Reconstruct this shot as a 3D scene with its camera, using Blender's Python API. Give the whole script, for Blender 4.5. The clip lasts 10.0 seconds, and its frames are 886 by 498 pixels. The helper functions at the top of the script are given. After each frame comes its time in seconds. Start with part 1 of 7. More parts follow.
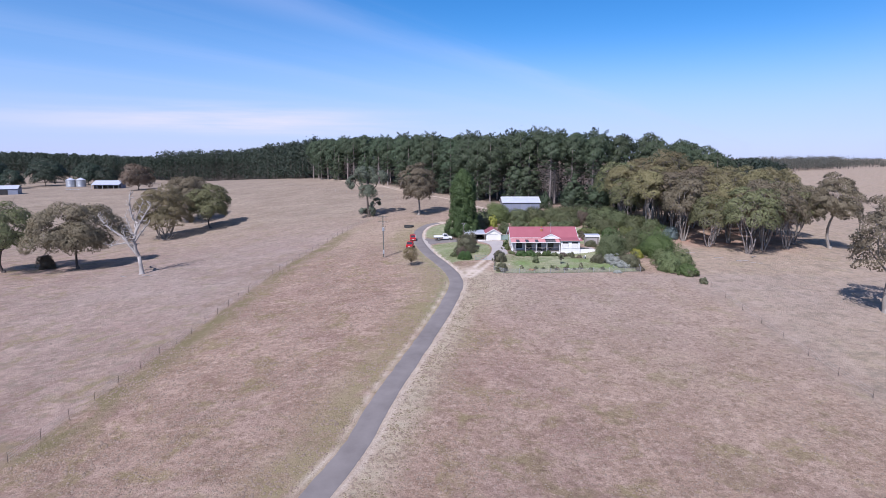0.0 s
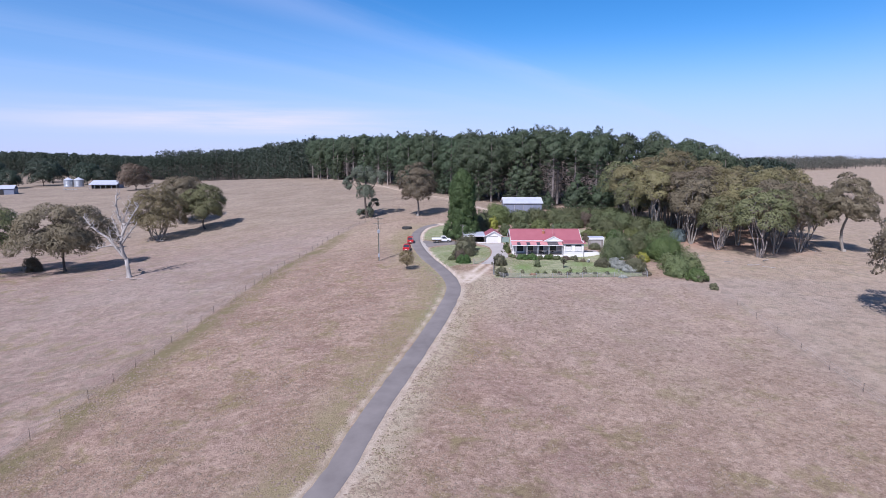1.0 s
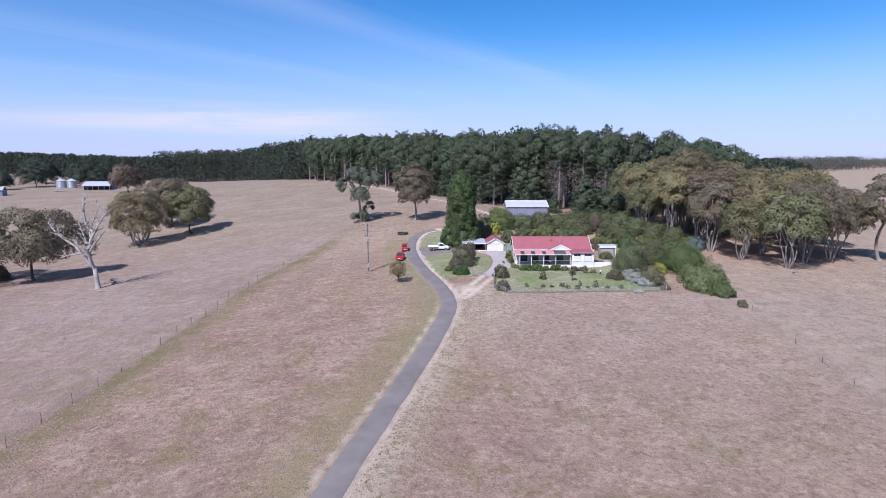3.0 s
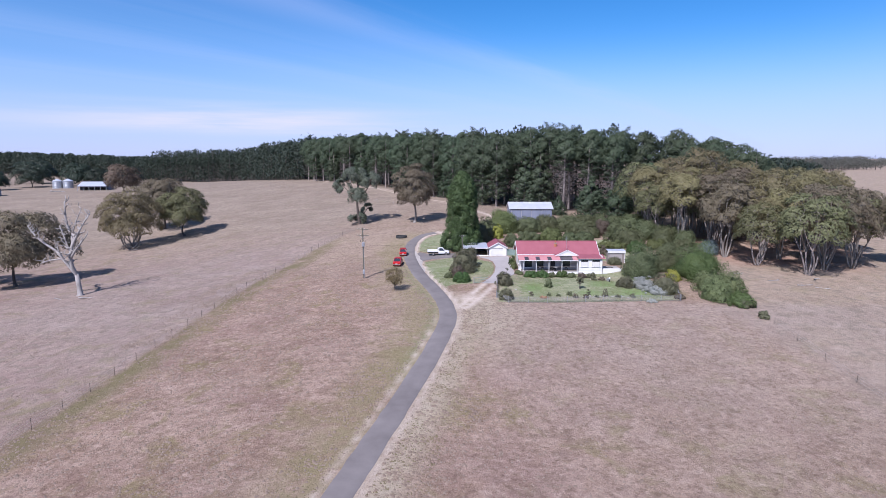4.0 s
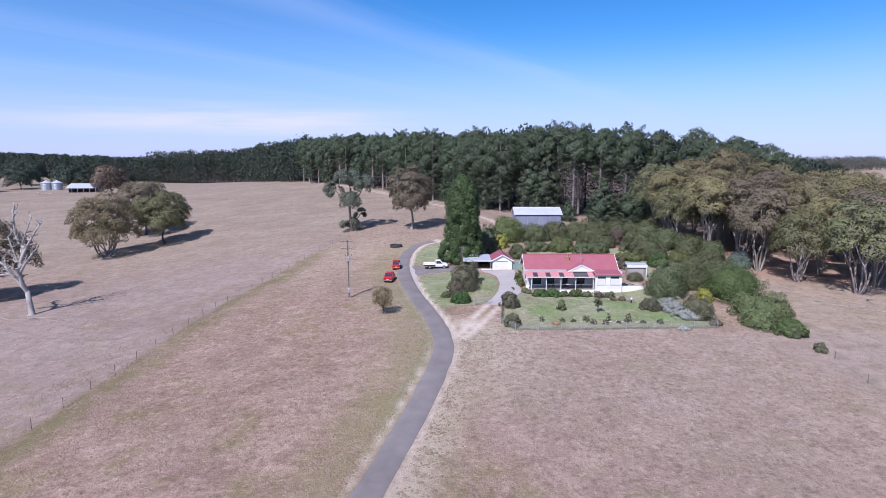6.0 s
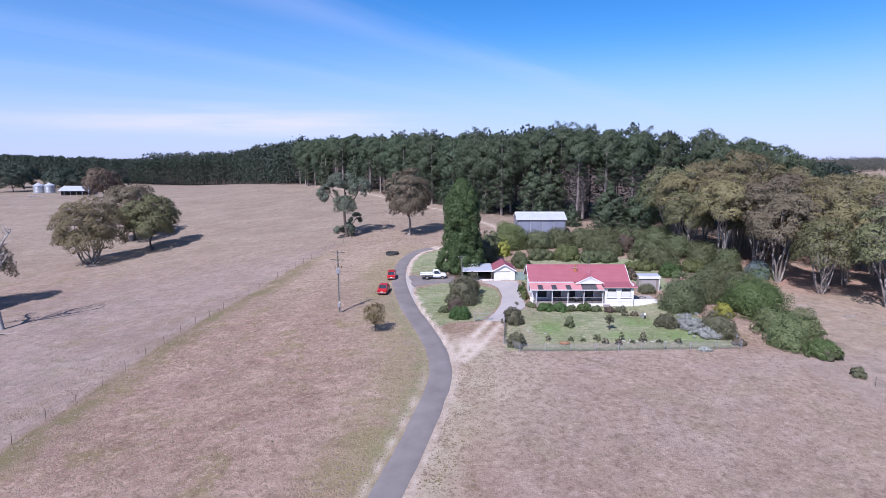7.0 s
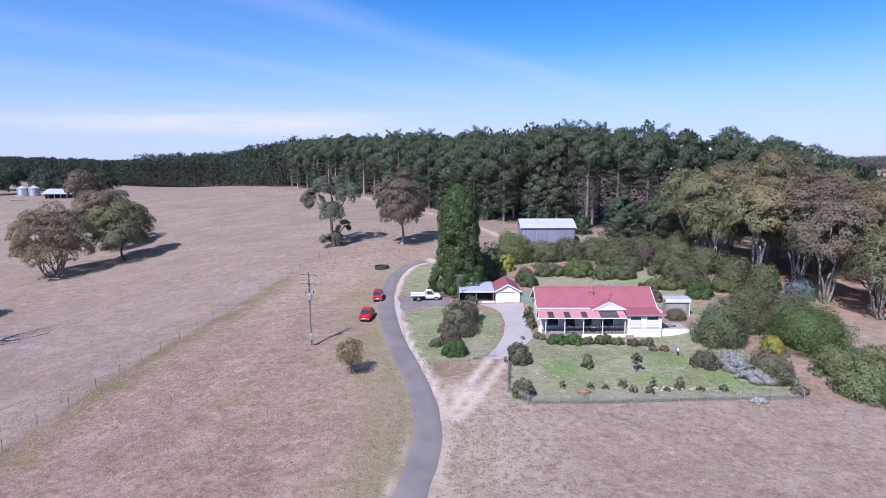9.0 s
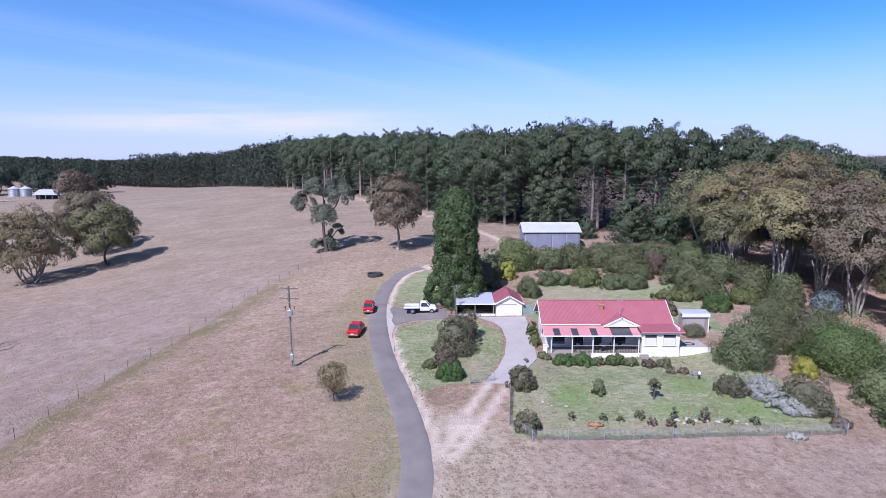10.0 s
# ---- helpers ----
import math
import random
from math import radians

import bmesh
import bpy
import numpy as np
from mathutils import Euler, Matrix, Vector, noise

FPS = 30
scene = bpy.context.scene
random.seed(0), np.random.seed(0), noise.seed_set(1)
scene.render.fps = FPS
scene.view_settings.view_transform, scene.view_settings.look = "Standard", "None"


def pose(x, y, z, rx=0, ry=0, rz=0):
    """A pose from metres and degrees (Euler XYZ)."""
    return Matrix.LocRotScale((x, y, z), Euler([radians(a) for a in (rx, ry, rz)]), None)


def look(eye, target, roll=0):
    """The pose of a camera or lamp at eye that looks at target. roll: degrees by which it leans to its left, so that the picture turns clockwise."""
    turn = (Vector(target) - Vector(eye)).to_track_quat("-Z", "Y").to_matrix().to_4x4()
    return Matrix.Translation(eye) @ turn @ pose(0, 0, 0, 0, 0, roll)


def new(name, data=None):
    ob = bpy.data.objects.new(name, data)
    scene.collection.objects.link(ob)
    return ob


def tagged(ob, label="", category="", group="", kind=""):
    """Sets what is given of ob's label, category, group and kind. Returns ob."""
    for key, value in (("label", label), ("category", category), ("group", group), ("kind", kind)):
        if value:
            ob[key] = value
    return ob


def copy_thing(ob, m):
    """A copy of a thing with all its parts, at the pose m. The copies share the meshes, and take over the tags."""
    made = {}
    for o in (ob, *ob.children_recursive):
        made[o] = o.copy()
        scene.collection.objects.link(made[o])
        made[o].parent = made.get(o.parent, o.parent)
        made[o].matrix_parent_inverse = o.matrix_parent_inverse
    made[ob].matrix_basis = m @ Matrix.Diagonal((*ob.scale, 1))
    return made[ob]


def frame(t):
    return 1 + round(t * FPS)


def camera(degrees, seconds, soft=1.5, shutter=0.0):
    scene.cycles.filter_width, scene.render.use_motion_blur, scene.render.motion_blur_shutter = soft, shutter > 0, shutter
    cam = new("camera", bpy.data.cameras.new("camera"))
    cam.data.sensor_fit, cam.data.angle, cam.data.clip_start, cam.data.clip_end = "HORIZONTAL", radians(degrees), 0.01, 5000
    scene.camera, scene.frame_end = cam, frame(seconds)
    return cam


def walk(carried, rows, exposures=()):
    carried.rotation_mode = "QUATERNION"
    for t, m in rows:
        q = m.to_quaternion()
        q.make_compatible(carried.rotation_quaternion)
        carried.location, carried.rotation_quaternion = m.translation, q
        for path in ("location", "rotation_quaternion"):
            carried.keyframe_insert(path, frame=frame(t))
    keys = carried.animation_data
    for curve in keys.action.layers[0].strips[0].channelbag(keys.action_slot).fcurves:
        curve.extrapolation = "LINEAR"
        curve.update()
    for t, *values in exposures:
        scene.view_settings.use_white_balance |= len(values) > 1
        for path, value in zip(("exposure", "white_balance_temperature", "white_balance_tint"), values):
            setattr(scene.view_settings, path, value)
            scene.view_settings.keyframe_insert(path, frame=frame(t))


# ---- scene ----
cam = camera(74.6, 10.0, soft=0.85)
PATH = [
    (0, (-3.711, -1.054, 21.99), (-3.67, 0.921, 21.676), 0.1),
    (0.5, (-3.042, 1.567, 21.981), (-3.007, 3.542, 21.666), 0.1),
    (1, (-2.375, 4.358, 21.9), (-2.345, 6.333, 21.585), 0.1),
    (1.5, (-1.839, 7.259, 21.816), (-1.813, 9.234, 21.503), 0.1),
    (2, (-1.304, 10.225, 21.785), (-1.284, 12.2, 21.472), 0.1),
    (2.5, (-0.841, 13.228, 21.806), (-0.825, 15.203, 21.493), 0.1),
    (3.8, (-0.022, 21.651, 21.949), (-0.012, 23.626, 21.636), 0.1),
    (4, (0.083, 22.975, 21.962), (0.09, 24.95, 21.648), 0.1),
    (4.5, (0.39, 26.392, 22.058), (0.395, 28.367, 21.745), 0.1),
    (5, (0.706, 29.939, 22.084), (0.708, 31.915, 21.772), 0.1),
    (5.5, (0.971, 33.573, 22.124), (0.971, 35.549, 21.813), 0.1),
    (5.7, (1.112, 35.095, 22.151), (1.109, 37.07, 21.837), 0.1),
    (7, (1.665, 44.708, 22.623), (1.659, 46.684, 22.313), -0.0),
    (7.5, (2.146, 48.573, 22.773), (2.136, 50.549, 22.462), -0.1),
    (8, (2.458, 52.334, 22.945), (2.445, 54.31, 22.633), -0.2),
    (8.5, (2.648, 55.942, 23.062), (2.637, 57.917, 22.752), -0.2),
    (9, (2.99, 59.6, 23.177), (2.977, 61.576, 22.865), -0.2),
    (9.5, (3.299, 63.294, 23.283), (3.284, 65.269, 22.972), -0.2),
    (10, (3.677, 67.06, 23.31), (3.661, 69.036, 22.997), -0.2),
]
walk(cam, [(t, look(eye, target, roll)) for t, eye, target, roll in PATH], [(0, 0.42, 6060, 18.5), (5.0, 0.45, 5960, 20), (8.0, 0.51, 5860, 22.5), (10.0, 0.53, 5820, 23.5)])

# ---- world and sun ----
SUN_FROM = Vector((-0.515, -0.857, 0.0)).normalized()
SUN_HEIGHT = radians(49)
world = bpy.data.worlds.new("sky")
scene.world = world
world.use_nodes = True
wn, wl = world.node_tree.nodes, world.node_tree.links
wn.clear()
sky = wn.new("ShaderNodeTexSky")
sky.sky_type = "NISHITA"
sky.sun_disc = False
sky.sun_elevation = SUN_HEIGHT
sky.sun_rotation = math.atan2(SUN_FROM.x, SUN_FROM.y)
sky.altitude, sky.air_density, sky.dust_density, sky.ozone_density = 1500, 1.0, 0.8, 4.0
# thin streaks of cirrus all over the sky
where = wn.new("ShaderNodeTexCoord")
split = wn.new("ShaderNodeSeparateXYZ")
wl.new(where.outputs["Generated"], split.inputs[0])
lift = wn.new("ShaderNodeMath")
lift.operation = "MAXIMUM"
lift.inputs[1].default_value = 0.02
wl.new(split.outputs["Z"], lift.inputs[0])
flat = wn.new("ShaderNodeCombineXYZ")
for axis in ("X", "Y"):
    over = wn.new("ShaderNodeMath")
    over.operation = "DIVIDE"
    wl.new(split.outputs[axis], over.inputs[0])
    wl.new(lift.outputs[0], over.inputs[1])
    wl.new(over.outputs[0], flat.inputs[axis])
def reckon(how, x, y=0.0):
    k = wn.new("ShaderNodeMath")
    k.operation = how
    for i, v in enumerate((x, y)):
        if isinstance(v, (int, float)):
            k.inputs[i].default_value = v
        else:
            wl.new(v, k.inputs[i])
    return k.outputs[0]


# streaks run along one line of the upper wind; s counts across them
lay = wn.new("ShaderNodeMapping")
lay.inputs["Rotation"].default_value = (0.0, 0.0, radians(-58.3))
wl.new(flat.outputs[0], lay.inputs["Vector"])
strand_of = wn.new("ShaderNodeMapping")
strand_of.inputs["Scale"].default_value = (0.14, 1.6, 1.0)
wl.new(lay.outputs["Vector"], strand_of.inputs["Vector"])
wisps = wn.new("ShaderNodeTexNoise")
wisps.inputs["Scale"].default_value, wisps.inputs["Detail"].default_value = 1.0, 7.0
wisps.inputs["Roughness"].default_value, wisps.inputs["Distortion"].default_value = 0.6, 0.6
wl.new(strand_of.outputs["Vector"], wisps.inputs["Vector"])
across = wn.new("ShaderNodeSeparateXYZ")
wl.new(lay.outputs["Vector"], across.inputs[0])
drift = reckon("ADD", across.outputs["Y"], reckon("MULTIPLY", reckon("SUBTRACT", wisps.outputs["Fac"], 0.5), 0.9))
sheet = 0.0
for middle, half, much in ((2.95, 0.36, 0.17), (3.8, 0.8, 0.1), (5.3, 0.8, 0.14), (7.6, 1.0, 0.1), (-6.0, 1.6, 0.2), (-1.2, 0.8, 0.06)):
    off = reckon("DIVIDE", reckon("SUBTRACT", drift, middle), half)
    bump = reckon("EXPONENT", reckon("MULTIPLY", reckon("MULTIPLY", off, off), -1.0))
    sheet = reckon("ADD", reckon("MULTIPLY", bump, much), sheet)
thin = wn.new("ShaderNodeMapRange")
thin.inputs["From Min"].default_value, thin.inputs["From Max"].default_value = 0.3, 0.75
thin.inputs["To Min"].default_value, thin.inputs["To Max"].default_value = 0.55, 1.3
wl.new(wisps.outputs["Fac"], thin.inputs["Value"])
streaks = reckon("MULTIPLY", sheet, thin.outputs["Result"])
veil = wn.new("ShaderNodeMix")
veil.data_type = "RGBA"
veil.inputs["B"].default_value = (6.4, 6.9, 8.9, 1)
wl.new(streaks, veil.inputs["Factor"])
deep = wn.new("ShaderNodeHueSaturation")
deep.inputs["Saturation"].default_value, deep.inputs["Value"].default_value = 1.33, 1.16
wl.new(sky.outputs["Color"], deep.inputs["Color"])
wl.new(deep.outputs["Color"], veil.inputs["A"])
# a thin bank of cirrus low over the horizon, all the way round
bank = wn.new("ShaderNodeMapping")
bank.inputs["Scale"].default_value = (1.6, 1.6, 26.0)
bank.inputs["Rotation"].default_value = (0.0, radians(1.2), 0.0)
wl.new(where.outputs["Generated"], bank.inputs["Vector"])
bars = wn.new("ShaderNodeTexNoise")
bars.inputs["Scale"].default_value, bars.inputs["Detail"].default_value, bars.inputs["Roughness"].default_value = 1.7, 6.0, 0.6
wl.new(bank.outputs["Vector"], bars.inputs["Vector"])
rows_of = wn.new("ShaderNodeMapRange")
for key, value in (("From Min", 0.36), ("From Max", 0.62), ("To Min", 0.15), ("To Max", 0.75)):
    rows_of.inputs[key].default_value = value
wl.new(bars.outputs["Fac"], rows_of.inputs["Value"])
level = wn.new("ShaderNodeValToRGB")
for place, tone in ((0.03, 0.0), (0.046, 1.0), (0.062, 1.0), (0.09, 0.0)):
    stop = level.color_ramp.elements.new(place)
    stop.color = (tone, tone, tone, 1)
level.color_ramp.elements[0].color = (0, 0, 0, 1)
level.color_ramp.elements[-1].color = (0, 0, 0, 1)
wl.new(split.outputs["Z"], level.inputs["Fac"])
there = wn.new("ShaderNodeMath")
there.operation = "MULTIPLY"
wl.new(rows_of.outputs["Result"], there.inputs[0])
lobe = reckon("DIVIDE", reckon("ADD", split.outputs["X"], 0.3), 0.27)
wl.new(reckon("MULTIPLY", level.outputs["Color"], reckon("EXPONENT", reckon("MULTIPLY", reckon("MULTIPLY", lobe, lobe), -1.0))), there.inputs[1])
low = wn.new("ShaderNodeMapRange")
low.interpolation_type = "SMOOTHERSTEP"
for key, value in (("From Min", 0.0), ("From Max", 0.22), ("To Min", 0.75), ("To Max", 0.0)):
    low.inputs[key].default_value = value
wl.new(split.outputs["Z"], low.inputs["Value"])
haze = wn.new("ShaderNodeMix")
haze.data_type = "RGBA"
haze.inputs["B"].default_value = (4.05, 4.85, 8.05, 1)
wl.new(low.outputs["Result"], haze.inputs["Factor"])
wl.new(veil.outputs["Result"], haze.inputs["A"])
pink = wn.new("ShaderNodeMix")
pink.data_type = "RGBA"
pink.inputs["B"].default_value = (7.3, 6.9, 8.3, 1)
wl.new(there.outputs[0], pink.inputs["Factor"])
wl.new(haze.outputs["Result"], pink.inputs["A"])
# a whiter glow round the unseen sun, added to lift and whiten the shadows
toward = wn.new("ShaderNodeVectorMath")
toward.operation = "DOT_PRODUCT"
toward.inputs[1].default_value = (SUN_FROM.x * math.cos(SUN_HEIGHT), SUN_FROM.y * math.cos(SUN_HEIGHT), math.sin(SUN_HEIGHT))
wl.new(where.outputs["Generated"], toward.inputs[0])
ring = wn.new("ShaderNodeMapRange")
ring.interpolation_type = "SMOOTHSTEP"
for key, value in (("From Min", 0.25), ("From Max", 1.0), ("To Min", 0.0), ("To Max", 0.2)):
    ring.inputs[key].default_value = value
wl.new(toward.outputs["Value"], ring.inputs["Value"])
bright = wn.new("ShaderNodeMix")
bright.data_type = "RGBA"
bright.inputs["B"].default_value = (7.4, 7.6, 8.1, 1)
wl.new(ring.outputs["Result"], bright.inputs["Factor"])
wl.new(pink.outputs["Result"], bright.inputs["A"])
glow = wn.new("ShaderNodeBackground")
glow.inputs["Strength"].default_value = 0.091
wl.new(bright.outputs["Result"], glow.inputs["Color"])
wo = wn.new("ShaderNodeOutputWorld")
wl.new(glow.outputs["Background"], wo.inputs["Surface"])

sun = new("sun", bpy.data.lights.new("sun", "SUN"))
sun.data.energy, sun.data.angle, sun.data.color = 4.45, radians(0.53), (1.0, 0.965, 0.935)
sun.matrix_world = look(SUN_FROM * math.cos(SUN_HEIGHT) * 300 + Vector((0, 120, 300 * math.sin(SUN_HEIGHT))), (0, 120, 0))

# ---- materials ----
def nodes_of(name):
    m = bpy.data.materials.new(name)
    m.use_nodes = True
    return m, m.node_tree.nodes, m.node_tree.links, m.node_tree.nodes["Principled BSDF"]


def noise_node(n, l, vec, scale, detail=4.0, rough=0.55, distort=0.0):
    t = n.new("ShaderNodeTexNoise")
    t.inputs["Scale"].default_value, t.inputs["Detail"].default_value = scale, detail
    t.inputs["Roughness"].default_value, t.inputs["Distortion"].default_value = rough, distort
    l.new(vec, t.inputs["Vector"])
    return t.outputs["Fac"]


def ranged(n, l, value, a, b, c=0.0, d=1.0):
    r = n.new("ShaderNodeMapRange")
    for key, v in (("From Min", a), ("From Max", b), ("To Min", c), ("To Max", d)):
        r.inputs[key].default_value = v
    l.new(value, r.inputs["Value"])
    return r.outputs["Result"]


def blend(n, l, fac, a, b, how="MIX"):
    m = n.new("ShaderNodeMix")
    m.data_type, m.blend_type = "RGBA", how
    for key, v in (("Factor", fac), ("A", a), ("B", b)):
        if isinstance(v, (tuple, list)):
            m.inputs[key].default_value = (*v, 1)
        elif isinstance(v, (int, float)):
            m.inputs[key].default_value = v
        else:
            l.new(v, m.inputs[key])
    return m.outputs["Result"]


def calc(n, l, how, a, b):
    m = n.new("ShaderNodeMath")
    m.operation, m.use_clamp = how, how in ("ADD", "SUBTRACT", "MULTIPLY")
    for i, v in enumerate((a, b)):
        if isinstance(v, (int, float)):
            m.inputs[i].default_value = v
        else:
            l.new(v, m.inputs[i])
    return m.outputs[0]


def surface(name, a, b, rough=0.6, metal=0.0, coarse=0.8, fine=9.0, bump=0.15, stretch=(1, 1, 1), vary=0.12):
    """Two colours mixed by coarse stains and fine grain, with relief, in metres of the object."""
    m, n, l, p = nodes_of(name)
    tc, mp = n.new("ShaderNodeTexCoord"), n.new("ShaderNodeMapping")
    mp.inputs["Scale"].default_value = stretch
    l.new(tc.outputs["Object"], mp.inputs["Vector"])
    v = mp.outputs["Vector"]
    big = ranged(n, l, noise_node(n, l, v, coarse, 5.0, 0.6), 0.3, 0.7)
    small = noise_node(n, l, v, fine, 3.0, 0.6)
    mixed = calc(n, l, "ADD", calc(n, l, "MULTIPLY", big, 0.65), calc(n, l, "MULTIPLY", small, 0.35))
    col = blend(n, l, mixed, a, b)
    info = n.new("ShaderNodeObjectInfo")
    shade = ranged(n, l, info.outputs["Random"], 0, 1, 1 - vary, 1.0)
    hsv = n.new("ShaderNodeHueSaturation")
    l.new(shade, hsv.inputs["Value"])
    l.new(col, hsv.inputs["Color"])
    l.new(hsv.outputs["Color"], p.inputs["Base Color"])
    l.new(ranged(n, l, small, 0.2, 0.8, max(rough - 0.1, 0.02), min(rough + 0.1, 1)), p.inputs["Roughness"])
    p.inputs["Metallic"].default_value = metal
    if bump:
        bp = n.new("ShaderNodeBump")
        bp.inputs["Strength"].default_value, bp.inputs["Distance"].default_value = bump, 0.03
        l.new(small, bp.inputs["Height"])
        l.new(bp.outputs["Normal"], p.inputs["Normal"])
    return m


def ribbed(name, a, b, rough, metal, pitch, along="X", deep=0.3):
    """Corrugated or ribbed sheet metal: ribs across the given direction, faded and stained."""
    m = surface(name, a, b, rough, metal, 0.5, 14.0, 0.0)
    n, l = m.node_tree.nodes, m.node_tree.links
    p = n["Principled BSDF"]
    tc, w = n.new("ShaderNodeTexCoord"), n.new("ShaderNodeTexWave")
    w.bands_direction = along
    w.inputs["Scale"].default_value = 0.314 / pitch
    l.new(tc.outputs["Object"], w.inputs["Vector"])
    bp = n.new("ShaderNodeBump")
    bp.inputs["Strength"].default_value, bp.inputs["Distance"].default_value = deep, pitch * 0.25
    l.new(w.outputs["Fac"], bp.inputs["Height"])
    l.new(bp.outputs["Normal"], p.inputs["Normal"])
    return m


def foliage(name, dark, light, glow=0.25, hue=0.02):
    """Leaves: each clump takes its own tone between two greens, and each plant its own tint."""
    m, n, l, p = nodes_of(name)
    geo, info = n.new("ShaderNodeNewGeometry"), n.new("ShaderNodeObjectInfo")
    tc = n.new("ShaderNodeTexCoord")
    patch = noise_node(n, l, tc.outputs["Object"], 0.55, 3.0, 0.6)
    speck = noise_node(n, l, tc.outputs["Object"], 3.4, 3.0, 0.75)
    tone = calc(n, l, "ADD", calc(n, l, "ADD", calc(n, l, "MULTIPLY", geo.outputs["Random Per Island"], 0.14), calc(n, l, "MULTIPLY", ranged(n, l, speck, 0.3, 0.7), 0.36)), calc(n, l, "MULTIPLY", ranged(n, l, patch, 0.3, 0.7), 0.36))
    col = blend(n, l, tone, dark, light)
    hsv = n.new("ShaderNodeHueSaturation")
    l.new(ranged(n, l, info.outputs["Random"], 0, 1, 0.5 - hue, 0.5 + hue), hsv.inputs["Hue"])
    l.new(ranged(n, l, info.outputs["Random"], 0, 1, 0.85, 1.15), hsv.inputs["Value"])
    l.new(col, hsv.inputs["Color"])
    l.new(hsv.outputs["Color"], p.inputs["Base Color"])
    p.inputs["Roughness"].default_value = 0.55
    p.inputs["Specular IOR Level"].default_value = 0.3
    bp = n.new("ShaderNodeBump")
    bp.inputs["Strength"].default_value, bp.inputs["Distance"].default_value = 0.3, 0.2
    l.new(speck, bp.inputs["Height"])
    l.new(bp.outputs["Normal"], p.inputs["Normal"])
    tr, mx = n.new("ShaderNodeBsdfTranslucent"), n.new("ShaderNodeMixShader")
    l.new(hsv.outputs["Color"], tr.inputs["Color"])
    mx.inputs["Fac"].default_value = glow
    l.new(p.outputs[0], mx.inputs[1])
    l.new(tr.outputs[0], mx.inputs[2])
    l.new(mx.outputs[0], n["Material Output"].inputs["Surface"])
    return m


def plain_glass(name, tint):
    m, n, l, p = nodes_of(name)
    p.inputs["Base Color"].default_value = (*tint, 1)
    p.inputs["Roughness"].default_value = 0.05
    p.inputs["Metallic"].default_value = 0.0
    p.inputs["Coat Weight"].default_value = 0.6
    return m


M_GUM = foliage("gum_leaves", (0.125, 0.11, 0.056), (0.342, 0.297, 0.156), 0.34, 0.012)
M_GUM_GREEN = foliage("green_gum_leaves", (0.098, 0.104, 0.052), (0.28, 0.284, 0.14), 0.34, 0.015)
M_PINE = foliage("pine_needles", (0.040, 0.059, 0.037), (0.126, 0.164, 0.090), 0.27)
# darker copy of the pine needles, for inner and far rows and yard trees
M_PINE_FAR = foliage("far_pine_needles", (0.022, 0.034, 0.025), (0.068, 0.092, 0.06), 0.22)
M_PINE_DEAD = foliage("dead_pine_needles", (0.10, 0.085, 0.075), (0.24, 0.205, 0.185), 0.2, 0.01)
M_BROWN = foliage("dry_brown_leaves", (0.10, 0.075, 0.055), (0.21, 0.155, 0.11), 0.2, 0.02)
M_DEEP = foliage("deep_green_leaves", (0.049, 0.086, 0.030), (0.148, 0.221, 0.072), 0.34)
M_CYPRESS = foliage("columnar_leaves", (0.044, 0.079, 0.034), (0.139, 0.229, 0.079), 0.3)
M_BUSH = foliage("shrub_leaves", (0.072, 0.086, 0.043), (0.217, 0.241, 0.119), 0.32)
# olive gum green greyed, with far-off haze put into the colour
M_WOODLAND = foliage("hazed_gum_leaves", (0.085, 0.088, 0.073), (0.191, 0.194, 0.159), 0.25, 0.015)
M_TIERED = foliage("blue_green_gum_leaves", (0.075, 0.092, 0.065), (0.235, 0.265, 0.195), 0.3, 0.01)
M_GUM_GREY = foliage("dull_gum_leaves", (0.113, 0.095, 0.062), (0.298, 0.25, 0.168), 0.32, 0.01)
M_FRESH = foliage("fresh_green_leaves", (0.062, 0.093, 0.033), (0.189, 0.258, 0.090), 0.34, 0.01)
M_FEATHER = foliage("feathery_leaves", (0.099, 0.126, 0.056), (0.284, 0.329, 0.151), 0.34, 0.01)
M_LIME = foliage("lime_leaves", (0.095, 0.116, 0.041), (0.245, 0.272, 0.114), 0.35)
M_YELLOW = foliage("yellow_leaves", (0.203, 0.207, 0.045), (0.423, 0.413, 0.088), 0.3)
M_SILVER = foliage("silver_leaves", (0.2, 0.215, 0.19), (0.5, 0.51, 0.47), 0.15, 0.01)
M_BLUE = foliage("blue_grey_leaves", (0.08, 0.11, 0.112), (0.25, 0.305, 0.31), 0.15, 0.01)
M_MAROON = foliage("reddish_leaves", (0.085, 0.068, 0.05), (0.225, 0.182, 0.128), 0.25)
M_OLIVE = foliage("olive_leaves", (0.088, 0.091, 0.056), (0.243, 0.236, 0.140), 0.32)
M_OLIVE_BROWN = foliage("brownish_olive_leaves", (0.13, 0.10, 0.05), (0.30, 0.24, 0.125), 0.25, 0.01)
M_FLOWER = foliage("flowers", (0.3, 0.15, 0.085), (0.46, 0.27, 0.17), 0.2, 0.02)
M_BARK = surface("pale_bark", (0.128, 0.108, 0.092), (0.336, 0.304, 0.272), 0.85, 0, 0.9, 6.0, 0.5, (1, 1, 0.3))
M_BARK_PINE = surface("grey_pine_bark", (0.17, 0.145, 0.13), (0.36, 0.31, 0.285), 0.9, 0, 0.9, 6.0, 0.5, (1, 1, 0.3))
M_BARK_DARK = surface("dark_bark", (0.05, 0.04, 0.035), (0.13, 0.105, 0.09), 0.9, 0, 0.9, 6.0, 0.5, (1, 1, 0.3))
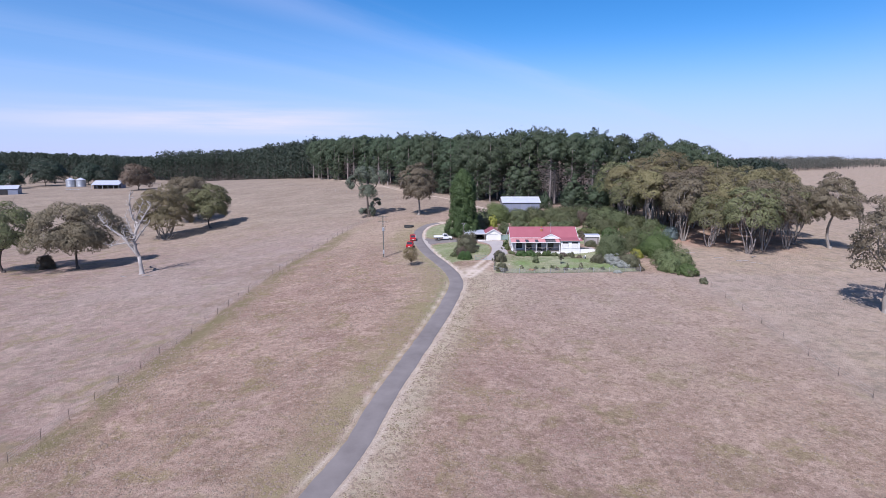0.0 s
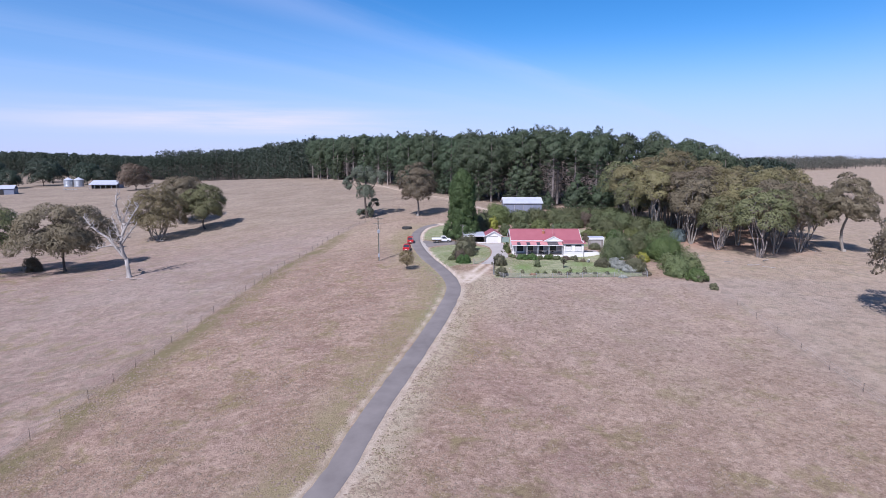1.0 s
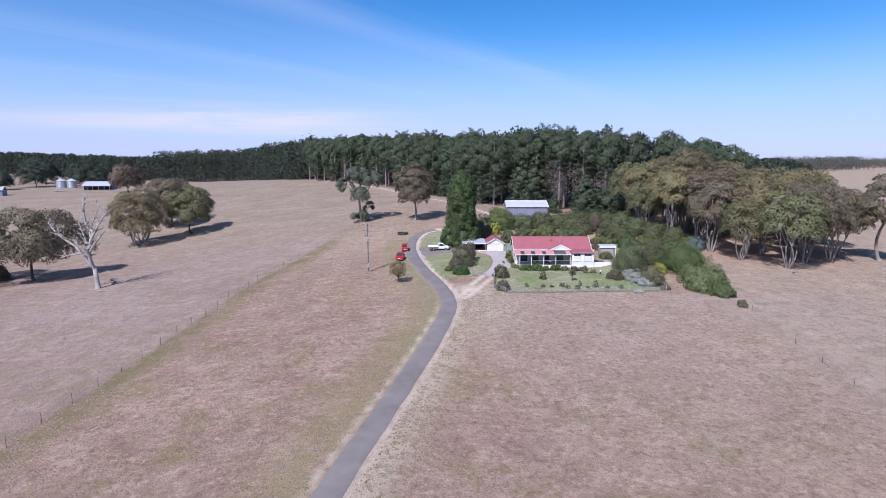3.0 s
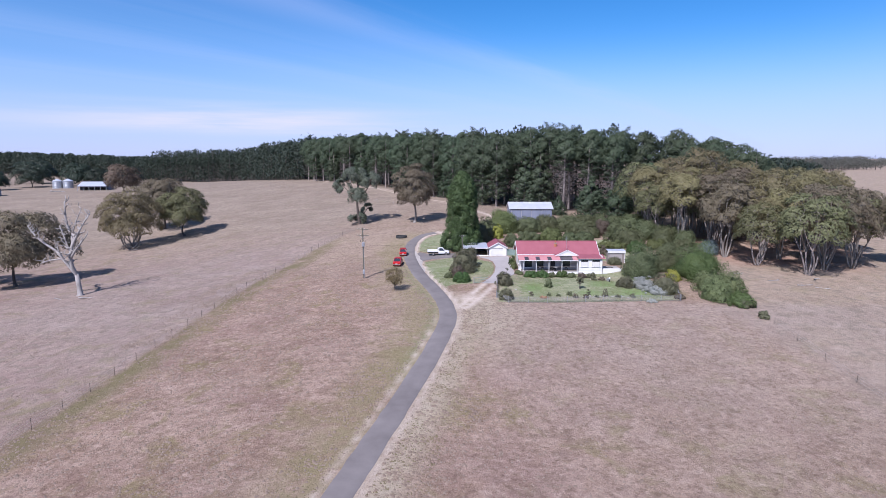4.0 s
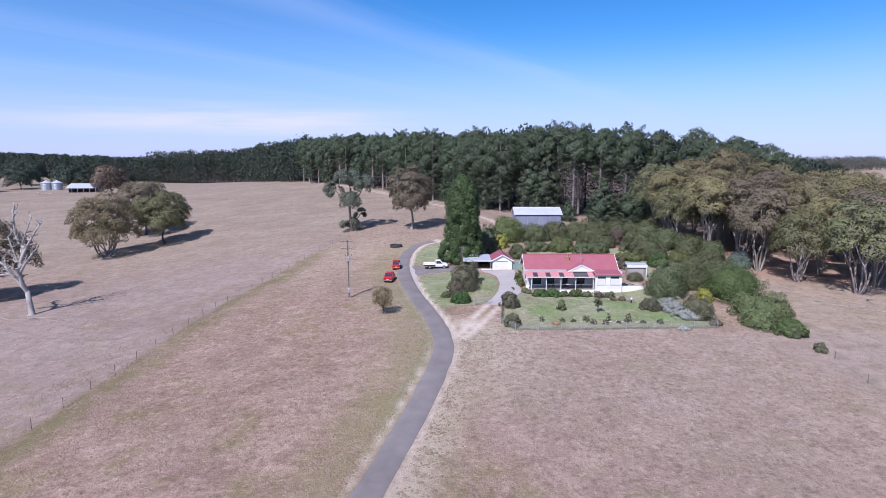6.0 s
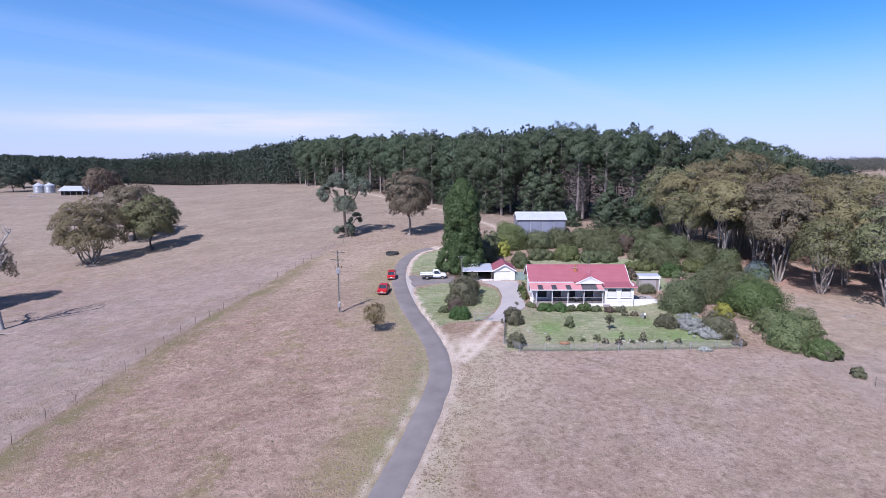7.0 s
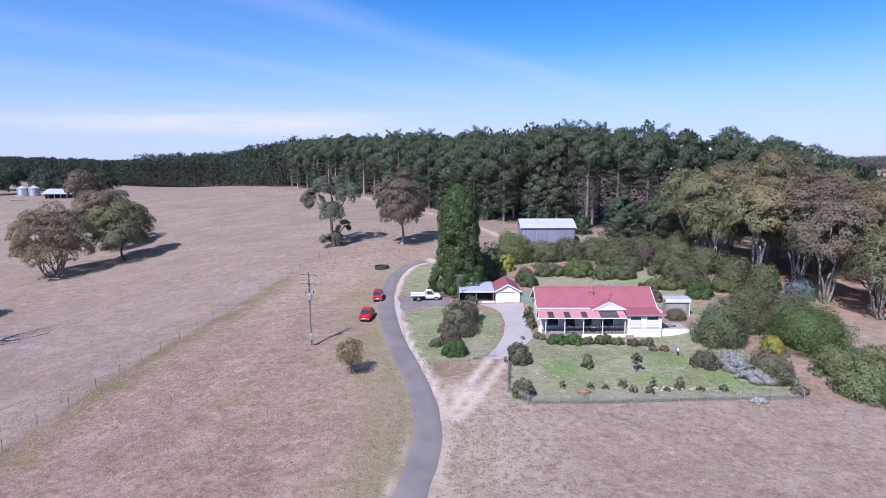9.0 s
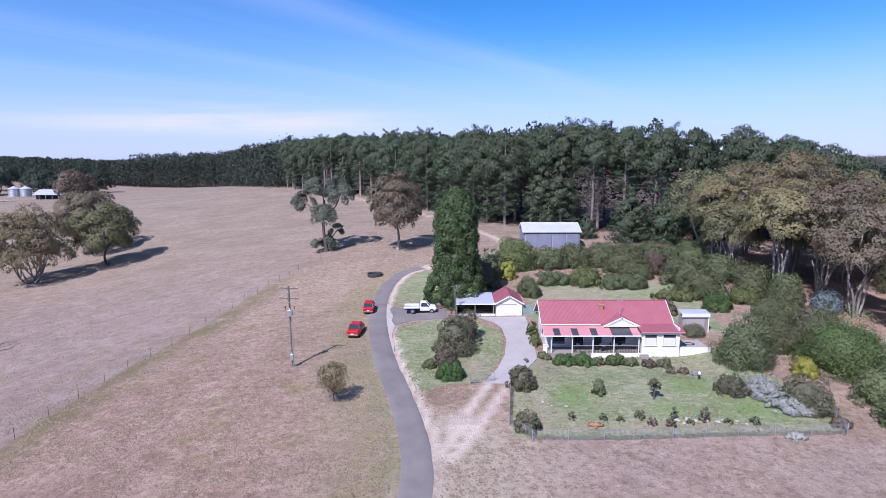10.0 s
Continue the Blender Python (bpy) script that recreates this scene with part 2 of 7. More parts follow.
M_DEAD = surface("bleached_dead_wood", (0.17, 0.15, 0.14), (0.5, 0.465, 0.435), 0.8, 0, 1.6, 7.0, 0.6, (1, 1, 0.35))
M_DEAD_TWIG = surface("grey_dead_twigs", (0.16, 0.14, 0.13), (0.34, 0.31, 0.29), 0.9, 0, 0.9, 6.0, 0.3)
M_ROOF = ribbed("faded_red_roofing", (0.265, 0.076, 0.092), (0.335, 0.112, 0.132), 0.5, 0.0, 0.16)
M_ROOF_PALE = ribbed("chalky_pink_roofing", (0.46, 0.19, 0.195), (0.56, 0.27, 0.27), 0.5, 0.0, 0.16)
M_ROOF_DARK = ribbed("smoked_skylight_sheet", (0.045, 0.04, 0.045), (0.09, 0.08, 0.085), 0.3, 0.0, 0.16)
M_ZINC = ribbed("galvanised_roofing", (0.52, 0.54, 0.60), (0.68, 0.70, 0.76), 0.42, 0.35, 0.16)
M_BLUEWALL = ribbed("blue_grey_wall_sheet", (0.16, 0.18, 0.24), (0.24, 0.26, 0.33), 0.5, 0.0, 0.2)
M_WHITE = surface("white_paint", (0.70, 0.69, 0.68), (0.83, 0.82, 0.80), 0.5, 0, 0.5, 10.0, 0.05)
M_CREAM = surface("cream_weatherboard_paint", (0.66, 0.64, 0.60), (0.80, 0.78, 0.74), 0.55, 0, 0.5, 10.0, 0.05)
# wall paint greyed for the verandah's shade; also the grey shed door frames
M_SHADEWALL = surface("shade_grey_paint", (0.42, 0.40, 0.40), (0.56, 0.53, 0.52), 0.6)
M_DARK = surface("dark_interior", (0.015, 0.015, 0.017), (0.035, 0.033, 0.035), 0.7)
M_GLASS = plain_glass("window_glass", (0.03, 0.035, 0.045))
M_BRICK = surface("orange_brick", (0.32, 0.12, 0.06), (0.48, 0.20, 0.10), 0.85, 0, 2.0, 20.0, 0.4)
M_TIMBER = surface("weathered_timber", (0.20, 0.175, 0.155), (0.38, 0.34, 0.31), 0.85, 0, 1.0, 12.0, 0.4, (1, 1, 0.2))
M_POLE = surface("green_treated_timber", (0.075, 0.072, 0.058), (0.155, 0.148, 0.122), 0.85, 0, 1.0, 12.0, 0.4, (1, 1, 0.2))
M_STEEL = surface("galvanised_steel", (0.42, 0.44, 0.47), (0.58, 0.60, 0.63), 0.4, 0.7, 1.0, 10.0, 0.05)
M_WIRE = surface("fence_wire", (0.30, 0.30, 0.31), (0.45, 0.45, 0.46), 0.45, 0.6)
M_CONCRETE = surface("pale_concrete", (0.30, 0.272, 0.26), (0.40, 0.366, 0.35), 0.85, 0, 0.4, 6.0, 0.2)
M_ASPHALT = surface("worn_asphalt", (0.146, 0.127, 0.12), (0.24, 0.212, 0.2), 0.9, 0, 0.35, 6.0, 0.3)
M_RED = surface("red_car_paint", (0.42, 0.010, 0.016), (0.52, 0.020, 0.026), 0.28, 0, 0.8, 5.0, 0.0)
M_CARWHITE = surface("white_car_paint", (0.76, 0.76, 0.76), (0.84, 0.84, 0.84), 0.3, 0, 0.8, 5.0, 0.0)
M_TYRE = surface("black_rubber", (0.015, 0.015, 0.015), (0.035, 0.034, 0.033), 0.8)
M_CHROME = surface("bright_metal", (0.55, 0.55, 0.56), (0.7, 0.7, 0.71), 0.2, 0.9, 1, 8, 0.0)
M_LAMPRED = surface("red_lamp_glass", (0.35, 0.015, 0.01), (0.45, 0.03, 0.02), 0.2)
M_LAMPCLEAR = surface("clear_lamp_glass", (0.6, 0.6, 0.6), (0.75, 0.75, 0.75), 0.15)
M_GREENMESH = surface("green_shade_mesh", (0.15, 0.215, 0.19), (0.27, 0.335, 0.305), 0.8)
M_GRAVEL = surface("pale_gravel", (0.3, 0.265, 0.24), (0.48, 0.43, 0.385), 0.95, 0, 1.6, 14.0, 0.5)
M_STONE = surface("pale_garden_stone", (0.30, 0.27, 0.245), (0.52, 0.485, 0.445), 0.9, 0, 2.0, 12.0, 0.4)

# ---- the lie of the land ----
HILLS = [
    [1.1, 3.4, 6.9, 8.8, 2.5, -4.8, -2.4, 13.9],
    [1.8, -3.5, -4.0, 4.1, -2.1, -3.4, 5.8, -6.1],
    [2.0, -5.5, -9.4, -0.5, -8.1, -6.2, 12.6, -14.1],
    [-0.2, -0.8, 1.1, 3.9, -1.2, 3.0, 11.8, -9.4],
    [-3.5, -2.7, 0.1, -0.7, -2.3, 1.1, 2.7, 0.9],
    [-3.8, -3.2, -1.6, 0.5, 2.4, 0.6, -0.1, 5.6],
    [-2.1, -0.4, 0.5, -0.1, 1.1, 1.8, 0.6, 2.5],
    [-1.2, -0.8, -2.0, -4.4, -4.0, -1.6, -0.6, 2.8],
    [-1.2, -0.2, 1.6, 3.1, 0.9, -2.6, -0.4, 8.3],
]
HILL_U = [-3 + 0.75 * i for i in range(9)]
HILL_V = [-2.25 + 0.75 * j for j in range(8)]


def heights(x, y):
    """Ground height: broad swells on a lattice that widens with distance."""
    x, y = np.asarray(x, float), np.asarray(y, float)
    u, v = np.arcsinh(x / 60), np.arcsinh((y - 130) / 70)
    z = np.zeros_like(u)
    for i, cu in enumerate(HILL_U):
        gu = np.exp(-((u - cu) ** 2) / 1.125)
        for j, cv in enumerate(HILL_V):
            z = z + HILLS[i][j] * gu * np.exp(-((v - cv) ** 2) / 1.125)
    z = z - 2.0 * np.clip((-x - 150) / 60, 0, 1) * np.clip((y - 350) / 40, 0, 1)
    far = np.clip((np.hypot(x, y - 130) - 600) / 500, 0, 1)
    return z * (1 - far) + 7.0 * far


def lay_of(x, y):
    """The land with its small unevenness, which fades out at the road and the house, and the level cut in front of the house."""
    x, y = np.asarray(x, float), np.asarray(y, float)
    ripple = np.zeros_like(x)
    for k, (ax, ay, amp) in enumerate(((0.11, 0.07, 0.10), (-0.06, 0.13, 0.09), (0.31, 0.23, 0.035), (-0.27, 0.36, 0.03), (0.02, 0.045, 0.18))):
        ripple = ripple + amp * np.sin(ax * x + ay * y + 1.7 * k)
    calm = np.clip((along(x, y, ROAD) - 2.5) / 6, 0, 1) * np.clip((-within(x, y, [(4, 120), (42, 120), (42, 160), (4, 160)])) / 8, 0, 1)
    front = np.clip((x - 13.5) / 3.5, 0, 1) * np.clip((36 - x) / 3.5, 0, 1) * np.clip((y - 127) / 4.5, 0, 1) * np.clip((140 - y) / 3, 0, 1)
    return heights(x, y) + ripple * calm - 0.5 * front * front * (3 - 2 * front)


def land(x, y):
    return float(lay_of(np.array([x]), np.array([y]))[0])


def within(x, y, poly):
    """Signed distance to a polygon's edge: positive inside."""
    x, y = np.asarray(x, float), np.asarray(y, float)
    best = np.full(x.shape, 1e9)
    inside = np.zeros(x.shape, bool)
    for (ax, ay), (bx, by) in zip(poly, poly[1:] + poly[:1]):
        dx, dy = bx - ax, by - ay
        k = np.clip(((x - ax) * dx + (y - ay) * dy) / (dx * dx + dy * dy + 1e-9), 0, 1)
        best = np.minimum(best, np.hypot(x - ax - k * dx, y - ay - k * dy))
        if abs(dy) > 1e-9:
            cut = ((ay > y) != (by > y)) & (x < ax + (y - ay) * dx / dy)
            inside ^= cut
    return np.where(inside, best, -best)


def along(x, y, line):
    x, y = np.asarray(x, float), np.asarray(y, float)
    best = np.full(x.shape, 1e9)
    for (ax, ay), (bx, by) in zip(line, line[1:]):
        dx, dy = bx - ax, by - ay
        k = np.clip(((x - ax) * dx + (y - ay) * dy) / (dx * dx + dy * dy), 0, 1)
        best = np.minimum(best, np.hypot(x - ax - k * dx, y - ay - k * dy))
    return best


def curve(points, step=1.0):
    """A smooth line through the points (Catmull-Rom), about step metres apart."""
    p = [Vector((*q, 0)) if len(q) == 2 else Vector(q) for q in points]
    p = [p[0] * 2 - p[1]] + p + [p[-1] * 2 - p[-2]]
    out = []
    for a, b, c, d in zip(p, p[1:], p[2:], p[3:]):
        n = max(2, int((c - b).length / step))
        for i in range(n):
            t = i / n
            out.append(0.5 * ((2 * b) + (c - a) * t + (2 * a - 5 * b + 4 * c - d) * t * t + (3 * b - a - 3 * c + d) * t ** 3))
    out.append(p[-2])
    return [(q.x, q.y) for q in out]


ROAD = curve([(-30, -40), (-24, 0), (-18.6, 30), (-13.9, 45.6), (-11.4, 53), (-9.1, 64), (-4.6, 81), (-1.6, 93), (0.8, 105), (1.1, 111.5), (0.2, 118), (-1.6, 125.3), (-4.1, 135), (-6.3, 147.5), (-7.4, 158), (-7.5, 167), (-6.6, 175), (-4.6, 180.5), (-1.5, 183)], 1.5)
TRACK = curve([(-1.5, 183), (4, 185), (12, 190), (17, 200), (14, 215), (4, 236), (-8, 252), (-22, 272), (-45, 305), (-70, 345)], 3)
FENCE_LEFT = [(-50, 20), (-46.6, 54.6), (-45.2, 68), (-43.3, 79.2), (-41.3, 95.6), (-39, 117.6), (-37, 139), (-34.6, 152), (-33, 166), (-28.3, 190), (-20, 212)]
FENCE_RIGHT = [(49, 0), (48.9, 63.5), (49.2, 84), (49.8, 104), (50.3, 112)]
EDGE = [(104, 205), (92, 203), (76, 207), (58, 212), (40, 218), (22, 228), (8, 246), (-8, 262), (-28, 288), (-52, 318), (-76, 352), (-98, 392), (-125, 440), (-155, 490), (-200, 520), (-255, 545)]
GARDEN = [(10.7, 131), (9.9, 122), (9.3, 115.9), (20.8, 115.9), (30, 116.3), (40.2, 117.3), (41, 124), (37, 137), (33, 136), (15, 134)]
ISLAND = [(-3.6, 146), (1.9, 149.7), (7.9, 147.5), (10.9, 144), (11, 139.5), (10.2, 134), (7.3, 127.3), (2.3, 126.5), (0.9, 124.5), (-1.6, 130), (-2.8, 136)]
NORTHLAWN = [(-5.4, 160), (-5.6, 167), (-4, 176), (0, 181), (5, 182), (6, 158), (-4, 157.5)]
BACKLAWN = [(14, 150), (16, 160), (20, 170), (45, 166), (42, 140), (33, 143), (16, 145)]
REDEARTH = [(58, 146), (70, 138), (84, 140), (100, 160), (104, 195), (70, 198), (56, 172)]
PARKING = [(-6.0, 154.5), (-4.9, 157.4), (-2.9, 155), (3.5, 154.2), (3.5, 149.6), (-1.8, 148.9), (-4.6, 147.0), (-6.0, 148.0)]
DRIVE = [(8.2, 149.6), (14.9, 149.3), (14.9, 145), (14.5, 135.3), (14.3, 133.6), (10.6, 126.9), (7.6, 127.1), (9.4, 131), (10.6, 135), (11.3, 140), (11.1, 144.6), (10.2, 147.2)]


def spaced(points):
    out = []
    for (a, s), (b, _) in zip(points, points[1:]):
        k = max(1, round((b - a) / s))
        out += [a + (b - a) * i / k for i in range(k)]
    return np.array(out + [points[-1][0]])


gx = spaced([(-4200, 400), (-1400, 100), (-600, 25), (-300, 8), (-120, 3), (-60, 1.2), (-20, 0.8), (48, 1.4), (90, 3), (160, 10), (400, 40), (1400, 400), (4200, 1)])
gy = spaced([(-1600, 400), (-400, 60), (-100, 12), (20, 2), (60, 1.2), (110, 0.8), (165, 1.4), (220, 3), (320, 6), (520, 20), (900, 100), (1600, 400), (4600, 1)])
X, Y = np.meshgrid(gx, gy)
Z = lay_of(X, Y)
nx, ny = len(gx), len(gy)
gm = bpy.data.meshes.new("ground")
gm.vertices.add(nx * ny)
gm.vertices.foreach_set("co", np.stack([X, Y, Z], -1).ravel())
ii = (np.arange(ny - 1)[:, None] * nx + np.arange(nx - 1)[None, :]).ravel()
quads = np.stack([ii, ii + 1, ii + nx + 1, ii + nx], -1)
gm.loops.add(quads.size)
gm.loops.foreach_set("vertex_index", quads.ravel())
gm.polygons.add(len(quads))
gm.polygons.foreach_set("loop_start", np.arange(len(quads)) * 4)
gm.update(calc_edges=True)
gm.polygons.foreach_set("use_smooth", np.ones(len(quads), bool))


def zone(name, values):
    at = gm.attributes.new(name, "FLOAT", "POINT")
    at.data.foreach_set("value", np.clip(values, 0, 1).ravel().astype(np.float32))


road_off = along(X, Y, ROAD)
lawn = np.maximum.reduce([within(X, Y, GARDEN), within(X, Y, ISLAND), within(X, Y, NORTHLAWN), within(X, Y, BACKLAWN) - 1])
zone("lawn", lawn / 1.6 + 0.4)
near_road = np.clip((Y + 20) / 40, 0, 1) * np.clip((190 - Y) / 20, 0, 1)
left_side = np.interp(Y, [p[1] for p in ROAD], [p[0] for p in ROAD]) > X
verge = np.exp(-((road_off - 3.6) / np.where(left_side, 3.6, 2.2)) ** 2) * np.where(left_side, 1.0, 0.2)
zone("verge", verge * near_road)
inside = X - np.interp(Y, [p[1] for p in FENCE_LEFT], [p[0] for p in FENCE_LEFT])
zone("olive", np.clip(inside / 0.7 + 0.6, 0, 1) * np.clip((5.2 - inside) / 3.2, 0, 1) * near_road)
zone("rim", np.where(left_side, 1.0, 0.0) * np.exp(-((road_off - 2.3) / 0.8) ** 2) * np.clip((Y - 84) / 14, 0, 1) * np.clip((150 - Y) / 14, 0, 1))
inner = np.where(left_side, 0.0, 1.0) * np.clip((Y - 104) / 14, 0.4, 1)
ruts = np.minimum(along(X, Y, [(8.2, 127.2), (6.2, 122.5), (4.6, 117.5), (3.0, 113.0)]), along(X, Y, [(10.2, 126.8), (8.2, 122.0), (6.0, 116.5), (4.0, 112.5)]))
zone("dirt", np.maximum.reduce([1.6 - ruts / 0.42, 1.4 - np.hypot((X - 4.9) / 1.5, (Y - 118.4) / 2.2), inner * (1.7 - np.abs(road_off - 1.75) / 0.42), np.where(left_side, 1.0, 0.0) * np.clip((112 - Y) / 10, 0, 1) * (0.75 - np.abs(road_off - 1.9) / 0.6), 0.9 - along(X, Y, TRACK) / 1.5, np.where(X > 4, 0, 1) * (0.6 - np.abs(within(X, Y, PARKING)) / 0.8)]))
beyond = np.interp(Y, [p[1] for p in FENCE_LEFT], [p[0] for p in FENCE_LEFT]) - X
right_of = X - np.interp(Y, [p[1] for p in FENCE_RIGHT], [p[0] for p in FENCE_RIGHT])
zone("pale", np.maximum(beyond / 0.9 + 0.4, (right_of / 4 + 0.3) * 0.75) * np.clip((Y + 60) / 60, 0, 1) + np.clip((Y - 165) / 40, 0, 1) + 0.8 * np.exp(-((Y - 111) / 7) ** 2) * np.clip((X - 4) / 5, 0, 1) + 0.5 * np.clip((X - 4) / 6, 0, 1) * np.clip((118 - Y) / 4, 0, 1))
beds = np.maximum.reduce([1.3 - np.hypot((X - cx) / rx, (Y - cy) / ry) for cx, cy, rx, ry in ((13.9, 129.6, 2.6, 3.4), (12.6, 121.5, 1.8, 5.5), (31.5, 131.2, 3.6, 2.2), (24.0, 117.8, 13.0, 1.2), (7.0, 131.0, 2.4, 4.0), (18.5, 133.2, 5.5, 1.6), (36.5, 139.0, 3.4, 4.5), (22.0, 160.0, 9.0, 4.5), (34.0, 154.0, 5.0, 4.0), (43.0, 122.0, 4.5, 5.0), (10.6, 124.8, 0.9, 5.0))])
zone("bed", beds)
zone("tan", np.where(left_side, 1.0, 0.0) * np.clip((200 - Y) / 20, 0, 1) * np.maximum(0.8 * np.clip((Y - 90) / 30, 0, 1) * np.clip((12 - road_off) / 6, 0, 1), 0.7 * np.clip((Y - 130) / 30, 0, 1) * np.clip(1 - beyond / 2, 0, 1)) + np.maximum(np.clip((X - 40) / 14, 0, 1), 0.45 * np.clip((X - 8) / 20, 0, 1) * np.clip((Y - 30) / 40, 0, 1)) + 0.4 * np.clip((20 - X) / 20, 0, 1) * np.clip((Y - 160) / 50, 0, 1))
zone("lush", np.maximum.reduce([1.3 - np.hypot((X - cx) / rx, (Y - cy) / ry) for cx, cy, rx, ry in ((16.6, 124.2, 2.4, 3.0), (33.8, 121.4, 3.2, 2.6), (25.8, 121.2, 2.2, 1.6), (29.6, 126.6, 2.4, 2.6))]))
zone("litter", within(X, Y, EDGE + [(-500, 640), (-1000, 700), (-1000, 1500), (300, 1500), (230, 300)]) / 5 + 0.3)
zone("hill", np.clip((Y - 172) / 50, 0, 1) * np.clip((60 - X) / 30, 0, 1))
zone("straw", np.where(left_side, 0.0, 1.0) * np.maximum(np.exp(-((road_off - 3.2) / 2.2) ** 2), 0.9 * np.clip((15 - road_off) / 7, 0, 1) * np.clip((Y - 86) / 20, 0, 1)) * np.clip((124 - Y) / 8, 0, 1) * np.clip((Y + 30) / 20, 0, 1))
zone("washed", np.maximum(np.clip((beyond + 0.3) / 1.5, 0, 1) * np.clip((75 - beyond) / 40, 0, 1) * np.clip((Y - 70) / 50, 0, 1) * np.clip((205 - Y) / 40, 0, 1), 0.8 * np.clip((X - 4) / 6, 0, 1) * np.clip((Y - 62) / 40, 0, 1) * np.clip((117.5 - Y) / 3, 0, 1)))
zone("red", within(X, Y, REDEARTH) / 10 + 0.45)


def ground_material():
    m, n, l, p = nodes_of("dry_pasture")
    tc = n.new("ShaderNodeTexCoord")
    v = tc.outputs["Object"]

    shifted = n.new("ShaderNodeMapping")
    shifted.inputs["Location"].default_value = (31.0, -17.0, 5.0)
    l.new(v, shifted.inputs["Vector"])
    lean = shifted.outputs["Vector"]

    flatter = n.new("ShaderNodeMapping")
    flatter.inputs["Scale"].default_value = (0.55, 1.0, 1.0)
    flatter.inputs["Rotation"].default_value = (0.0, 0.0, radians(14))
    l.new(v, flatter.inputs["Vector"])
    squat = flatter.outputs["Vector"]

    def attr(name):
        a = n.new("ShaderNodeAttribute")
        a.attribute_name = name
        return a.outputs["Fac"]

    broad = ranged(n, l, noise_node(n, l, v, 0.045, 5, 0.6, 0.5), 0.32, 0.68)
    mid = ranged(n, l, noise_node(n, l, v, 0.35, 6, 0.7, 0.4), 0.3, 0.7)
    clump = noise_node(n, l, v, 0.9, 6, 0.75, 0.0)
    tuft = noise_node(n, l, v, 4.4, 5, 0.8, 0.0)
    fine = noise_node(n, l, v, 11.0, 3, 0.75)
    dark_tuft = calc(n, l, "MULTIPLY", ranged(n, l, tuft, 0.5, 0.62), ranged(n, l, clump, 0.42, 0.6))
    bleached = ranged(n, l, tuft, 0.47, 0.33)
    straw = ranged(n, l, fine, 0.4, 0.66)
    # mauve-brown seeding grass over straw
    field = blend(n, l, broad, (0.246, 0.161, 0.119), (0.329, 0.226, 0.162))
    field = blend(n, l, calc(n, l, "MULTIPLY", mid, 0.6), field, (0.307, 0.213, 0.155))
    field = blend(n, l, calc(n, l, "MULTIPLY", straw, 0.5), field, (0.384, 0.279, 0.215))
    field = blend(n, l, calc(n, l, "MULTIPLY", bleached, 0.55), field, (0.492, 0.357, 0.290))
    field = blend(n, l, calc(n, l, "MULTIPLY", dark_tuft, 0.75), field, (0.094, 0.058, 0.041))
    # closely grazed paddocks
    pale = blend(n, l, broad, (0.227, 0.165, 0.135), (0.302, 0.226, 0.186))
    pale = blend(n, l, calc(n, l, "MULTIPLY", mid, 0.5), pale, (0.320, 0.235, 0.195))
    pale = blend(n, l, calc(n, l, "MULTIPLY", straw, 0.25), pale, (0.410, 0.303, 0.260))
    pale = blend(n, l, calc(n, l, "MULTIPLY", dark_tuft, 0.3), pale, (0.164, 0.107, 0.083))
    col = blend(n, l, attr("pale"), field, pale)
    streak = noise_node(n, l, squat, 0.75, 7, 0.75, 0.1)
    sward = noise_node(n, l, squat, 1.3, 5, 0.7, 0.9)
    knots = noise_node(n, l, squat, 1.9, 5, 0.75, 0.0)
    col = blend(n, l, calc(n, l, "MULTIPLY", ranged(n, l, knots, 0.5, 0.66), 0.46), col, (0.147, 0.091, 0.071))
    col = blend(n, l, calc(n, l, "MULTIPLY", ranged(n, l, streak, 0.5, 0.64), 0.6), col, (0.164, 0.108, 0.085))
    col = blend(n, l, calc(n, l, "MULTIPLY", ranged(n, l, streak, 0.46, 0.32), 0.6), col, (0.481, 0.364, 0.296))
    # washed and yellowed patches
    wash = ranged(n, l, noise_node(n, l, v, 0.13, 6, 0.62, 0.8), 0.42, 0.66)
    col = blend(n, l, calc(n, l, "MULTIPLY", wash, 0.42), col, (0.460, 0.343, 0.281))
    sear = ranged(n, l, noise_node(n, l, lean, 0.2, 6, 0.66, 0.5), 0.52, 0.63)
    col = blend(n, l, calc(n, l, "MULTIPLY", sear, 0.78), col, (0.215, 0.176, 0.088))
    mauve = ranged(n, l, noise_node(n, l, lean, 0.085, 5, 0.6, 0.3), 0.5, 0.68)
    col = blend(n, l, calc(n, l, "MULTIPLY", mauve, 0.45), col, (0.225, 0.141, 0.126))
    blotch = ranged(n, l, noise_node(n, l, v, 0.42, 7, 0.72), 0.5, 0.62)
    col = blend(n, l, calc(n, l, "MULTIPLY", blotch, 0.42), col, (0.195, 0.123, 0.100))
    # warmer stubble on the outer paddocks
    stubble = blend(n, l, mid, (0.328, 0.256, 0.184), (0.426, 0.348, 0.260))
    stubble = blend(n, l, calc(n, l, "MULTIPLY", ranged(n, l, streak, 0.5, 0.66), 0.4), stubble, (0.176, 0.127, 0.090))
    col = blend(n, l, calc(n, l, "MULTIPLY", attr("tan"), 0.62), col, stubble)
    # bleached ground near the fences, duller tan pasture on the hill
    bleach = blend(n, l, mid, (0.264, 0.208, 0.178), (0.373, 0.305, 0.266))
    col = blend(n, l, calc(n, l, "MULTIPLY", attr("washed"), ranged(n, l, noise_node(n, l, lean, 0.06, 6, 0.65, 0.6), 0.3, 0.62, 0.2, 0.72)), col, bleach)
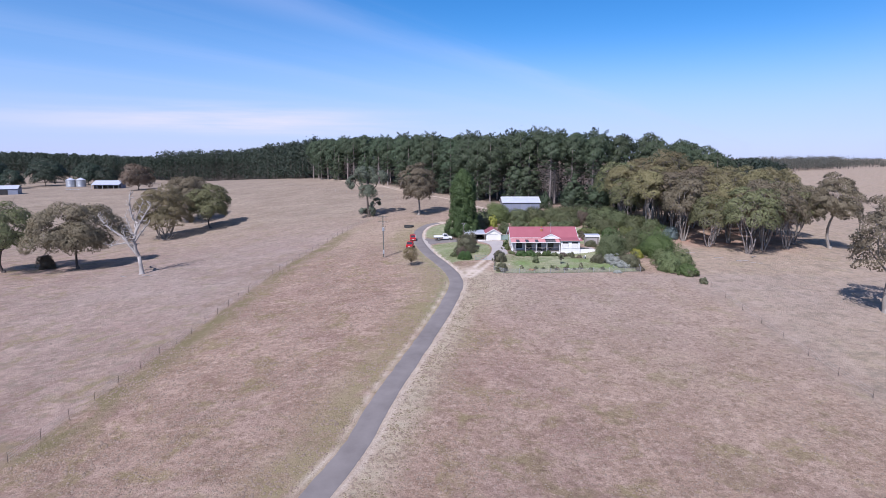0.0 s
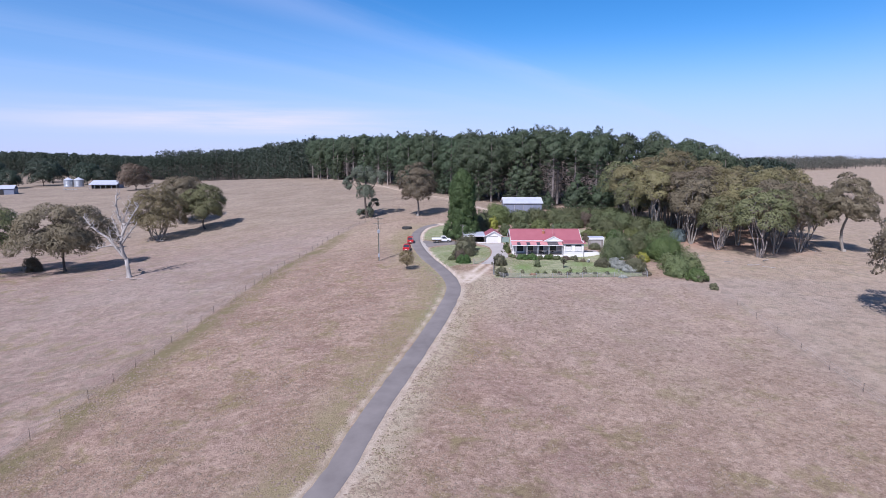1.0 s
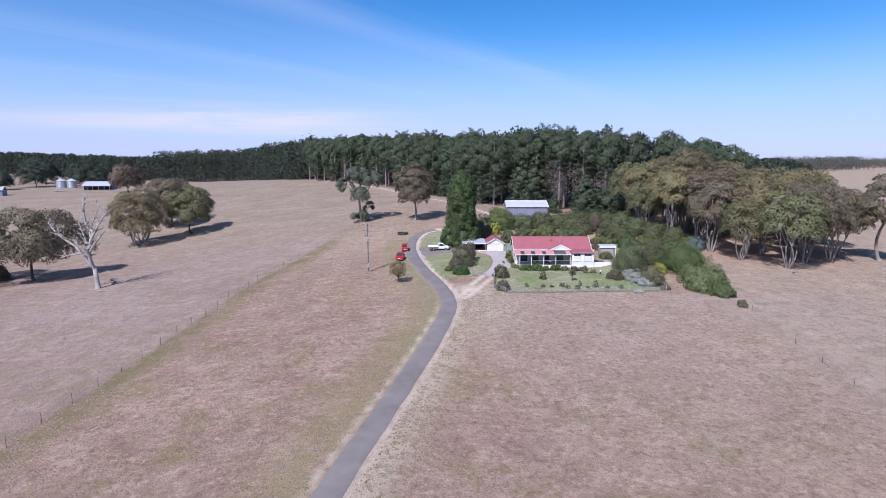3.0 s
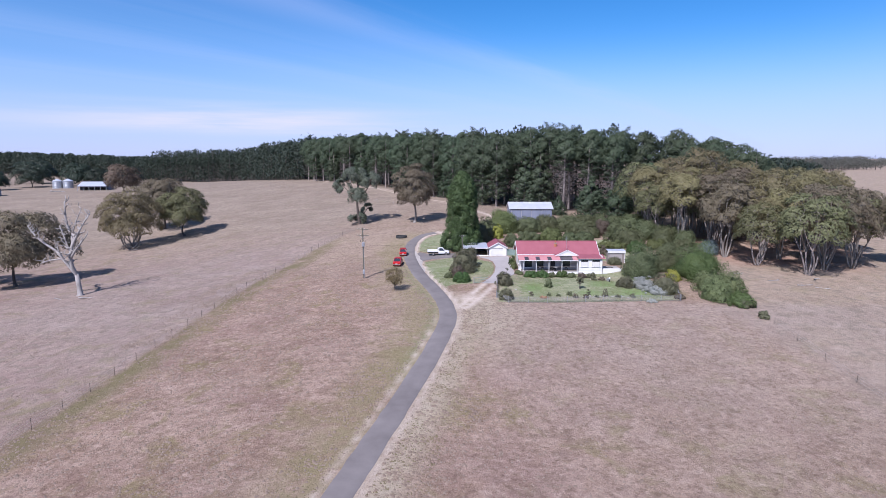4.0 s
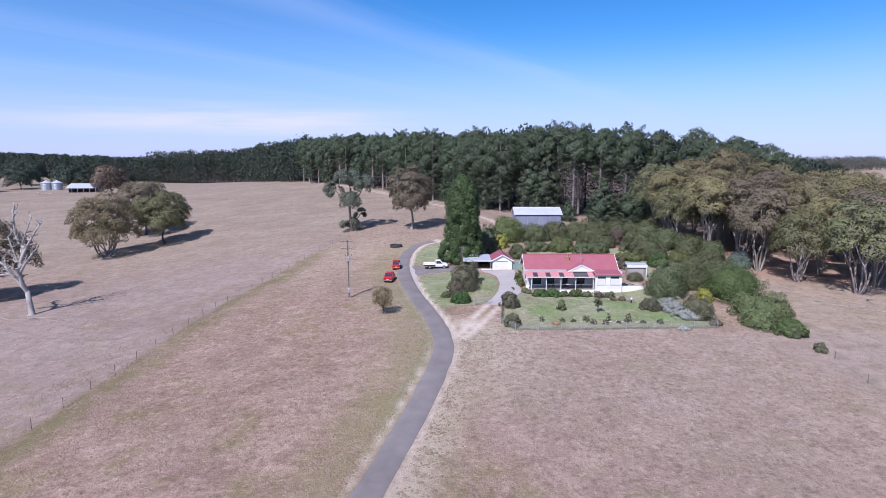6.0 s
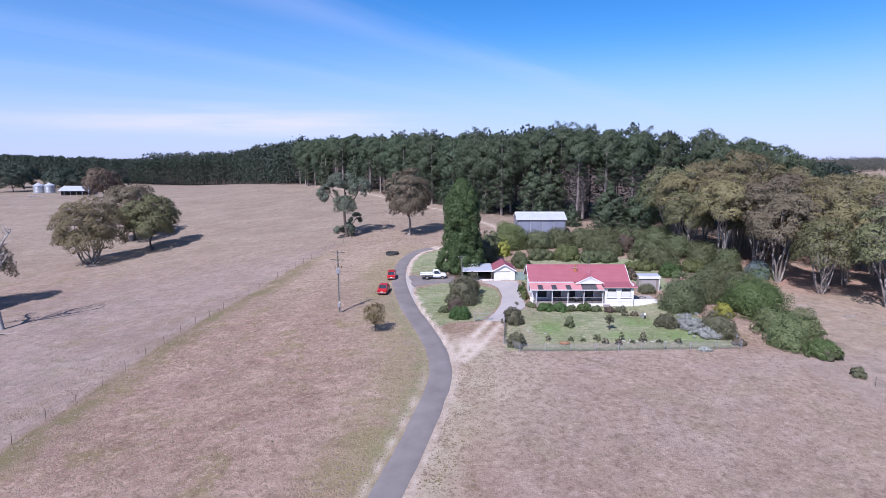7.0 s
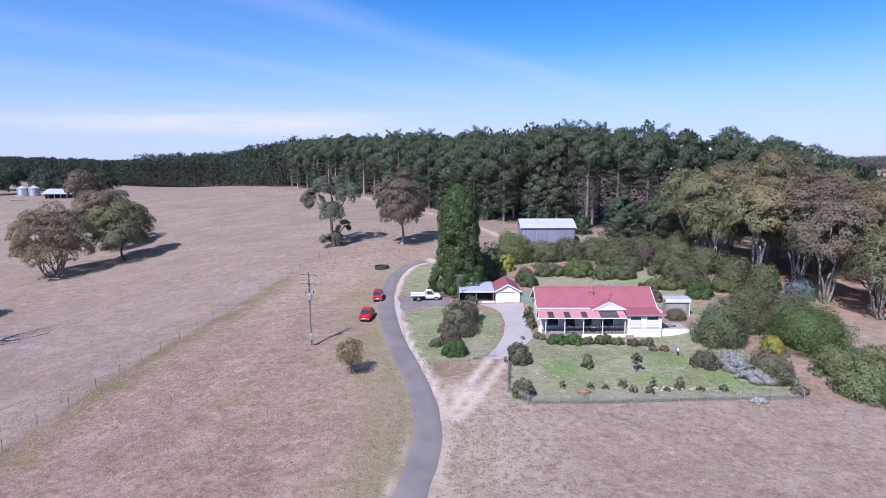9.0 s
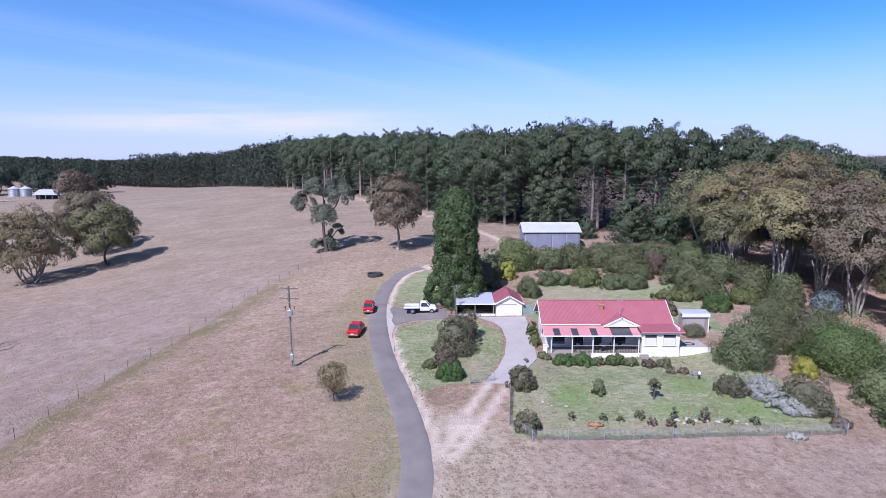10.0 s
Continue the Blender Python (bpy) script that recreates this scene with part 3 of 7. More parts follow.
    dull = blend(n, l, ranged(n, l, noise_node(n, l, squat, 0.11, 6, 0.7, 0.5), 0.35, 0.65), (0.210, 0.166, 0.129), (0.316, 0.258, 0.202))
    dull = blend(n, l, calc(n, l, "MULTIPLY", ranged(n, l, streak, 0.5, 0.66), 0.35), dull, (0.126, 0.097, 0.071))
    col = blend(n, l, calc(n, l, "MULTIPLY", attr("hill"), 0.8), col, dull)
    col = blend(n, l, calc(n, l, "MULTIPLY", attr("straw"), ranged(n, l, noise_node(n, l, v, 0.5, 6, 0.7, 0.3), 0.3, 0.56, 0.35, 0.95)), col, blend(n, l, tuft, (0.316, 0.262, 0.191), (0.521, 0.446, 0.344)))
    # dark tussocks gathered in loose drifts
    blob = ranged(n, l, noise_node(n, l, v, 1.15, 4, 0.7), 0.5, 0.62)
    tuss = calc(n, l, "MULTIPLY", blob, ranged(n, l, noise_node(n, l, lean, 0.16, 5, 0.65), 0.4, 0.58))
    col = blend(n, l, calc(n, l, "MULTIPLY", tuss, calc(n, l, "SUBTRACT", 0.45, calc(n, l, "MULTIPLY", attr("pale"), 0.3))), col, (0.144, 0.107, 0.070))
    tufty = noise_node(n, l, v, 1.5, 5, 0.74)
    col = blend(n, l, calc(n, l, "MULTIPLY", ranged(n, l, tufty, 0.53, 0.62), calc(n, l, "SUBTRACT", 0.55, calc(n, l, "MULTIPLY", attr("pale"), 0.3))), col, (0.140, 0.091, 0.067))
    col = blend(n, l, calc(n, l, "MULTIPLY", ranged(n, l, tufty, 0.45, 0.34), calc(n, l, "SUBTRACT", 0.46, calc(n, l, "MULTIPLY", attr("pale"), 0.28))), col, (0.512, 0.400, 0.326))
    # grey-green smudges on the grazed side
    smudge = ranged(n, l, noise_node(n, l, lean, 0.55, 5, 0.68, 0.4), 0.5, 0.62)
    col = blend(n, l, calc(n, l, "MULTIPLY", calc(n, l, "MULTIPLY", smudge, attr("pale")), 0.5), col, (0.185, 0.158, 0.118))
    # yellow-green grass on the verges
    ragged = calc(n, l, "MULTIPLY", attr("verge"), ranged(n, l, noise_node(n, l, v, 0.4, 6, 0.72, 0.3), 0.32, 0.56))
    green = blend(n, l, tuft, (0.175, 0.15, 0.078), (0.315, 0.268, 0.148))
    col = blend(n, l, calc(n, l, "MULTIPLY", ragged, 0.75), col, green)
    band = calc(n, l, "MULTIPLY", attr("olive"), ranged(n, l, noise_node(n, l, lean, 0.17, 5, 0.65, 0.3), 0.36, 0.54))
    col = blend(n, l, calc(n, l, "MULTIPLY", band, 0.85), col, blend(n, l, tuft, (0.105, 0.093, 0.045), (0.225, 0.194, 0.1)))
    rim = calc(n, l, "MULTIPLY", attr("rim"), ranged(n, l, noise_node(n, l, v, 0.8, 5, 0.7), 0.36, 0.56))
    col = blend(n, l, calc(n, l, "MULTIPLY", rim, 0.7), col, blend(n, l, tuft, (0.14, 0.155, 0.075), (0.26, 0.275, 0.15)))
    # bare reddish earth under the gums
    red = blend(n, l, mid, (0.285, 0.165, 0.122), (0.40, 0.262, 0.20))
    patchy = calc(n, l, "MULTIPLY", attr("red"), ranged(n, l, noise_node(n, l, v, 0.12, 5, 0.65), 0.3, 0.6))
    col = blend(n, l, patchy, col, red)
    # watered lawn
    turf = blend(n, l, ranged(n, l, noise_node(n, l, v, 0.28, 5, 0.65, 0.4), 0.35, 0.65), (0.285, 0.283, 0.178), (0.2, 0.238, 0.118))
    turf = blend(n, l, calc(n, l, "MULTIPLY", ranged(n, l, sward, 0.5, 0.64), 0.65), turf, (0.125, 0.15, 0.075))
    turf = blend(n, l, calc(n, l, "MULTIPLY", ranged(n, l, sward, 0.48, 0.35), 0.55), turf, (0.42, 0.395, 0.27))
    turf = blend(n, l, calc(n, l, "MULTIPLY", attr("lush"), 0.75), turf, (0.165, 0.255, 0.085))
    flecks = ranged(n, l, noise_node(n, l, squat, 2.6, 4, 0.7), 0.58, 0.66)
    turf = blend(n, l, calc(n, l, "MULTIPLY", flecks, 0.5), turf, (0.46, 0.43, 0.36))
    bare = calc(n, l, "MULTIPLY", attr("bed"), ranged(n, l, noise_node(n, l, v, 0.7, 5, 0.7), 0.34, 0.56))
    soil = blend(n, l, tuft, (0.27, 0.195, 0.15), (0.42, 0.325, 0.265))
    turf = blend(n, l, calc(n, l, "MULTIPLY", bare, 0.65), turf, soil)
    edge = calc(n, l, "ADD", attr("lawn"), calc(n, l, "MULTIPLY", calc(n, l, "SUBTRACT", mid, 0.5), 0.25))
    col = blend(n, l, ranged(n, l, edge, 0.3, 0.7), col, turf)
    # gravel and dust
    dust = blend(n, l, mid, (0.43, 0.35, 0.285), (0.62, 0.525, 0.44))
    worn = calc(n, l, "MULTIPLY", attr("dirt"), ranged(n, l, noise_node(n, l, v, 0.9, 5, 0.7), 0.2, 0.44))
    col = blend(n, l, worn, col, dust)
    # dark needle litter under the pines
    col = blend(n, l, calc(n, l, "MULTIPLY", attr("litter"), 0.9), col, blend(n, l, mid, (0.05, 0.036, 0.028), (0.105, 0.078, 0.06)))
    l.new(col, p.inputs["Base Color"])
    p.inputs["Roughness"].default_value = 0.95
    p.inputs["Specular IOR Level"].default_value = 0.1
    bp = n.new("ShaderNodeBump")
    bp.inputs["Strength"].default_value, bp.inputs["Distance"].default_value = 1.0, 0.3
    l.new(calc(n, l, "ADD", calc(n, l, "MULTIPLY", calc(n, l, "ADD", tuss, tufty), 0.15), calc(n, l, "ADD", calc(n, l, "MULTIPLY", tuft, 0.5), calc(n, l, "MULTIPLY", fine, 0.15))), bp.inputs["Height"])
    l.new(bp.outputs["Normal"], p.inputs["Normal"])
    return m


gm.materials.append(ground_material())
ground = tagged(new("ground", gm), "dry tawny pasture with green lawn patches", "ground", "", "structure")


def ribbon(name, line, width, lift, material, label, category):
    """A strip laid on the land along a line, with rounded uneven shoulders."""
    rng = random.Random(3)
    offs = (-0.5, -0.42, -0.2, 0.0, 0.2, 0.42, 0.5)
    verts, faces = [], []
    for i, (x, y) in enumerate(line):
        ax, ay = line[max(i - 1, 0)]
        bx, by = line[min(i + 1, len(line) - 1)]
        s = Vector((by - ay, ax - bx)).normalized()
        for k, o in enumerate(offs):
            w = width * (o + (rng.uniform(-0.03, 0.03) if abs(o) > 0.4 else 0))
            px, py = x + s.x * w, y + s.y * w
            drop = (0.09, 0.0)[abs(o) < 0.45]
            verts.append((px, py, land(px, py) + lift - drop + 0.03 * (0.25 - o * o)))
    n = len(offs)
    for i in range(len(line) - 1):
        for k in range(n - 1):
            faces.append((i * n + k, i * n + k + 1, (i + 1) * n + k + 1, (i + 1) * n + k))
    me = bpy.data.meshes.new(name)
    me.from_pydata(verts, [], faces)
    me.polygons.foreach_set("use_smooth", [True] * len(me.polygons))
    me.materials.append(material)
    return tagged(new(name, me), label, category, "", "structure")


def slab(name, poly, lift, material, label, category, cell=0.8):
    """A paved area on the land, cut to a polygon, with a turned-down edge."""
    bm = bmesh.new()
    f = bm.faces.new([bm.verts.new((x, y, 0)) for x, y in poly])
    xs, ys = [p[0] for p in poly], [p[1] for p in poly]
    for lo, hi, axis in ((min(xs), max(xs), 0), (min(ys), max(ys), 1)):
        k = lo + cell
        while k < hi:
            no = (1, 0, 0) if axis == 0 else (0, 1, 0)
            co = (k, 0, 0) if axis == 0 else (0, k, 0)
            bmesh.ops.bisect_plane(bm, geom=bm.verts[:] + bm.edges[:] + bm.faces[:], plane_co=co, plane_no=no)
            k += cell
    for v in bm.verts:
        v.co.z = land(v.co.x, v.co.y) + lift
    rim = [e for e in bm.edges if e.is_boundary]
    made = bmesh.ops.extrude_edge_only(bm, edges=rim)["geom"]
    for v in made:
        if isinstance(v, bmesh.types.BMVert):
            v.co.z -= 0.15
    bmesh.ops.recalc_face_normals(bm, faces=bm.faces[:])
    me = bpy.data.meshes.new(name)
    bm.to_mesh(me)
    bm.free()
    me.materials.append(material)
    return tagged(new(name, me), label, category, "", "structure")


ribbon("road", ROAD, 2.75, 0.07, M_ASPHALT, "narrow worn grey asphalt driveway road", "road")
slab("parking_bay", PARKING, 0.05, M_ASPHALT, "grey asphalt bay beside the road", "pavement")
edge_x = [(y, float(np.interp(y, [p[1] for p in ROAD], [p[0] for p in ROAD])) + 1.32) for y in (137, 139.5, 142, 144.5, 147, 149.5, 152, 154.5, 157, 159.5)]
slab("gravel_patch", [(x, y) for y, x in edge_x] + [(x + w, y) for (y, x), w in zip(reversed(edge_x), (0.1, 0.4, 0.6, 1.0, 0.7, 1.1, 0.6, 0.3, 0.45, 0.12))], 0.085, M_GRAVEL, "pale loose gravel at the road's edge", "pavement", 0.6)
slab("driveway", DRIVE, 0.06, M_CONCRETE, "pale concrete driveway up to the garage", "driveway")

# ---- building tools ----
def part(name, bm, material, parent, label="", smooth=False):
    """Links a bmesh (or a mesh) as one object under a thing or a part."""
    if isinstance(bm, bpy.types.Mesh):
        me = bm
    else:
        me = bpy.data.meshes.new(name)
        bm.to_mesh(me)
        bm.free()
    if smooth:
        me.polygons.foreach_set("use_smooth", [True] * len(me.polygons))
    if material and not me.materials:
        me.materials.append(material)
    ob = new(name, me)
    ob.parent = parent
    if label:
        tagged(ob, label)
    return ob


def thing(name, label, category, m=None, group="", kind=""):
    ob = new(name)
    ob.empty_display_size = 0.2
    if m is not None:
        ob.matrix_basis = m
    return tagged(ob, label, category, group, kind)


def box(x0, y0, z0, x1, y1, z1, bevel=0.0, bm=None):
    bm = bm or bmesh.new()
    made = bmesh.ops.create_cube(bm, size=1, matrix=Matrix.Translation(((x0 + x1) / 2, (y0 + y1) / 2, (z0 + z1) / 2)) @ Matrix.Diagonal((abs(x1 - x0), abs(y1 - y0), abs(z1 - z0), 1)))
    if bevel:
        es = list({e for v in made["verts"] for e in v.link_edges})
        bmesh.ops.bevel(bm, geom=es, offset=bevel, segments=1, affect="EDGES")
    return bm


def rod(a, b, r, sides=8, bm=None, r2=None):
    bm = bm or bmesh.new()
    a, b = Vector(a), Vector(b)
    turn = (b - a).to_track_quat("Z", "Y").to_matrix().to_4x4()
    bmesh.ops.create_cone(bm, cap_ends=True, segments=sides, radius1=r, radius2=r if r2 is None else r2, depth=(b - a).length, matrix=Matrix.Translation((a + b) / 2) @ turn)
    return bm


def plate(points, thick, bm=None):
    """A flat polygon given thickness along its normal, downwards from the points."""
    bm = bm or bmesh.new()
    vs = [bm.verts.new(p) for p in points]
    f = bm.faces.new(vs)
    f.normal_update()
    no = f.normal.copy()
    if no.z < 0 or (abs(no.z) < 1e-6 and no.y > 0):
        no = -no
    low = [bm.verts.new(v.co - no * thick) for v in vs]
    bm.faces.new(list(reversed(low)))
    for i in range(len(vs)):
        j = (i + 1) % len(vs)
        bm.faces.new((vs[i], low[i], low[j], vs[j]))
    bmesh.ops.recalc_face_normals(bm, faces=bm.faces[:])
    return bm


class Pile:
    """Vertices and faces gathered for one mesh."""

    def __init__(self):
        self.v, self.f, self.n = [], [], 0

    def tube(self, pts, radii, sides=6):
        rings = []
        for i, p in enumerate(pts):
            d = (Vector(pts[min(i + 1, len(pts) - 1)]) - Vector(pts[max(i - 1, 0)])).normalized()
            a = d.orthogonal().normalized()
            b = d.cross(a)
            rings.append(self.n)
            for k in range(sides):
                t = 2 * math.pi * k / sides
                self.v.append(tuple(Vector(p) + (a * math.cos(t) + b * math.sin(t)) * radii[i]))
            self.n += sides
        for i in range(len(rings) - 1):
            for k in range(sides):
                j = (k + 1) % sides
                self.f.append((rings[i] + k, rings[i] + j, rings[i + 1] + j, rings[i + 1] + k))
        self.f.append(tuple(rings[-1] + k for k in range(sides)))

    def mesh(self, name, material, smooth=True):
        me = bpy.data.meshes.new(name)
        me.from_pydata(self.v, [], self.f)
        me.polygons.foreach_set("use_smooth", [smooth] * len(me.polygons))
        me.materials.append(material)
        return me


def cap(centre, axis, radius, flat, count, rng, low=-0.15, thick=0.3):
    """Leaf places over a lumpy cushion that faces along axis, thickest at its skin, each with the way out of the cushion."""
    w = np.asarray(axis, float)
    w = w / (np.linalg.norm(w) + 1e-9)
    u = np.cross(w, (0.31, 0.87, 0.2))
    u /= np.linalg.norm(u)
    basis = np.stack([u, np.cross(w, u), w])
    z, a = rng.uniform(low, 1, count), rng.uniform(0, 2 * math.pi, count)
    s = np.sqrt(1 - z * z)
    d = np.stack([s * np.cos(a), s * np.sin(a), z], 1)
    k = rng.uniform(0, 6.28, 3)
    lump = 1 + 0.1 * np.sin(3 * a + 4 * z + k[0]) + 0.07 * np.sin(7 * a - 6 * z + k[1])
    r = radius * lump * (1 - thick * rng.random(count) ** 1.6)
    p = d * r[:, None] * (1, 1, flat)
    out = d / (1, 1, flat)
    out /= np.linalg.norm(out, axis=1)[:, None]
    return np.hstack([p @ basis + np.asarray(centre, float), out @ basis])


def core_skin(x, y, z, rx, ry, rz, sides=9, rings=6):
    """Triangles of a rough leaf-coloured egg, added inside a plant to block light through it, with its normals."""
    lat = np.linspace(-math.pi / 2, math.pi / 2, rings)
    lon = np.arange(sides) * 2 * math.pi / sides
    d = np.stack([np.outer(np.cos(lat), np.cos(lon)), np.outer(np.cos(lat), np.sin(lon)), np.outer(np.sin(lat), np.ones(sides))], -1)
    e = np.roll(d, -1, 1)
    tri = np.concatenate([np.stack([d[:-1], e[:-1], e[1:]], 2).reshape(-1, 3, 3), np.stack([d[:-1], e[1:], d[1:]], 2).reshape(-1, 3, 3)])
    return tri * (rx, ry, rz) * (1 + 0.1 * np.sin(tri[..., :1] * 7 + tri[..., 1:2] * 5)) + (x, y, z), tri


def leaf_mesh(name, rows, size, material, rng, droop=0.3, aspect=0.5, whole=0.4, rough=0.3, cores=()):
    """One small three-cornered leaf spray at each place, lying along the skin of its clump and shaded as part of clump and crown."""
    rows = np.asarray(rows, float)
    c, face = rows[:, :3], rows[:, 3:6]
    n = len(c)
    middle, extent = c.mean(0), np.abs(c - c.mean(0)).max(0) + 1e-6
    face = face + whole * (c - middle) / extent + (0, 0, 0.15) + rng.normal(size=(n, 3)) * rough
    face /= np.linalg.norm(face, axis=1)[:, None] + 1e-9
    a = rows[:, 6:9] + rng.normal(size=(n, 3)) * 0.35 if rows.shape[1] == 9 else rng.normal(size=(n, 3))
    a = a - 0.75 * (a * face).sum(1)[:, None] * face
    a[:, 2] -= droop
    a /= np.linalg.norm(a, axis=1)[:, None] + 1e-9
    b = np.cross(face + rng.normal(size=(n, 3)) * 0.25, a)
    b /= np.linalg.norm(b, axis=1)[:, None] + 1e-9
    s = size * rng.uniform(0.55, 1.4, n)[:, None]
    a, b = a * s * 0.5, b * s * aspect * 0.5
    v = np.stack([c - a + b, c - a - b, c + a + b * rng.uniform(-0.5, 0.5, (n, 1))], 1)
    turned = (np.cross(v[:, 1] - v[:, 0], v[:, 2] - v[:, 0]) * face).sum(1) < 0
    v[turned] = v[turned][:, ::-1]
    nn = np.repeat(face[:, None], 3, 1)
    if cores:
        made = [core_skin(*q) for q in cores]
        v = np.concatenate([v] + [m[0] for m in made])
        nn = np.concatenate([nn] + [m[1] / (np.linalg.norm(m[1], axis=-1, keepdims=True) + 1e-9) for m in made])
    n = len(v)
    me = bpy.data.meshes.new(name)
    me.vertices.add(3 * n)
    me.vertices.foreach_set("co", v.ravel())
    me.loops.add(3 * n)
    me.loops.foreach_set("vertex_index", np.arange(3 * n))
    me.polygons.add(n)
    me.polygons.foreach_set("loop_start", np.arange(n) * 3)
    me.update(calc_edges=True)
    me.polygons.foreach_set("use_smooth", np.ones(n, bool))
    me.normals_split_custom_set_from_vertices(nn.reshape(-1, 3).astype(np.float32))
    me.materials.append(material)
    return me


def bough(pile, a, b, ra, rb, rng, bend=0.12, steps=4, sides=6):
    a, b = Vector(a), Vector(b)
    length = (b - a).length
    pts, rad = [], []
    k = Vector(rng.normal(size=3)) * bend * length
    for i in range(steps + 1):
        t = i / steps
        pts.append(a.lerp(b, t) + k * math.sin(math.pi * t) + Vector((0, 0, -bend * 0.6 * length * math.sin(math.pi * t))))
        rad.append(ra + (rb - ra) * t)
    pile.tube(pts, rad, sides)
    return pts

# ---- trees ----
def gum_tree(name, seed, tall, wide, clear, bark, leaves, label, leaf=0.4, caps=30, per=560, stems=1, lean=0.0, depth=None, skirt=-0.35, lump=1.0, flat=0.62):
    """A eucalypt: limbs that fan up and out of a short trunk, and a domed crown of leafy cushions borne on their ends."""
    rng = np.random.default_rng(seed)
    depth = depth or wide
    root = thing(name, label, "tree")
    wood, rows = Pile(), []
    base_r = tall * 0.017 + 0.06
    fork_z = tall * clear
    forks = []
    for s in range(stems):
        ang = 2 * math.pi * s / stems + rng.uniform(0, 1)
        out = (0.0 if stems == 1 else 0.13 * wide) * rng.uniform(0.6, 1.2)
        top = Vector((lean * fork_z + out * math.cos(ang), out * math.sin(ang), fork_z * rng.uniform(0.85, 1.15)))
        foot = Vector((0.3 * math.cos(ang), 0.3 * math.sin(ang), -0.3)) if stems > 1 else Vector((0, 0, -0.3))
        bough(wood, foot, top, base_r * (1.0 if stems == 1 else 0.55), base_r * (0.62 if stems == 1 else 0.4), rng, 0.05, 5, 8)
        forks.append(top)
    if stems == 1:
        wood.tube([(0, 0, -0.3), (0, 0, 0.15), (0.02, 0, 0.6)], [base_r * 1.7, base_r * 1.35, base_r * 1.02], 8)
    low = fork_z * (0.9 if clear > 0.15 else 1.3)
    mid = Vector((lean * tall, 0, low + 0.36 * (tall - low)))
    up, down = tall - mid.z, mid.z - low * 0.8
    reach = 0.25 * (wide + depth)
    limbs = max(6, caps // 4)
    ph = rng.uniform(0, 6.28, 3)
    hubs = []
    for i in range(limbs):
        ang, e = 2.4 * i + rng.uniform(-0.3, 0.3), 0.1 + 0.8 * (i + 0.5) / limbs
        q = math.sqrt(max(0.02, 1 - e * e)) * rng.uniform(0.45, 0.62)
        hub = mid + Vector((0.5 * wide * q * math.cos(ang), 0.5 * depth * q * math.sin(ang), up * e * 0.5 - 0.1 * up))
        f = min(forks, key=lambda p: (p - hub).length)
        bough(wood, f, hub, base_r * 0.42, base_r * 0.2, rng, 0.06, 5, 6)
        hubs.append(hub)
    for i in range(caps):
        e = skirt + (0.97 - skirt) * (i + rng.random()) / caps
        ang = 2.399 * i + rng.uniform(-0.5, 0.5)
        k = rng.uniform(0.35, 0.7) if i % 4 == 3 else rng.uniform(0.66, 0.88)
        k *= 1 + 0.16 * math.sin(2 * ang + ph[0] + 1.5 * e) + 0.1 * math.sin(3 * ang + ph[1] - 2 * e)
        q = math.sqrt(max(0.0, 1 - min(abs(e), 1) ** 2)) * k
        d = Vector((q * math.cos(ang), q * math.sin(ang), e * min(k + 0.06, 0.88)))
        c = mid + Vector((0.5 * wide * d.x, 0.5 * depth * d.y, d.z * (up if d.z > 0 else down)))
        r = reach * lump * rng.uniform(0.24, 0.42)
        hub = min(hubs, key=lambda p: (p - c).length)
        arm = bough(wood, hub, c, base_r * 0.17, 0.04, rng, 0.08, 4, 5)
        for k in range(3):
            tip = c + Vector(rng.normal(size=3)) * r * 0.45
            bough(wood, arm[3], tip, 0.045, 0.02, rng, 0.1, 2, 3)
        axis = Vector((d.x * 0.75, d.y * 0.75, max(d.z, 0) + 0.62))
        rows.append(cap(c, axis, r, flat * rng.uniform(0.8, 1.15), int(per * (r / (0.33 * reach)) ** 2), rng, -0.15, 0.26))
    part("trunk", wood.mesh(name + "_trunk", bark), bark, root)
    part("crown", leaf_mesh(name + "_crown", np.concatenate(rows), leaf, leaves, rng, 0.3, 0.68, 0.55, 0.2), leaves, root)
    return root


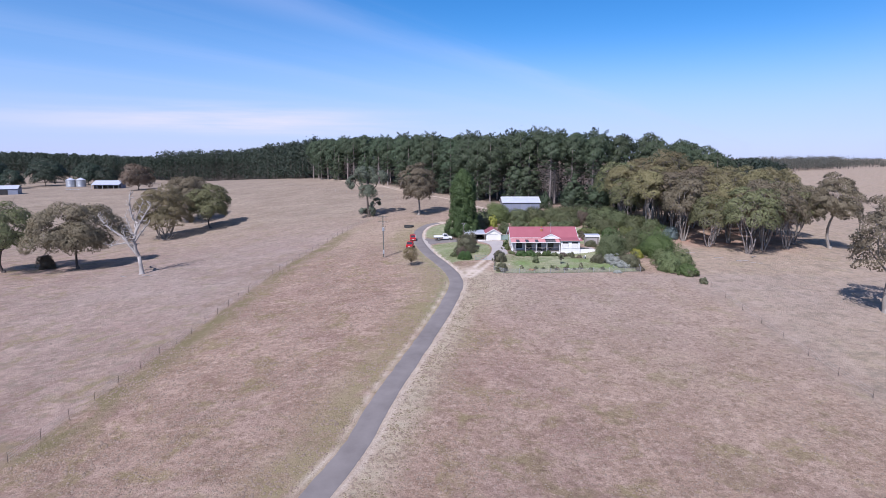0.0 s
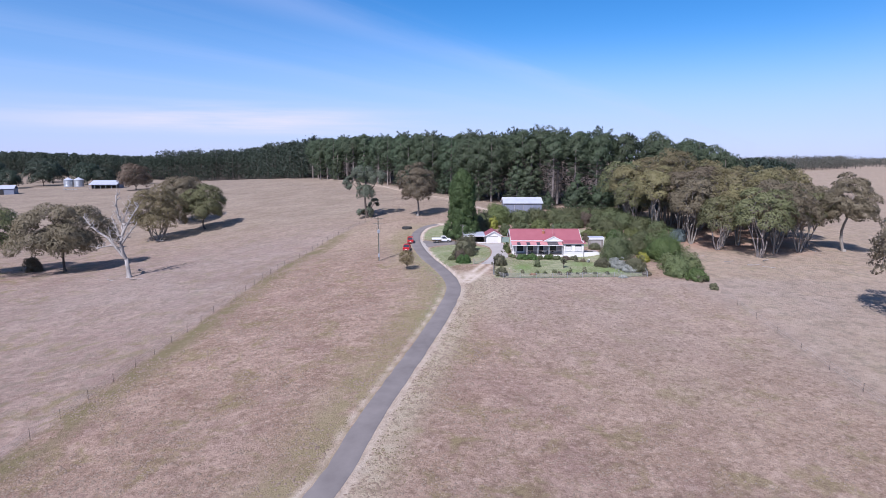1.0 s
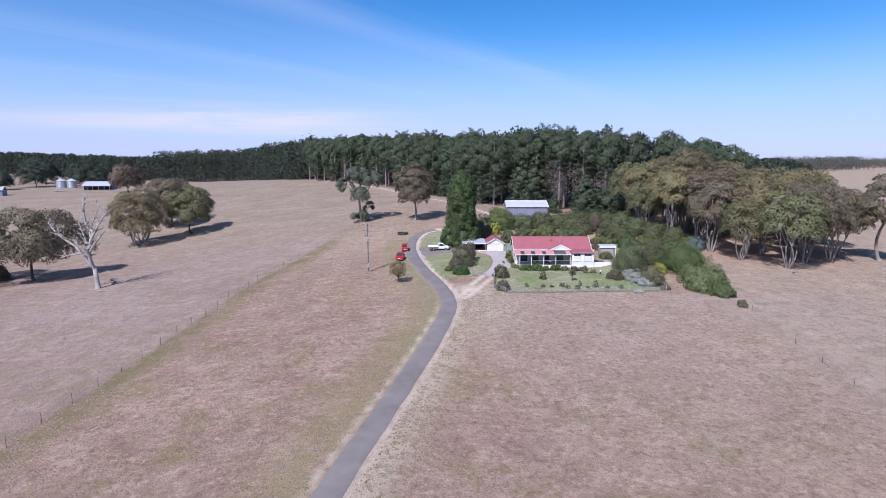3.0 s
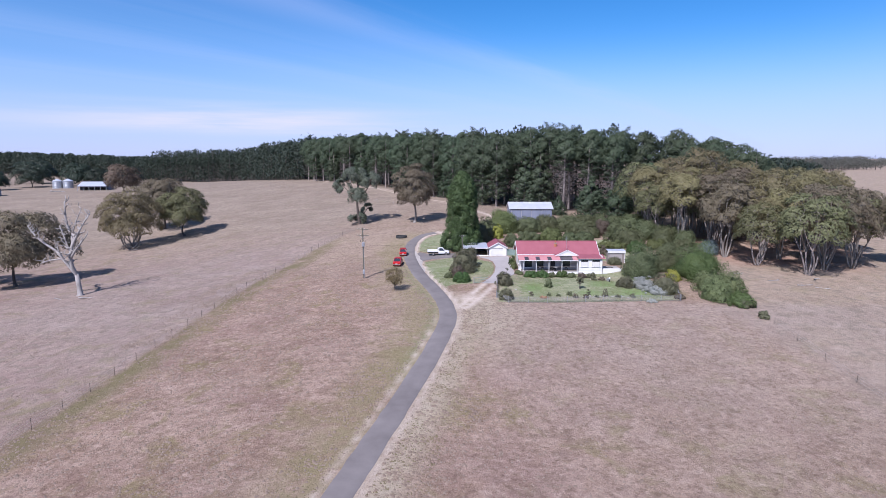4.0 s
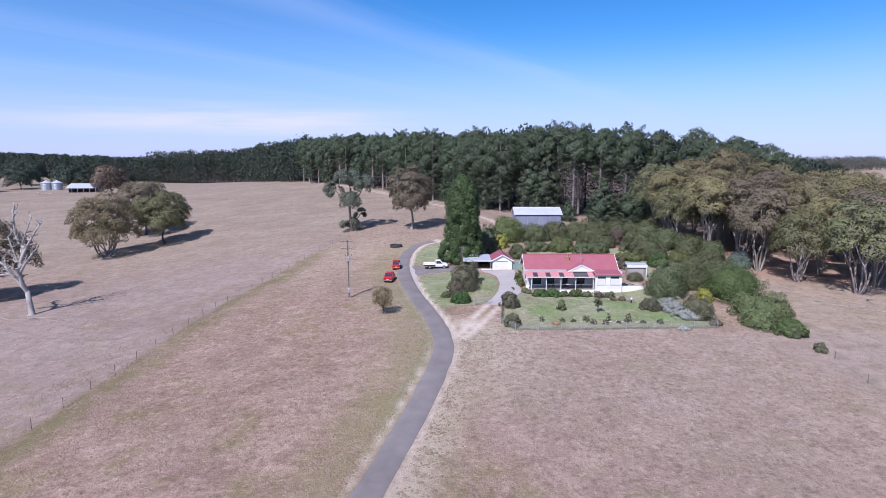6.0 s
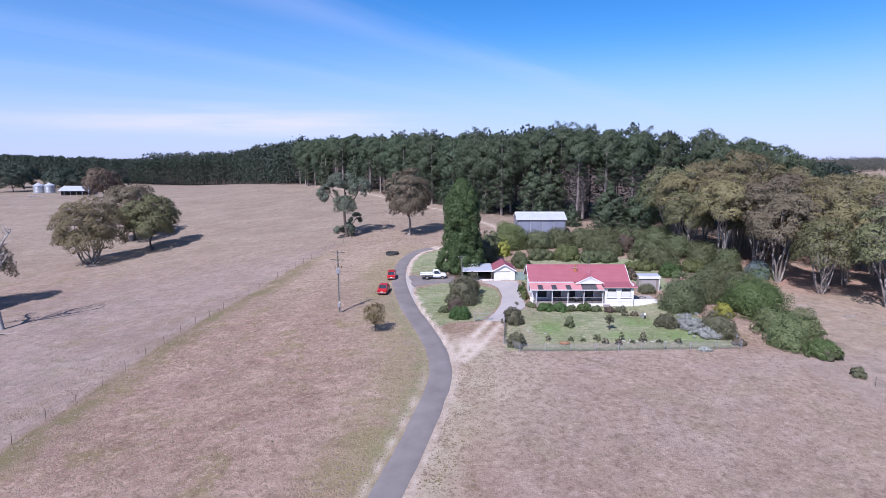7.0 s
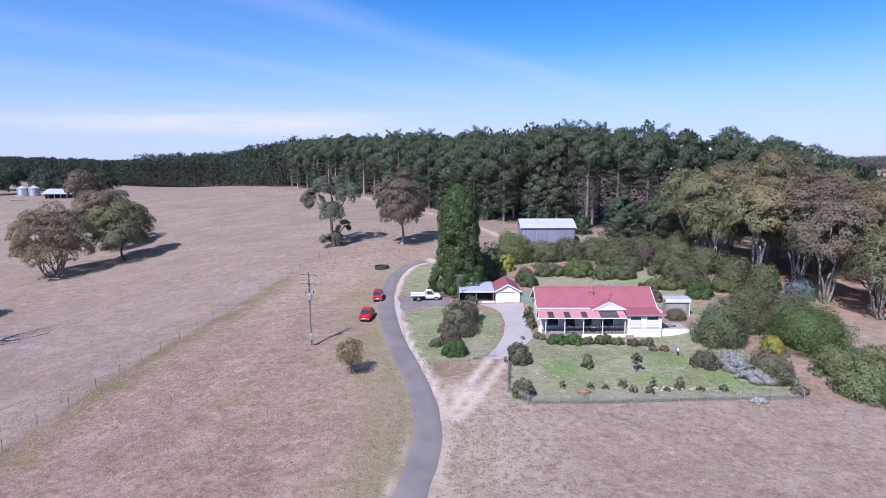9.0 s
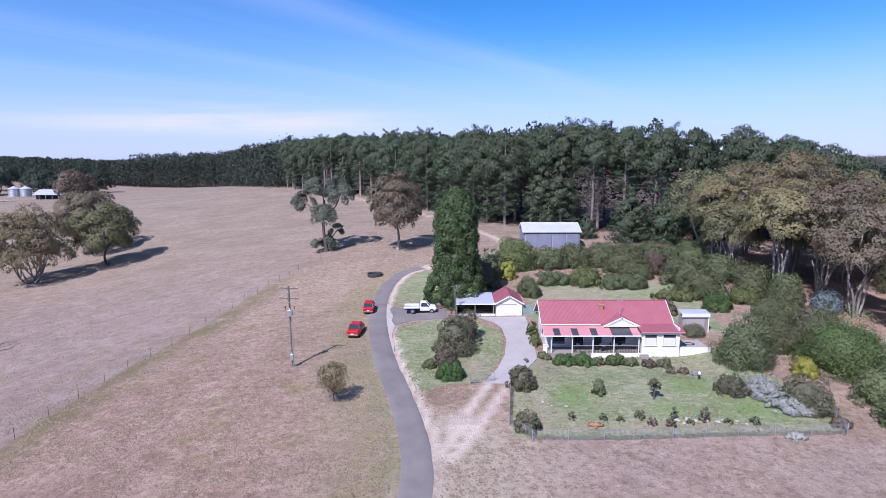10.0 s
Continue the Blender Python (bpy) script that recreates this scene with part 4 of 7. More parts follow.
def plumes(rng, base, tall, wide, count, per, cone, low, high, spread=0.17):
    """Needle places along sweeping pine branches between two heights: place, way out and way of the branch."""
    f = (np.arange(count) + rng.random(count)) / count
    z = tall * (low + (high - low) * f)
    g = np.clip((z / tall - base) / (1 - base), 0, 1)
    if cone:
        reach = 0.5 * wide * np.clip(1.03 - g, 0, 1) ** 0.75 + 0.25
    else:
        reach = 0.5 * wide * np.where(g > 0.45, np.sqrt(np.clip(1 - ((g - 0.45) / 0.58) ** 2, 0.03, 1)), 0.72 + 0.28 * g / 0.45)
    reach = reach * rng.uniform(0.72, 1.08, count)
    ang = 2.399 * np.arange(count) + rng.uniform(-0.4, 0.4, count)
    rise = (-0.12 + 0.75 * g ** 1.5) * rng.uniform(0.7, 1.3, count)
    way = np.stack([np.cos(ang) * np.cos(rise), np.sin(ang) * np.cos(rise), np.sin(rise)], 1)
    t = 1 - 0.72 * rng.random((count, per)) ** 1.25
    length = (reach / np.cos(rise))[:, None]
    p = way[:, None] * (t * length)[..., None]
    p[..., 2] += z[:, None] - 0.25 * reach[:, None] * np.sin(rise)[:, None] + 0.1 * length * t * t
    girth = spread * length * np.sqrt(np.clip(1.12 - t, 0.05, 1)) + 0.18
    off = rng.normal(size=(count, per, 3)) * (0.8, 0.8, 0.42)
    off /= np.maximum(1.0, np.linalg.norm(off, axis=2, keepdims=True) / 1.3)
    p = p + off * girth[..., None]
    out = off * (0.7, 0.7, 1.3) + (0, 0, 0.45) + way[:, None] * 0.4
    out /= np.linalg.norm(out, axis=2, keepdims=True)
    along_way = np.broadcast_to(way[:, None] + (0, 0, 0.35), p.shape)
    tips = np.stack([reach * np.cos(ang) * 0.8, reach * np.sin(ang) * 0.8, z + 0.2], 1)
    return np.concatenate([p, out, along_way], 2).reshape(-1, 9), np.column_stack([z, tips])


def domes(rng, tall, wide, start, count, per, cone=False):
    """Needle places over the rounded cushions that make up a pine's top."""
    rows = []
    for i in range(count):
        g = (i + rng.random()) / count
        z = start + (0.96 - start) * g
        if cone:
            q, r = 0.5 * wide * (1 - g) * 0.7, wide * (0.15 - 0.1 * g)
        else:
            q, r = 0.5 * wide * 0.78 * math.sqrt(max(0.0, 1 - g ** 2.2)), wide * rng.uniform(0.15, 0.21)
        a = 2.399 * i + rng.uniform(-0.5, 0.5)
        c = (q * math.cos(a), q * math.sin(a), tall * z - 0.55 * r)
        p = cap(c, (math.cos(a) * (1 - g * 0.6), math.sin(a) * (1 - g * 0.6), 0.8 + g), r, 0.8, per, rng, -0.3, 0.28)
        rows.append(np.hstack([p, p[:, 3:] + (0, 0, 0.6)]))
    return np.concatenate(rows)


def pine_tree(name, seed, tall, wide, clear, label, cone=False, count=60, per=70, dead=0, leaf=0.46):
    """A plantation pine: straight grey trunk, sweeping branches under a domed top, and dead grey lower branches where the crown starts high."""
    rng = np.random.default_rng(seed)
    root = thing(name, label, "tree", group="pine plantation")
    wood = Pile()
    r0 = 0.016 * tall
    wood.tube([(0, 0, -0.4), (0.05, 0, tall * 0.3), (0.1, 0.05, tall * 0.7), (0.1, 0.1, tall * 0.94)], [r0, r0 * 0.8, r0 * 0.5, 0.04], 7)
    start = 0.35 if cone else clear + 0.42 * (1 - clear)
    rows, tips = plumes(rng, clear, tall, wide, count, per, cone, clear, start + 0.25, 0.2)
    for z, x, y, tz in tips[::3]:
        wood.tube([(0.06, 0.04, z - 0.3), (x, y, tz)], [0.09, 0.03], 3)
    rows = np.vstack([rows, domes(rng, tall, wide, start, 17, 290, cone)])
    part("trunk", wood.mesh(name + "_trunk", M_BARK_PINE), M_BARK_PINE, root)
    part("crown", leaf_mesh(name + "_crown", rows, leaf, M_PINE, rng, -0.05, 0.52, 0.8, 0.2), M_PINE, root)
    if dead:
        rows, tips = plumes(rng, 0.0, tall, wide * 0.75, dead, 34, False, 0.12, clear + 0.12, 0.16)
        w = Pile()
        for z, x, y, tz in tips:
            w.tube([(0.06, 0.04, z), (x * 0.55, y * 0.55, tz + 0.3), (x, y, tz - 0.3)], [0.07, 0.045, 0.02], 3)
        dry = part("dead_branches", w.mesh(name + "_dead_branches", M_DEAD_TWIG), M_DEAD_TWIG, root, "bare grey dead branches")
        part("dead_needles", leaf_mesh(name + "_dead_needles", rows, leaf, M_PINE_DEAD, rng, 0.15, 0.24, 0.2, 0.4), M_PINE_DEAD, dry)
    return root


def shrub(name, seed, tall, wide, deep, leaves, label, leaf=0.3, clumps=26, per=120, category="shrub"):
    """A bush: many stems, and a lumpy leafy dome down to the grass."""
    rng = np.random.default_rng(seed)
    root = thing(name, label, category)
    wood, rows = Pile(), []
    hx, hy = 0.5 * wide, 0.5 * deep
    small = 0.5 * min(wide, deep, tall * 1.5)
    thin = name == "rose_bush"
    loose = name == "shrub" and tall > 1.5
    ph = rng.uniform(0, 6.28, 2)
    for i in range(clumps):
        e = -0.05 + 1.0 * (i + rng.random()) / clumps
        a = 2.399 * i + rng.uniform(-0.4, 0.4)
        q = math.sqrt(max(0.0, 1 - e * e))
        d = Vector((q * math.cos(a), q * math.sin(a), e))
        if name == "hedge":
            d = d / max(abs(d.x), abs(d.y), abs(d.z)) ** 0.6
        k, r = rng.uniform(0.62, 0.8), small * rng.uniform(0.28, 0.46)
        if loose:
            k *= 1 + 0.14 * math.sin(2 * a + ph[0] + 2 * e) + 0.1 * math.sin(5 * a + ph[1] - 3 * e)
            if i % 5 == 4:
                k, r = rng.uniform(0.9, 1.08), r * 0.55
        c = Vector((hx * d.x * k, hy * d.y * k, max(tall * d.z * k * 1.02, 0.25 * r)))
        n = int(per * (0.6 if thin else 1.6) * (r / small) ** 2 / 0.14)
        p = cap(c, (d.x / hx, d.y / hy, (d.z + 0.25) / tall), r, rng.uniform(0.6, 1.0) if loose else rng.uniform(0.8, 1.0), n, rng, -0.25, 0.8 if thin else 0.34)
        p[:, 2] = np.where(p[:, 2] < 0.03, rng.uniform(0.03, 0.2, n), p[:, 2])
        rows.append(p)
        if i % 3 == 0:
            wood.tube([(0.12 * c.x, 0.12 * c.y, -0.1), tuple(c * 0.55), tuple(c)], [0.05, 0.035, 0.012], 5)
    part("stem", wood.mesh(name + "_stem", M_BARK_DARK), M_BARK_DARK, root)
    part("foliage", leaf_mesh(name + "_foliage", np.concatenate(rows), leaf * 0.84, leaves, rng, 0.1, 0.55, 0.3, 0.2, () if thin else [(0, 0, tall * 0.28, hx * 0.66, hy * 0.66, tall * 0.46)]), leaves, root)
    return root


def put(ob, x, y, turn=0.0, scale=1.0, sink=0.0):
    ob.matrix_basis = pose(x, y, land(x, y) - sink, 0, 0, turn) @ Matrix.Scale(scale, 4)
    return ob


def copy_at(ob, x, y, turn, scale, sink=0.0):
    ob2 = copy_thing(ob, Matrix.Identity(4))
    return put(ob2, x, y, turn, scale, sink)


# paddock trees on the slope
put(gum_tree("gum_tree", 11, 18.4, 23.0, 0.28, M_BARK_DARK, M_GUM_GREY, "broad grey-green gum tree with a dark trunk in the paddock", 0.44, 48, 950, skirt=-0.8, lump=0.74, flat=0.75), -101, 158.4)
put(gum_tree("gum_tree", 12, 20.0, 18.5, 0.07, M_BARK, M_GUM, "rounded many-stemmed gum tree in the paddock", 0.40, 56, 560, stems=6, skirt=-0.45, lump=0.85), -98.4, 206.5)
put(gum_tree("gum_tree", 13, 20.0, 19.0, 0.2, M_BARK_DARK, M_GUM_GREY, "spreading gum tree behind two others", 0.45, 44, 660, skirt=-0.6, lump=0.85), -101.0, 235)
put(gum_tree("gum_tree", 14, 16.6, 16.5, 0.24, M_BARK_DARK, M_GUM_GREEN, "spreading green gum tree casting a wide shadow", 0.42, 54, 480, skirt=-0.6, lump=0.85), -87.0, 219)


def tiered_gum():
    """A gum with separate tiers of foliage: a low skirt, a waist and a spreading top."""
    rng = np.random.default_rng(15)
    root = thing("gum_tree", "tall grey-green gum tree with separate tiers of foliage", "tree")
    w, rows = Pile(), []
    stem = bough(w, (0, 0, -0.3), (-0.3, 0.2, 12.5), 0.45, 0.22, rng, 0.03, 6, 8)
    for cx, cy, cz, rx, rz, n in ((-0.8, 0, 2.6, 3.3, 2.0, 9), (2.4, 0.5, 5.6, 2.2, 1.7, 6), (-0.6, -0.6, 9.6, 4.0, 2.4, 12), (-5.4, 0.8, 12.9, 3.2, 2.3, 9), (-1.6, 0.4, 16.4, 3.8, 2.6, 12), (3.6, -0.4, 14.6, 3.6, 2.4, 11)):
        hub = Vector((cx, cy, cz - 0.6))
        foot = stem[min(6, max(1, int(cz * 0.6 / 2.1)))]
        bough(w, foot, hub, 0.2, 0.1, rng, 0.08, 4, 6)
        for i in range(n):
            d = Vector(rng.normal(size=3)).normalized()
            c = hub + Vector((d.x * rx * 0.7, d.y * rx * 0.7, d.z * rz * 0.7))
            bough(w, hub, c, 0.07, 0.02, rng, 0.1, 2, 4)
            rows.append(cap(c, (d.x, d.y, d.z * 0.6 + 0.7), rx * rng.uniform(0.32, 0.46), 0.7, 300, rng, -0.2, 0.4))
    part("trunk", w.mesh("tiered_gum_trunk", M_BARK_DARK), M_BARK_DARK, root)
    part("crown", leaf_mesh("tiered_gum_crown", np.concatenate(rows), 0.4, M_TIERED, rng, 0.4, 0.5, 0.1, 0.34), M_TIERED, root)
    return root


put(tiered_gum(), -25.6, 206.5)
put(gum_tree("gum_tree", 16, 18.8, 13.4, 0.34, M_BARK, M_GUM_GREY, "tall gum tree with a pale straight trunk beside the track", 0.38, 52, 420, skirt=-0.85, lump=0.85, flat=0.7), -8.0, 201)
put(gum_tree("gum_tree", 17, 19.5, 20.0, 0.30, M_BARK_DARK, M_GUM_GREEN, "large green gum tree in the lower paddock", 0.44, 46, 620, skirt=-0.6, lump=0.8), -119.5, 156)
put(gum_tree("gum_tree", 18, 19.6, 13.0, 0.46, M_BARK, M_GUM_GREY, "lone gum tree with a tall bare trunk", 0.38, 46, 460, skirt=-0.85, lump=0.85), 99.0, 145)
put(gum_tree("gum_tree", 19, 21.0, 14.5, 0.34, M_BARK, M_GUM_GREY, "open-crowned gum tree at the paddock's edge", 0.38, 44, 380, skirt=-0.7, lump=0.75), 73.2, 93)


def dead_tree(seed):
    """A bleached snag: stout pale bole, two main forks and gnarled broken limbs."""
    rng = np.random.default_rng(seed)
    root = thing("dead_tree", "bleached leafless dead gum tree with broken limbs", "dead tree")
    w = Pile()
    w.tube([(0, 0, -0.3), (0, 0, 0.3), (-0.1, 0, 2.0), (-0.4, 0, 4.6)], [0.95, 0.56, 0.46, 0.42], 9)
    fork = Vector((-0.4, 0, 4.4))

    def limb(a, b, ra, rb, bend, twigs):
        pts = bough(w, a, b, ra, rb, rng, bend, 8, 7)
        for i in range(twigs):
            k = 3 + i % 6
            d = Vector((rng.normal(), rng.normal() * 0.6, abs(rng.normal()) * 0.8 + 0.25)).normalized()
            q = bough(w, pts[k], pts[k] + d * rng.uniform(0.9, 2.3), rb * 1.15, 0.04, rng, 0.18, 4, 5)
            bough(w, q[2], q[2] + Vector((rng.normal(), rng.normal(), rng.uniform(0.2, 1.0))) * 0.7, 0.05, 0.025, rng, 0.1, 2, 4)
        return pts

    main = limb(fork, (-0.3, 0.4, 12.5), 0.43, 0.27, 0.08, 6)
    limb(main[8], (-1.8, 0.6, 19.6), 0.3, 0.14, 0.1, 13)
    limb(main[6], (3.6, -0.5, 17.0), 0.28, 0.13, 0.1, 13)
    limb(main[4], (3.0, -1.2, 12.6), 0.27, 0.12, 0.1, 10)
    limb(main[5], (-3.4, 0.8, 14.6), 0.2, 0.09, 0.1, 10)
    limb(main[7], (1.5, 0.6, 18.2), 0.2, 0.08, 0.1, 10)
    limb(main[3], (-3.2, -1.0, 11.0), 0.18, 0.08, 0.1, 8)
    side = limb(fork, (-4.4, 0.4, 9.4), 0.38, 0.26, 0.04, 5)
    limb(side[8], (-9.8, 0.5, 14.6), 0.26, 0.12, 0.05, 12)
    limb(side[5], (-6.8, -1.2, 7.0), 0.2, 0.1, 0.05, 5)
    part("trunk", w.mesh("dead_tree_trunk", M_DEAD), M_DEAD, root)
    return root


put(dead_tree(5), -75.6, 142.3)


def tall_dark_tree():
    """A tall column of dense dark foliage, broader below."""
    rng = np.random.default_rng(41)
    root = thing("columnar_tree", "tall dense dark-green columnar tree behind the carport", "tree")
    w, rows, cores = Pile(), [], []
    w.tube([(0, 0, -0.3), (0, 0, 8), (0.2, 0, 17)], [0.45, 0.3, 0.06], 8)

    def girth(t):
        return (4.9 - 2.3 * t) * (1 if t < 0.8 else math.sqrt(max(0.02, 1 - ((t - 0.8) / 0.21) ** 2))) * (1 + 0.08 * math.sin(9 * t + 1))

    for i in range(150):
        t = 0.03 + 0.97 * (i + rng.random()) / 150
        reach, a = girth(t), 2.399 * i + rng.uniform(-0.4, 0.4)
        r = rng.uniform(0.8, 1.35)
        q = max(reach - 0.75 * r, 0.1) * rng.uniform(0.9, 1.08)
        c = Vector((q * math.cos(a), q * math.sin(a), 18.2 * t - 0.4))
        if i % 3 == 0:
            w.tube([(0, 0, c.z * 0.9), tuple(c)], [0.07, 0.02], 4)
        rows.append(cap(c, (math.cos(a), math.sin(a), 0.55 + (1.5 if t > 0.93 else 0)), r, 0.85, 250, rng, -0.2, 0.35))
    for i in range(8):
        t = 0.06 + 0.115 * i
        cores.append((0, 0, 18 * t, girth(t) * 0.66, girth(t) * 0.66, 1.7))
    part("trunk", w.mesh("columnar_trunk", M_BARK_DARK), M_BARK_DARK, root)
    p = np.concatenate(rows)
    p[:, 2] = np.clip(p[:, 2], 0.1, 18.8)
    part("crown", leaf_mesh("columnar_crown", p, 0.32, M_CYPRESS, rng, 0.15, 0.55, 0.3, 0.32, cores), M_CYPRESS, root)
    return root


put(tall_dark_tree(), 5.0, 157.5)

# the gum grove
grove = [gum_tree("gum_tree", 60 + i, h, w, c, b, lv, lab, 0.34, 40, 430, stems=s, lean=le, skirt=sk, lump=lu) for i, (h, w, c, b, lv, lab, s, le, sk, lu) in enumerate((
    (20.5, 15.5, 0.34, M_BARK, M_GUM, "tall gum tree with pale forked limbs in the grove", 4, 0.02, -0.22, 0.76),
    (17.0, 12.5, 0.32, M_BARK, M_GUM_GREY, "olive-brown gum tree with leaning trunks in the grove", 5, 0.05, -0.25, 0.74),
    (15.5, 13.5, 0.27, M_BARK_PINE, M_GUM_GREEN, "green spreading gum tree at the grove's edge", 5, 0.0, -0.3, 0.74),
    (18.0, 12.5, 0.4, M_BARK, M_GUM, "slender gum tree with bare pale stems", 6, -0.03, -0.15, 0.76),
))]
spots = [(66, 172, 0, 1.02), (62.5, 149, 1, 0.95), (72, 134.5, 2, 0.98), (57, 160, 3, 0.95), (78, 139, 1, 0.98), (82, 145, 2, 1.0), (76, 158, 0, 0.86), (86, 152, 1, 0.95), (82, 168, 3, 0.95), (60, 182, 1, 0.95), (74, 184, 0, 0.9), (96, 164, 2, 0.95), (55, 172, 2, 0.85), (90, 182, 1, 0.95), (104, 176, 3, 0.9), (66, 142, 2, 0.8), (100, 190, 1, 0.9), (86, 158, 0, 0.8), (112, 186, 2, 0.95), (64, 160, 1, 1.0), (70, 178, 3, 1.05), (58, 190, 2, 1.1), (68, 192, 0, 0.9), (84, 192, 3, 1.0), (98, 172, 0, 0.8), (103, 181, 0, 1.0), (116, 196, 3, 1.1), (104, 186, 0, 1.0), (62, 168, 3, 1.0), (68, 165, 2, 1.0), (73, 168, 1, 1.05), (78, 174, 3, 1.0), (56, 180, 3, 0.95), (92, 172, 2, 1.0), (88, 163, 3, 1.0), (80, 182, 2, 1.1), (100, 161, 1, 1.05), (85.5, 141.5, 1, 0.8), (92, 149, 2, 0.85), (69, 146, 3, 0.75), (74, 148, 3, 0.8)]
for ob in grove:
    ob["group"] = "gum grove"
used = set()
for i, (x, y, k, s) in enumerate(spots):
    if k in used:
        copy_at(grove[k], x, y, (i * 73) % 360, s * (1.1 if x < 94 else 0.92))
    else:
        used.add(k)
        put(grove[k], x, y, (i * 73) % 360, s * 1.1)

# the pine plantation
line = curve(EDGE, 6.5)
PINES = ((26.0, 11.0, 0.3, False, 12), (24.0, 11.5, 0.12, False, 0), (27.0, 10.5, 0.5, False, 46), (20.0, 11.0, 0.05, True, 0), (27.5, 10.5, 0.4, False, 22), (13.0, 11.5, 0.02, True, 0))
pines = [pine_tree("pine_tree", 80 + i, h, w, c, ("dark plantation pine at the forest's edge", "full-skirted dark pine at the forest's edge", "tall bare-stemmed pine with dead grey lower branches", "conical young pine with branches to the ground", "tall pine with a high domed crown", "broad young pine with branches to the ground")[i], cone, (46, 56, 30, 50, 38, 64)[i], 110, dead) for i, (h, w, c, cone, dead) in enumerate(PINES)]
rng = random.Random(8)
placed = set()


def canopy(x):
    """Height of the plantation's top along the hill."""
    return float(np.interp(x, (-1000, -400, -250, -150, -88, -32, 0, 40, 60, 81, 90, 97, 110), (26.6, 26.6, 28, 30.6, 34.2, 34, 33, 33.8, 33.4, 31.8, 29.4, 27, 22.5)))


def plant(k, x, y, scale):
    if k in placed:
        copy_at(pines[k], x, y, rng.uniform(0, 360), scale)
    else:
        placed.add(k)
        put(pines[k], x, y, rng.uniform(0, 360), scale)


deep_spots, back_spots = [], []
for i, (x, y) in enumerate(line):
    ax, ay = line[max(i - 1, 0)]
    bx, by = line[min(i + 1, len(line) - 1)]
    s = Vector((by - ay, ax - bx)).normalized()
    s = s if s.y > 0 else -s
    for row in range(6 if x > -40 else 5):
        px, py = x + s.x * row * 6.2 + rng.uniform(-2.4, 2.4), y + s.y * row * 6.2 + rng.uniform(-2.4, 2.4)
        if row < 2 and x > -75:
            bare = 36 < px < 66
            k = rng.choice((2, 2, 4)) if bare else rng.choice((0, 1, 1, 3, 4)) if row == 0 else rng.choice((0, 2, 4))
            sc = (canopy(px) - land(px, py)) * rng.uniform(0.92, 1.0) * (0.93 if row == 0 else 1.0) / PINES[k][0]
            plant(k, px, py, sc * (0.8 if k == 3 else 1.0))
        else:
            (deep_spots if row < 4 else back_spots).append((px, py, (canopy(px) - land(px, py)) * rng.uniform(0.86, 1.03)))
# young pines along the foot of the plantation
for x, y, sc in ((46.5, 203, 1.0), (37.5, 208, 0.5), (55, 202.5, 1.05), (15, 233, 0.5), (30, 219, 0.45), (1, 252, 0.5), (-36, 292, 0.5), (65, 203, 0.9)):
    plant(5 if x > 35 else 3, x, y, sc)
for x0, y0, x1, y1, deep in ((108, 212, 200, 340, 5), (-255, 545, -520, 640, 6), (-520, 640, -1000, 720, 6)):
    n = int(math.hypot(x1 - x0, y1 - y0) / 6)
    for i in range(n):
        for row in range(deep):
            t = (i + rng.random()) / n
            (deep_spots if row < 3 else back_spots).append((x0 + (x1 - x0) * t + rng.uniform(-3, 3), y0 + (y1 - y0) * t + row * 9 + rng.uniform(-3, 3), rng.uniform(20, 23) if x0 < 0 else rng.uniform(16, 21)))


def far_wood(name, places, label, material, bark, make, leaf, kinds=5, aspect=0.6, droop=0.0):
    """Many distant trees, each a trunk and a crown after one of a few patterns of unit height, joined as woodland."""
    rng = np.random.default_rng(17)
    patterns = [make(rng) for _ in range(kinds)]
    w, rows = Pile(), []
    gz = lay_of(np.array([p[0] for p in places]), np.array([p[1] for p in places]))
    for i, ((x, y, h), z) in enumerate(zip(places, gz)):
        w.tube([(x, y, z - 0.5), (x, y, z + h * 0.9)], [0.22, 0.06], 4)
        a = rng.uniform(0, 6.283)
        turn = np.array(((math.cos(a), math.sin(a), 0), (-math.sin(a), math.cos(a), 0), (0, 0, 1)))
        q = patterns[i % kinds].reshape(-1, 3, 3) @ turn
        q[:, 0] = q[:, 0] * h + (x, y, z)
        rows.append(q.reshape(-1, 9))
    root = thing(name, label, "woodland", kind="stuff")
    part("trunks", w.mesh(name + "_trunks", bark), bark, root)
    part("crowns", leaf_mesh(name + "_crowns", np.concatenate(rows), leaf, material, rng, droop, aspect, 0.0, 0.25), material, root)
    return root


def far_pine(low, count, per, tops):
    def make(rng):
        clear = low * rng.uniform(0.4, 1.3)
        wide = rng.uniform(0.36, 0.46)
        rows = [domes(rng, 1.0, wide, 0.6, tops, 34)]
        if count:
            rows.append(plumes(rng, clear, 1.0, wide, count, per, False, clear, 0.78, 0.26)[0])
        rows = np.concatenate(rows)
        rows[:, 2] = np.clip(rows[:, 2], 0.01, 0.99)
        return rows
    return make


def far_gum(rng):
    rows = []
    for i in range(13):
        a, e = 2.4 * i + rng.uniform(-0.4, 0.4), rng.uniform(0.18, 0.86)
        q = 0.3 * math.sqrt(max(0.05, 1 - ((e - 0.5) / 0.4) ** 2))
        rows.append(cap((q * math.cos(a), q * math.sin(a), e), (math.cos(a), math.sin(a), 1.0), rng.uniform(0.17, 0.26), 0.7, 18, rng, -0.2, 0.4))
    r = np.concatenate(rows)
    return np.hstack([r, np.tile((0.0, 0.0, -0.4), (len(r), 1)) + rng.normal(size=(len(r), 3))])


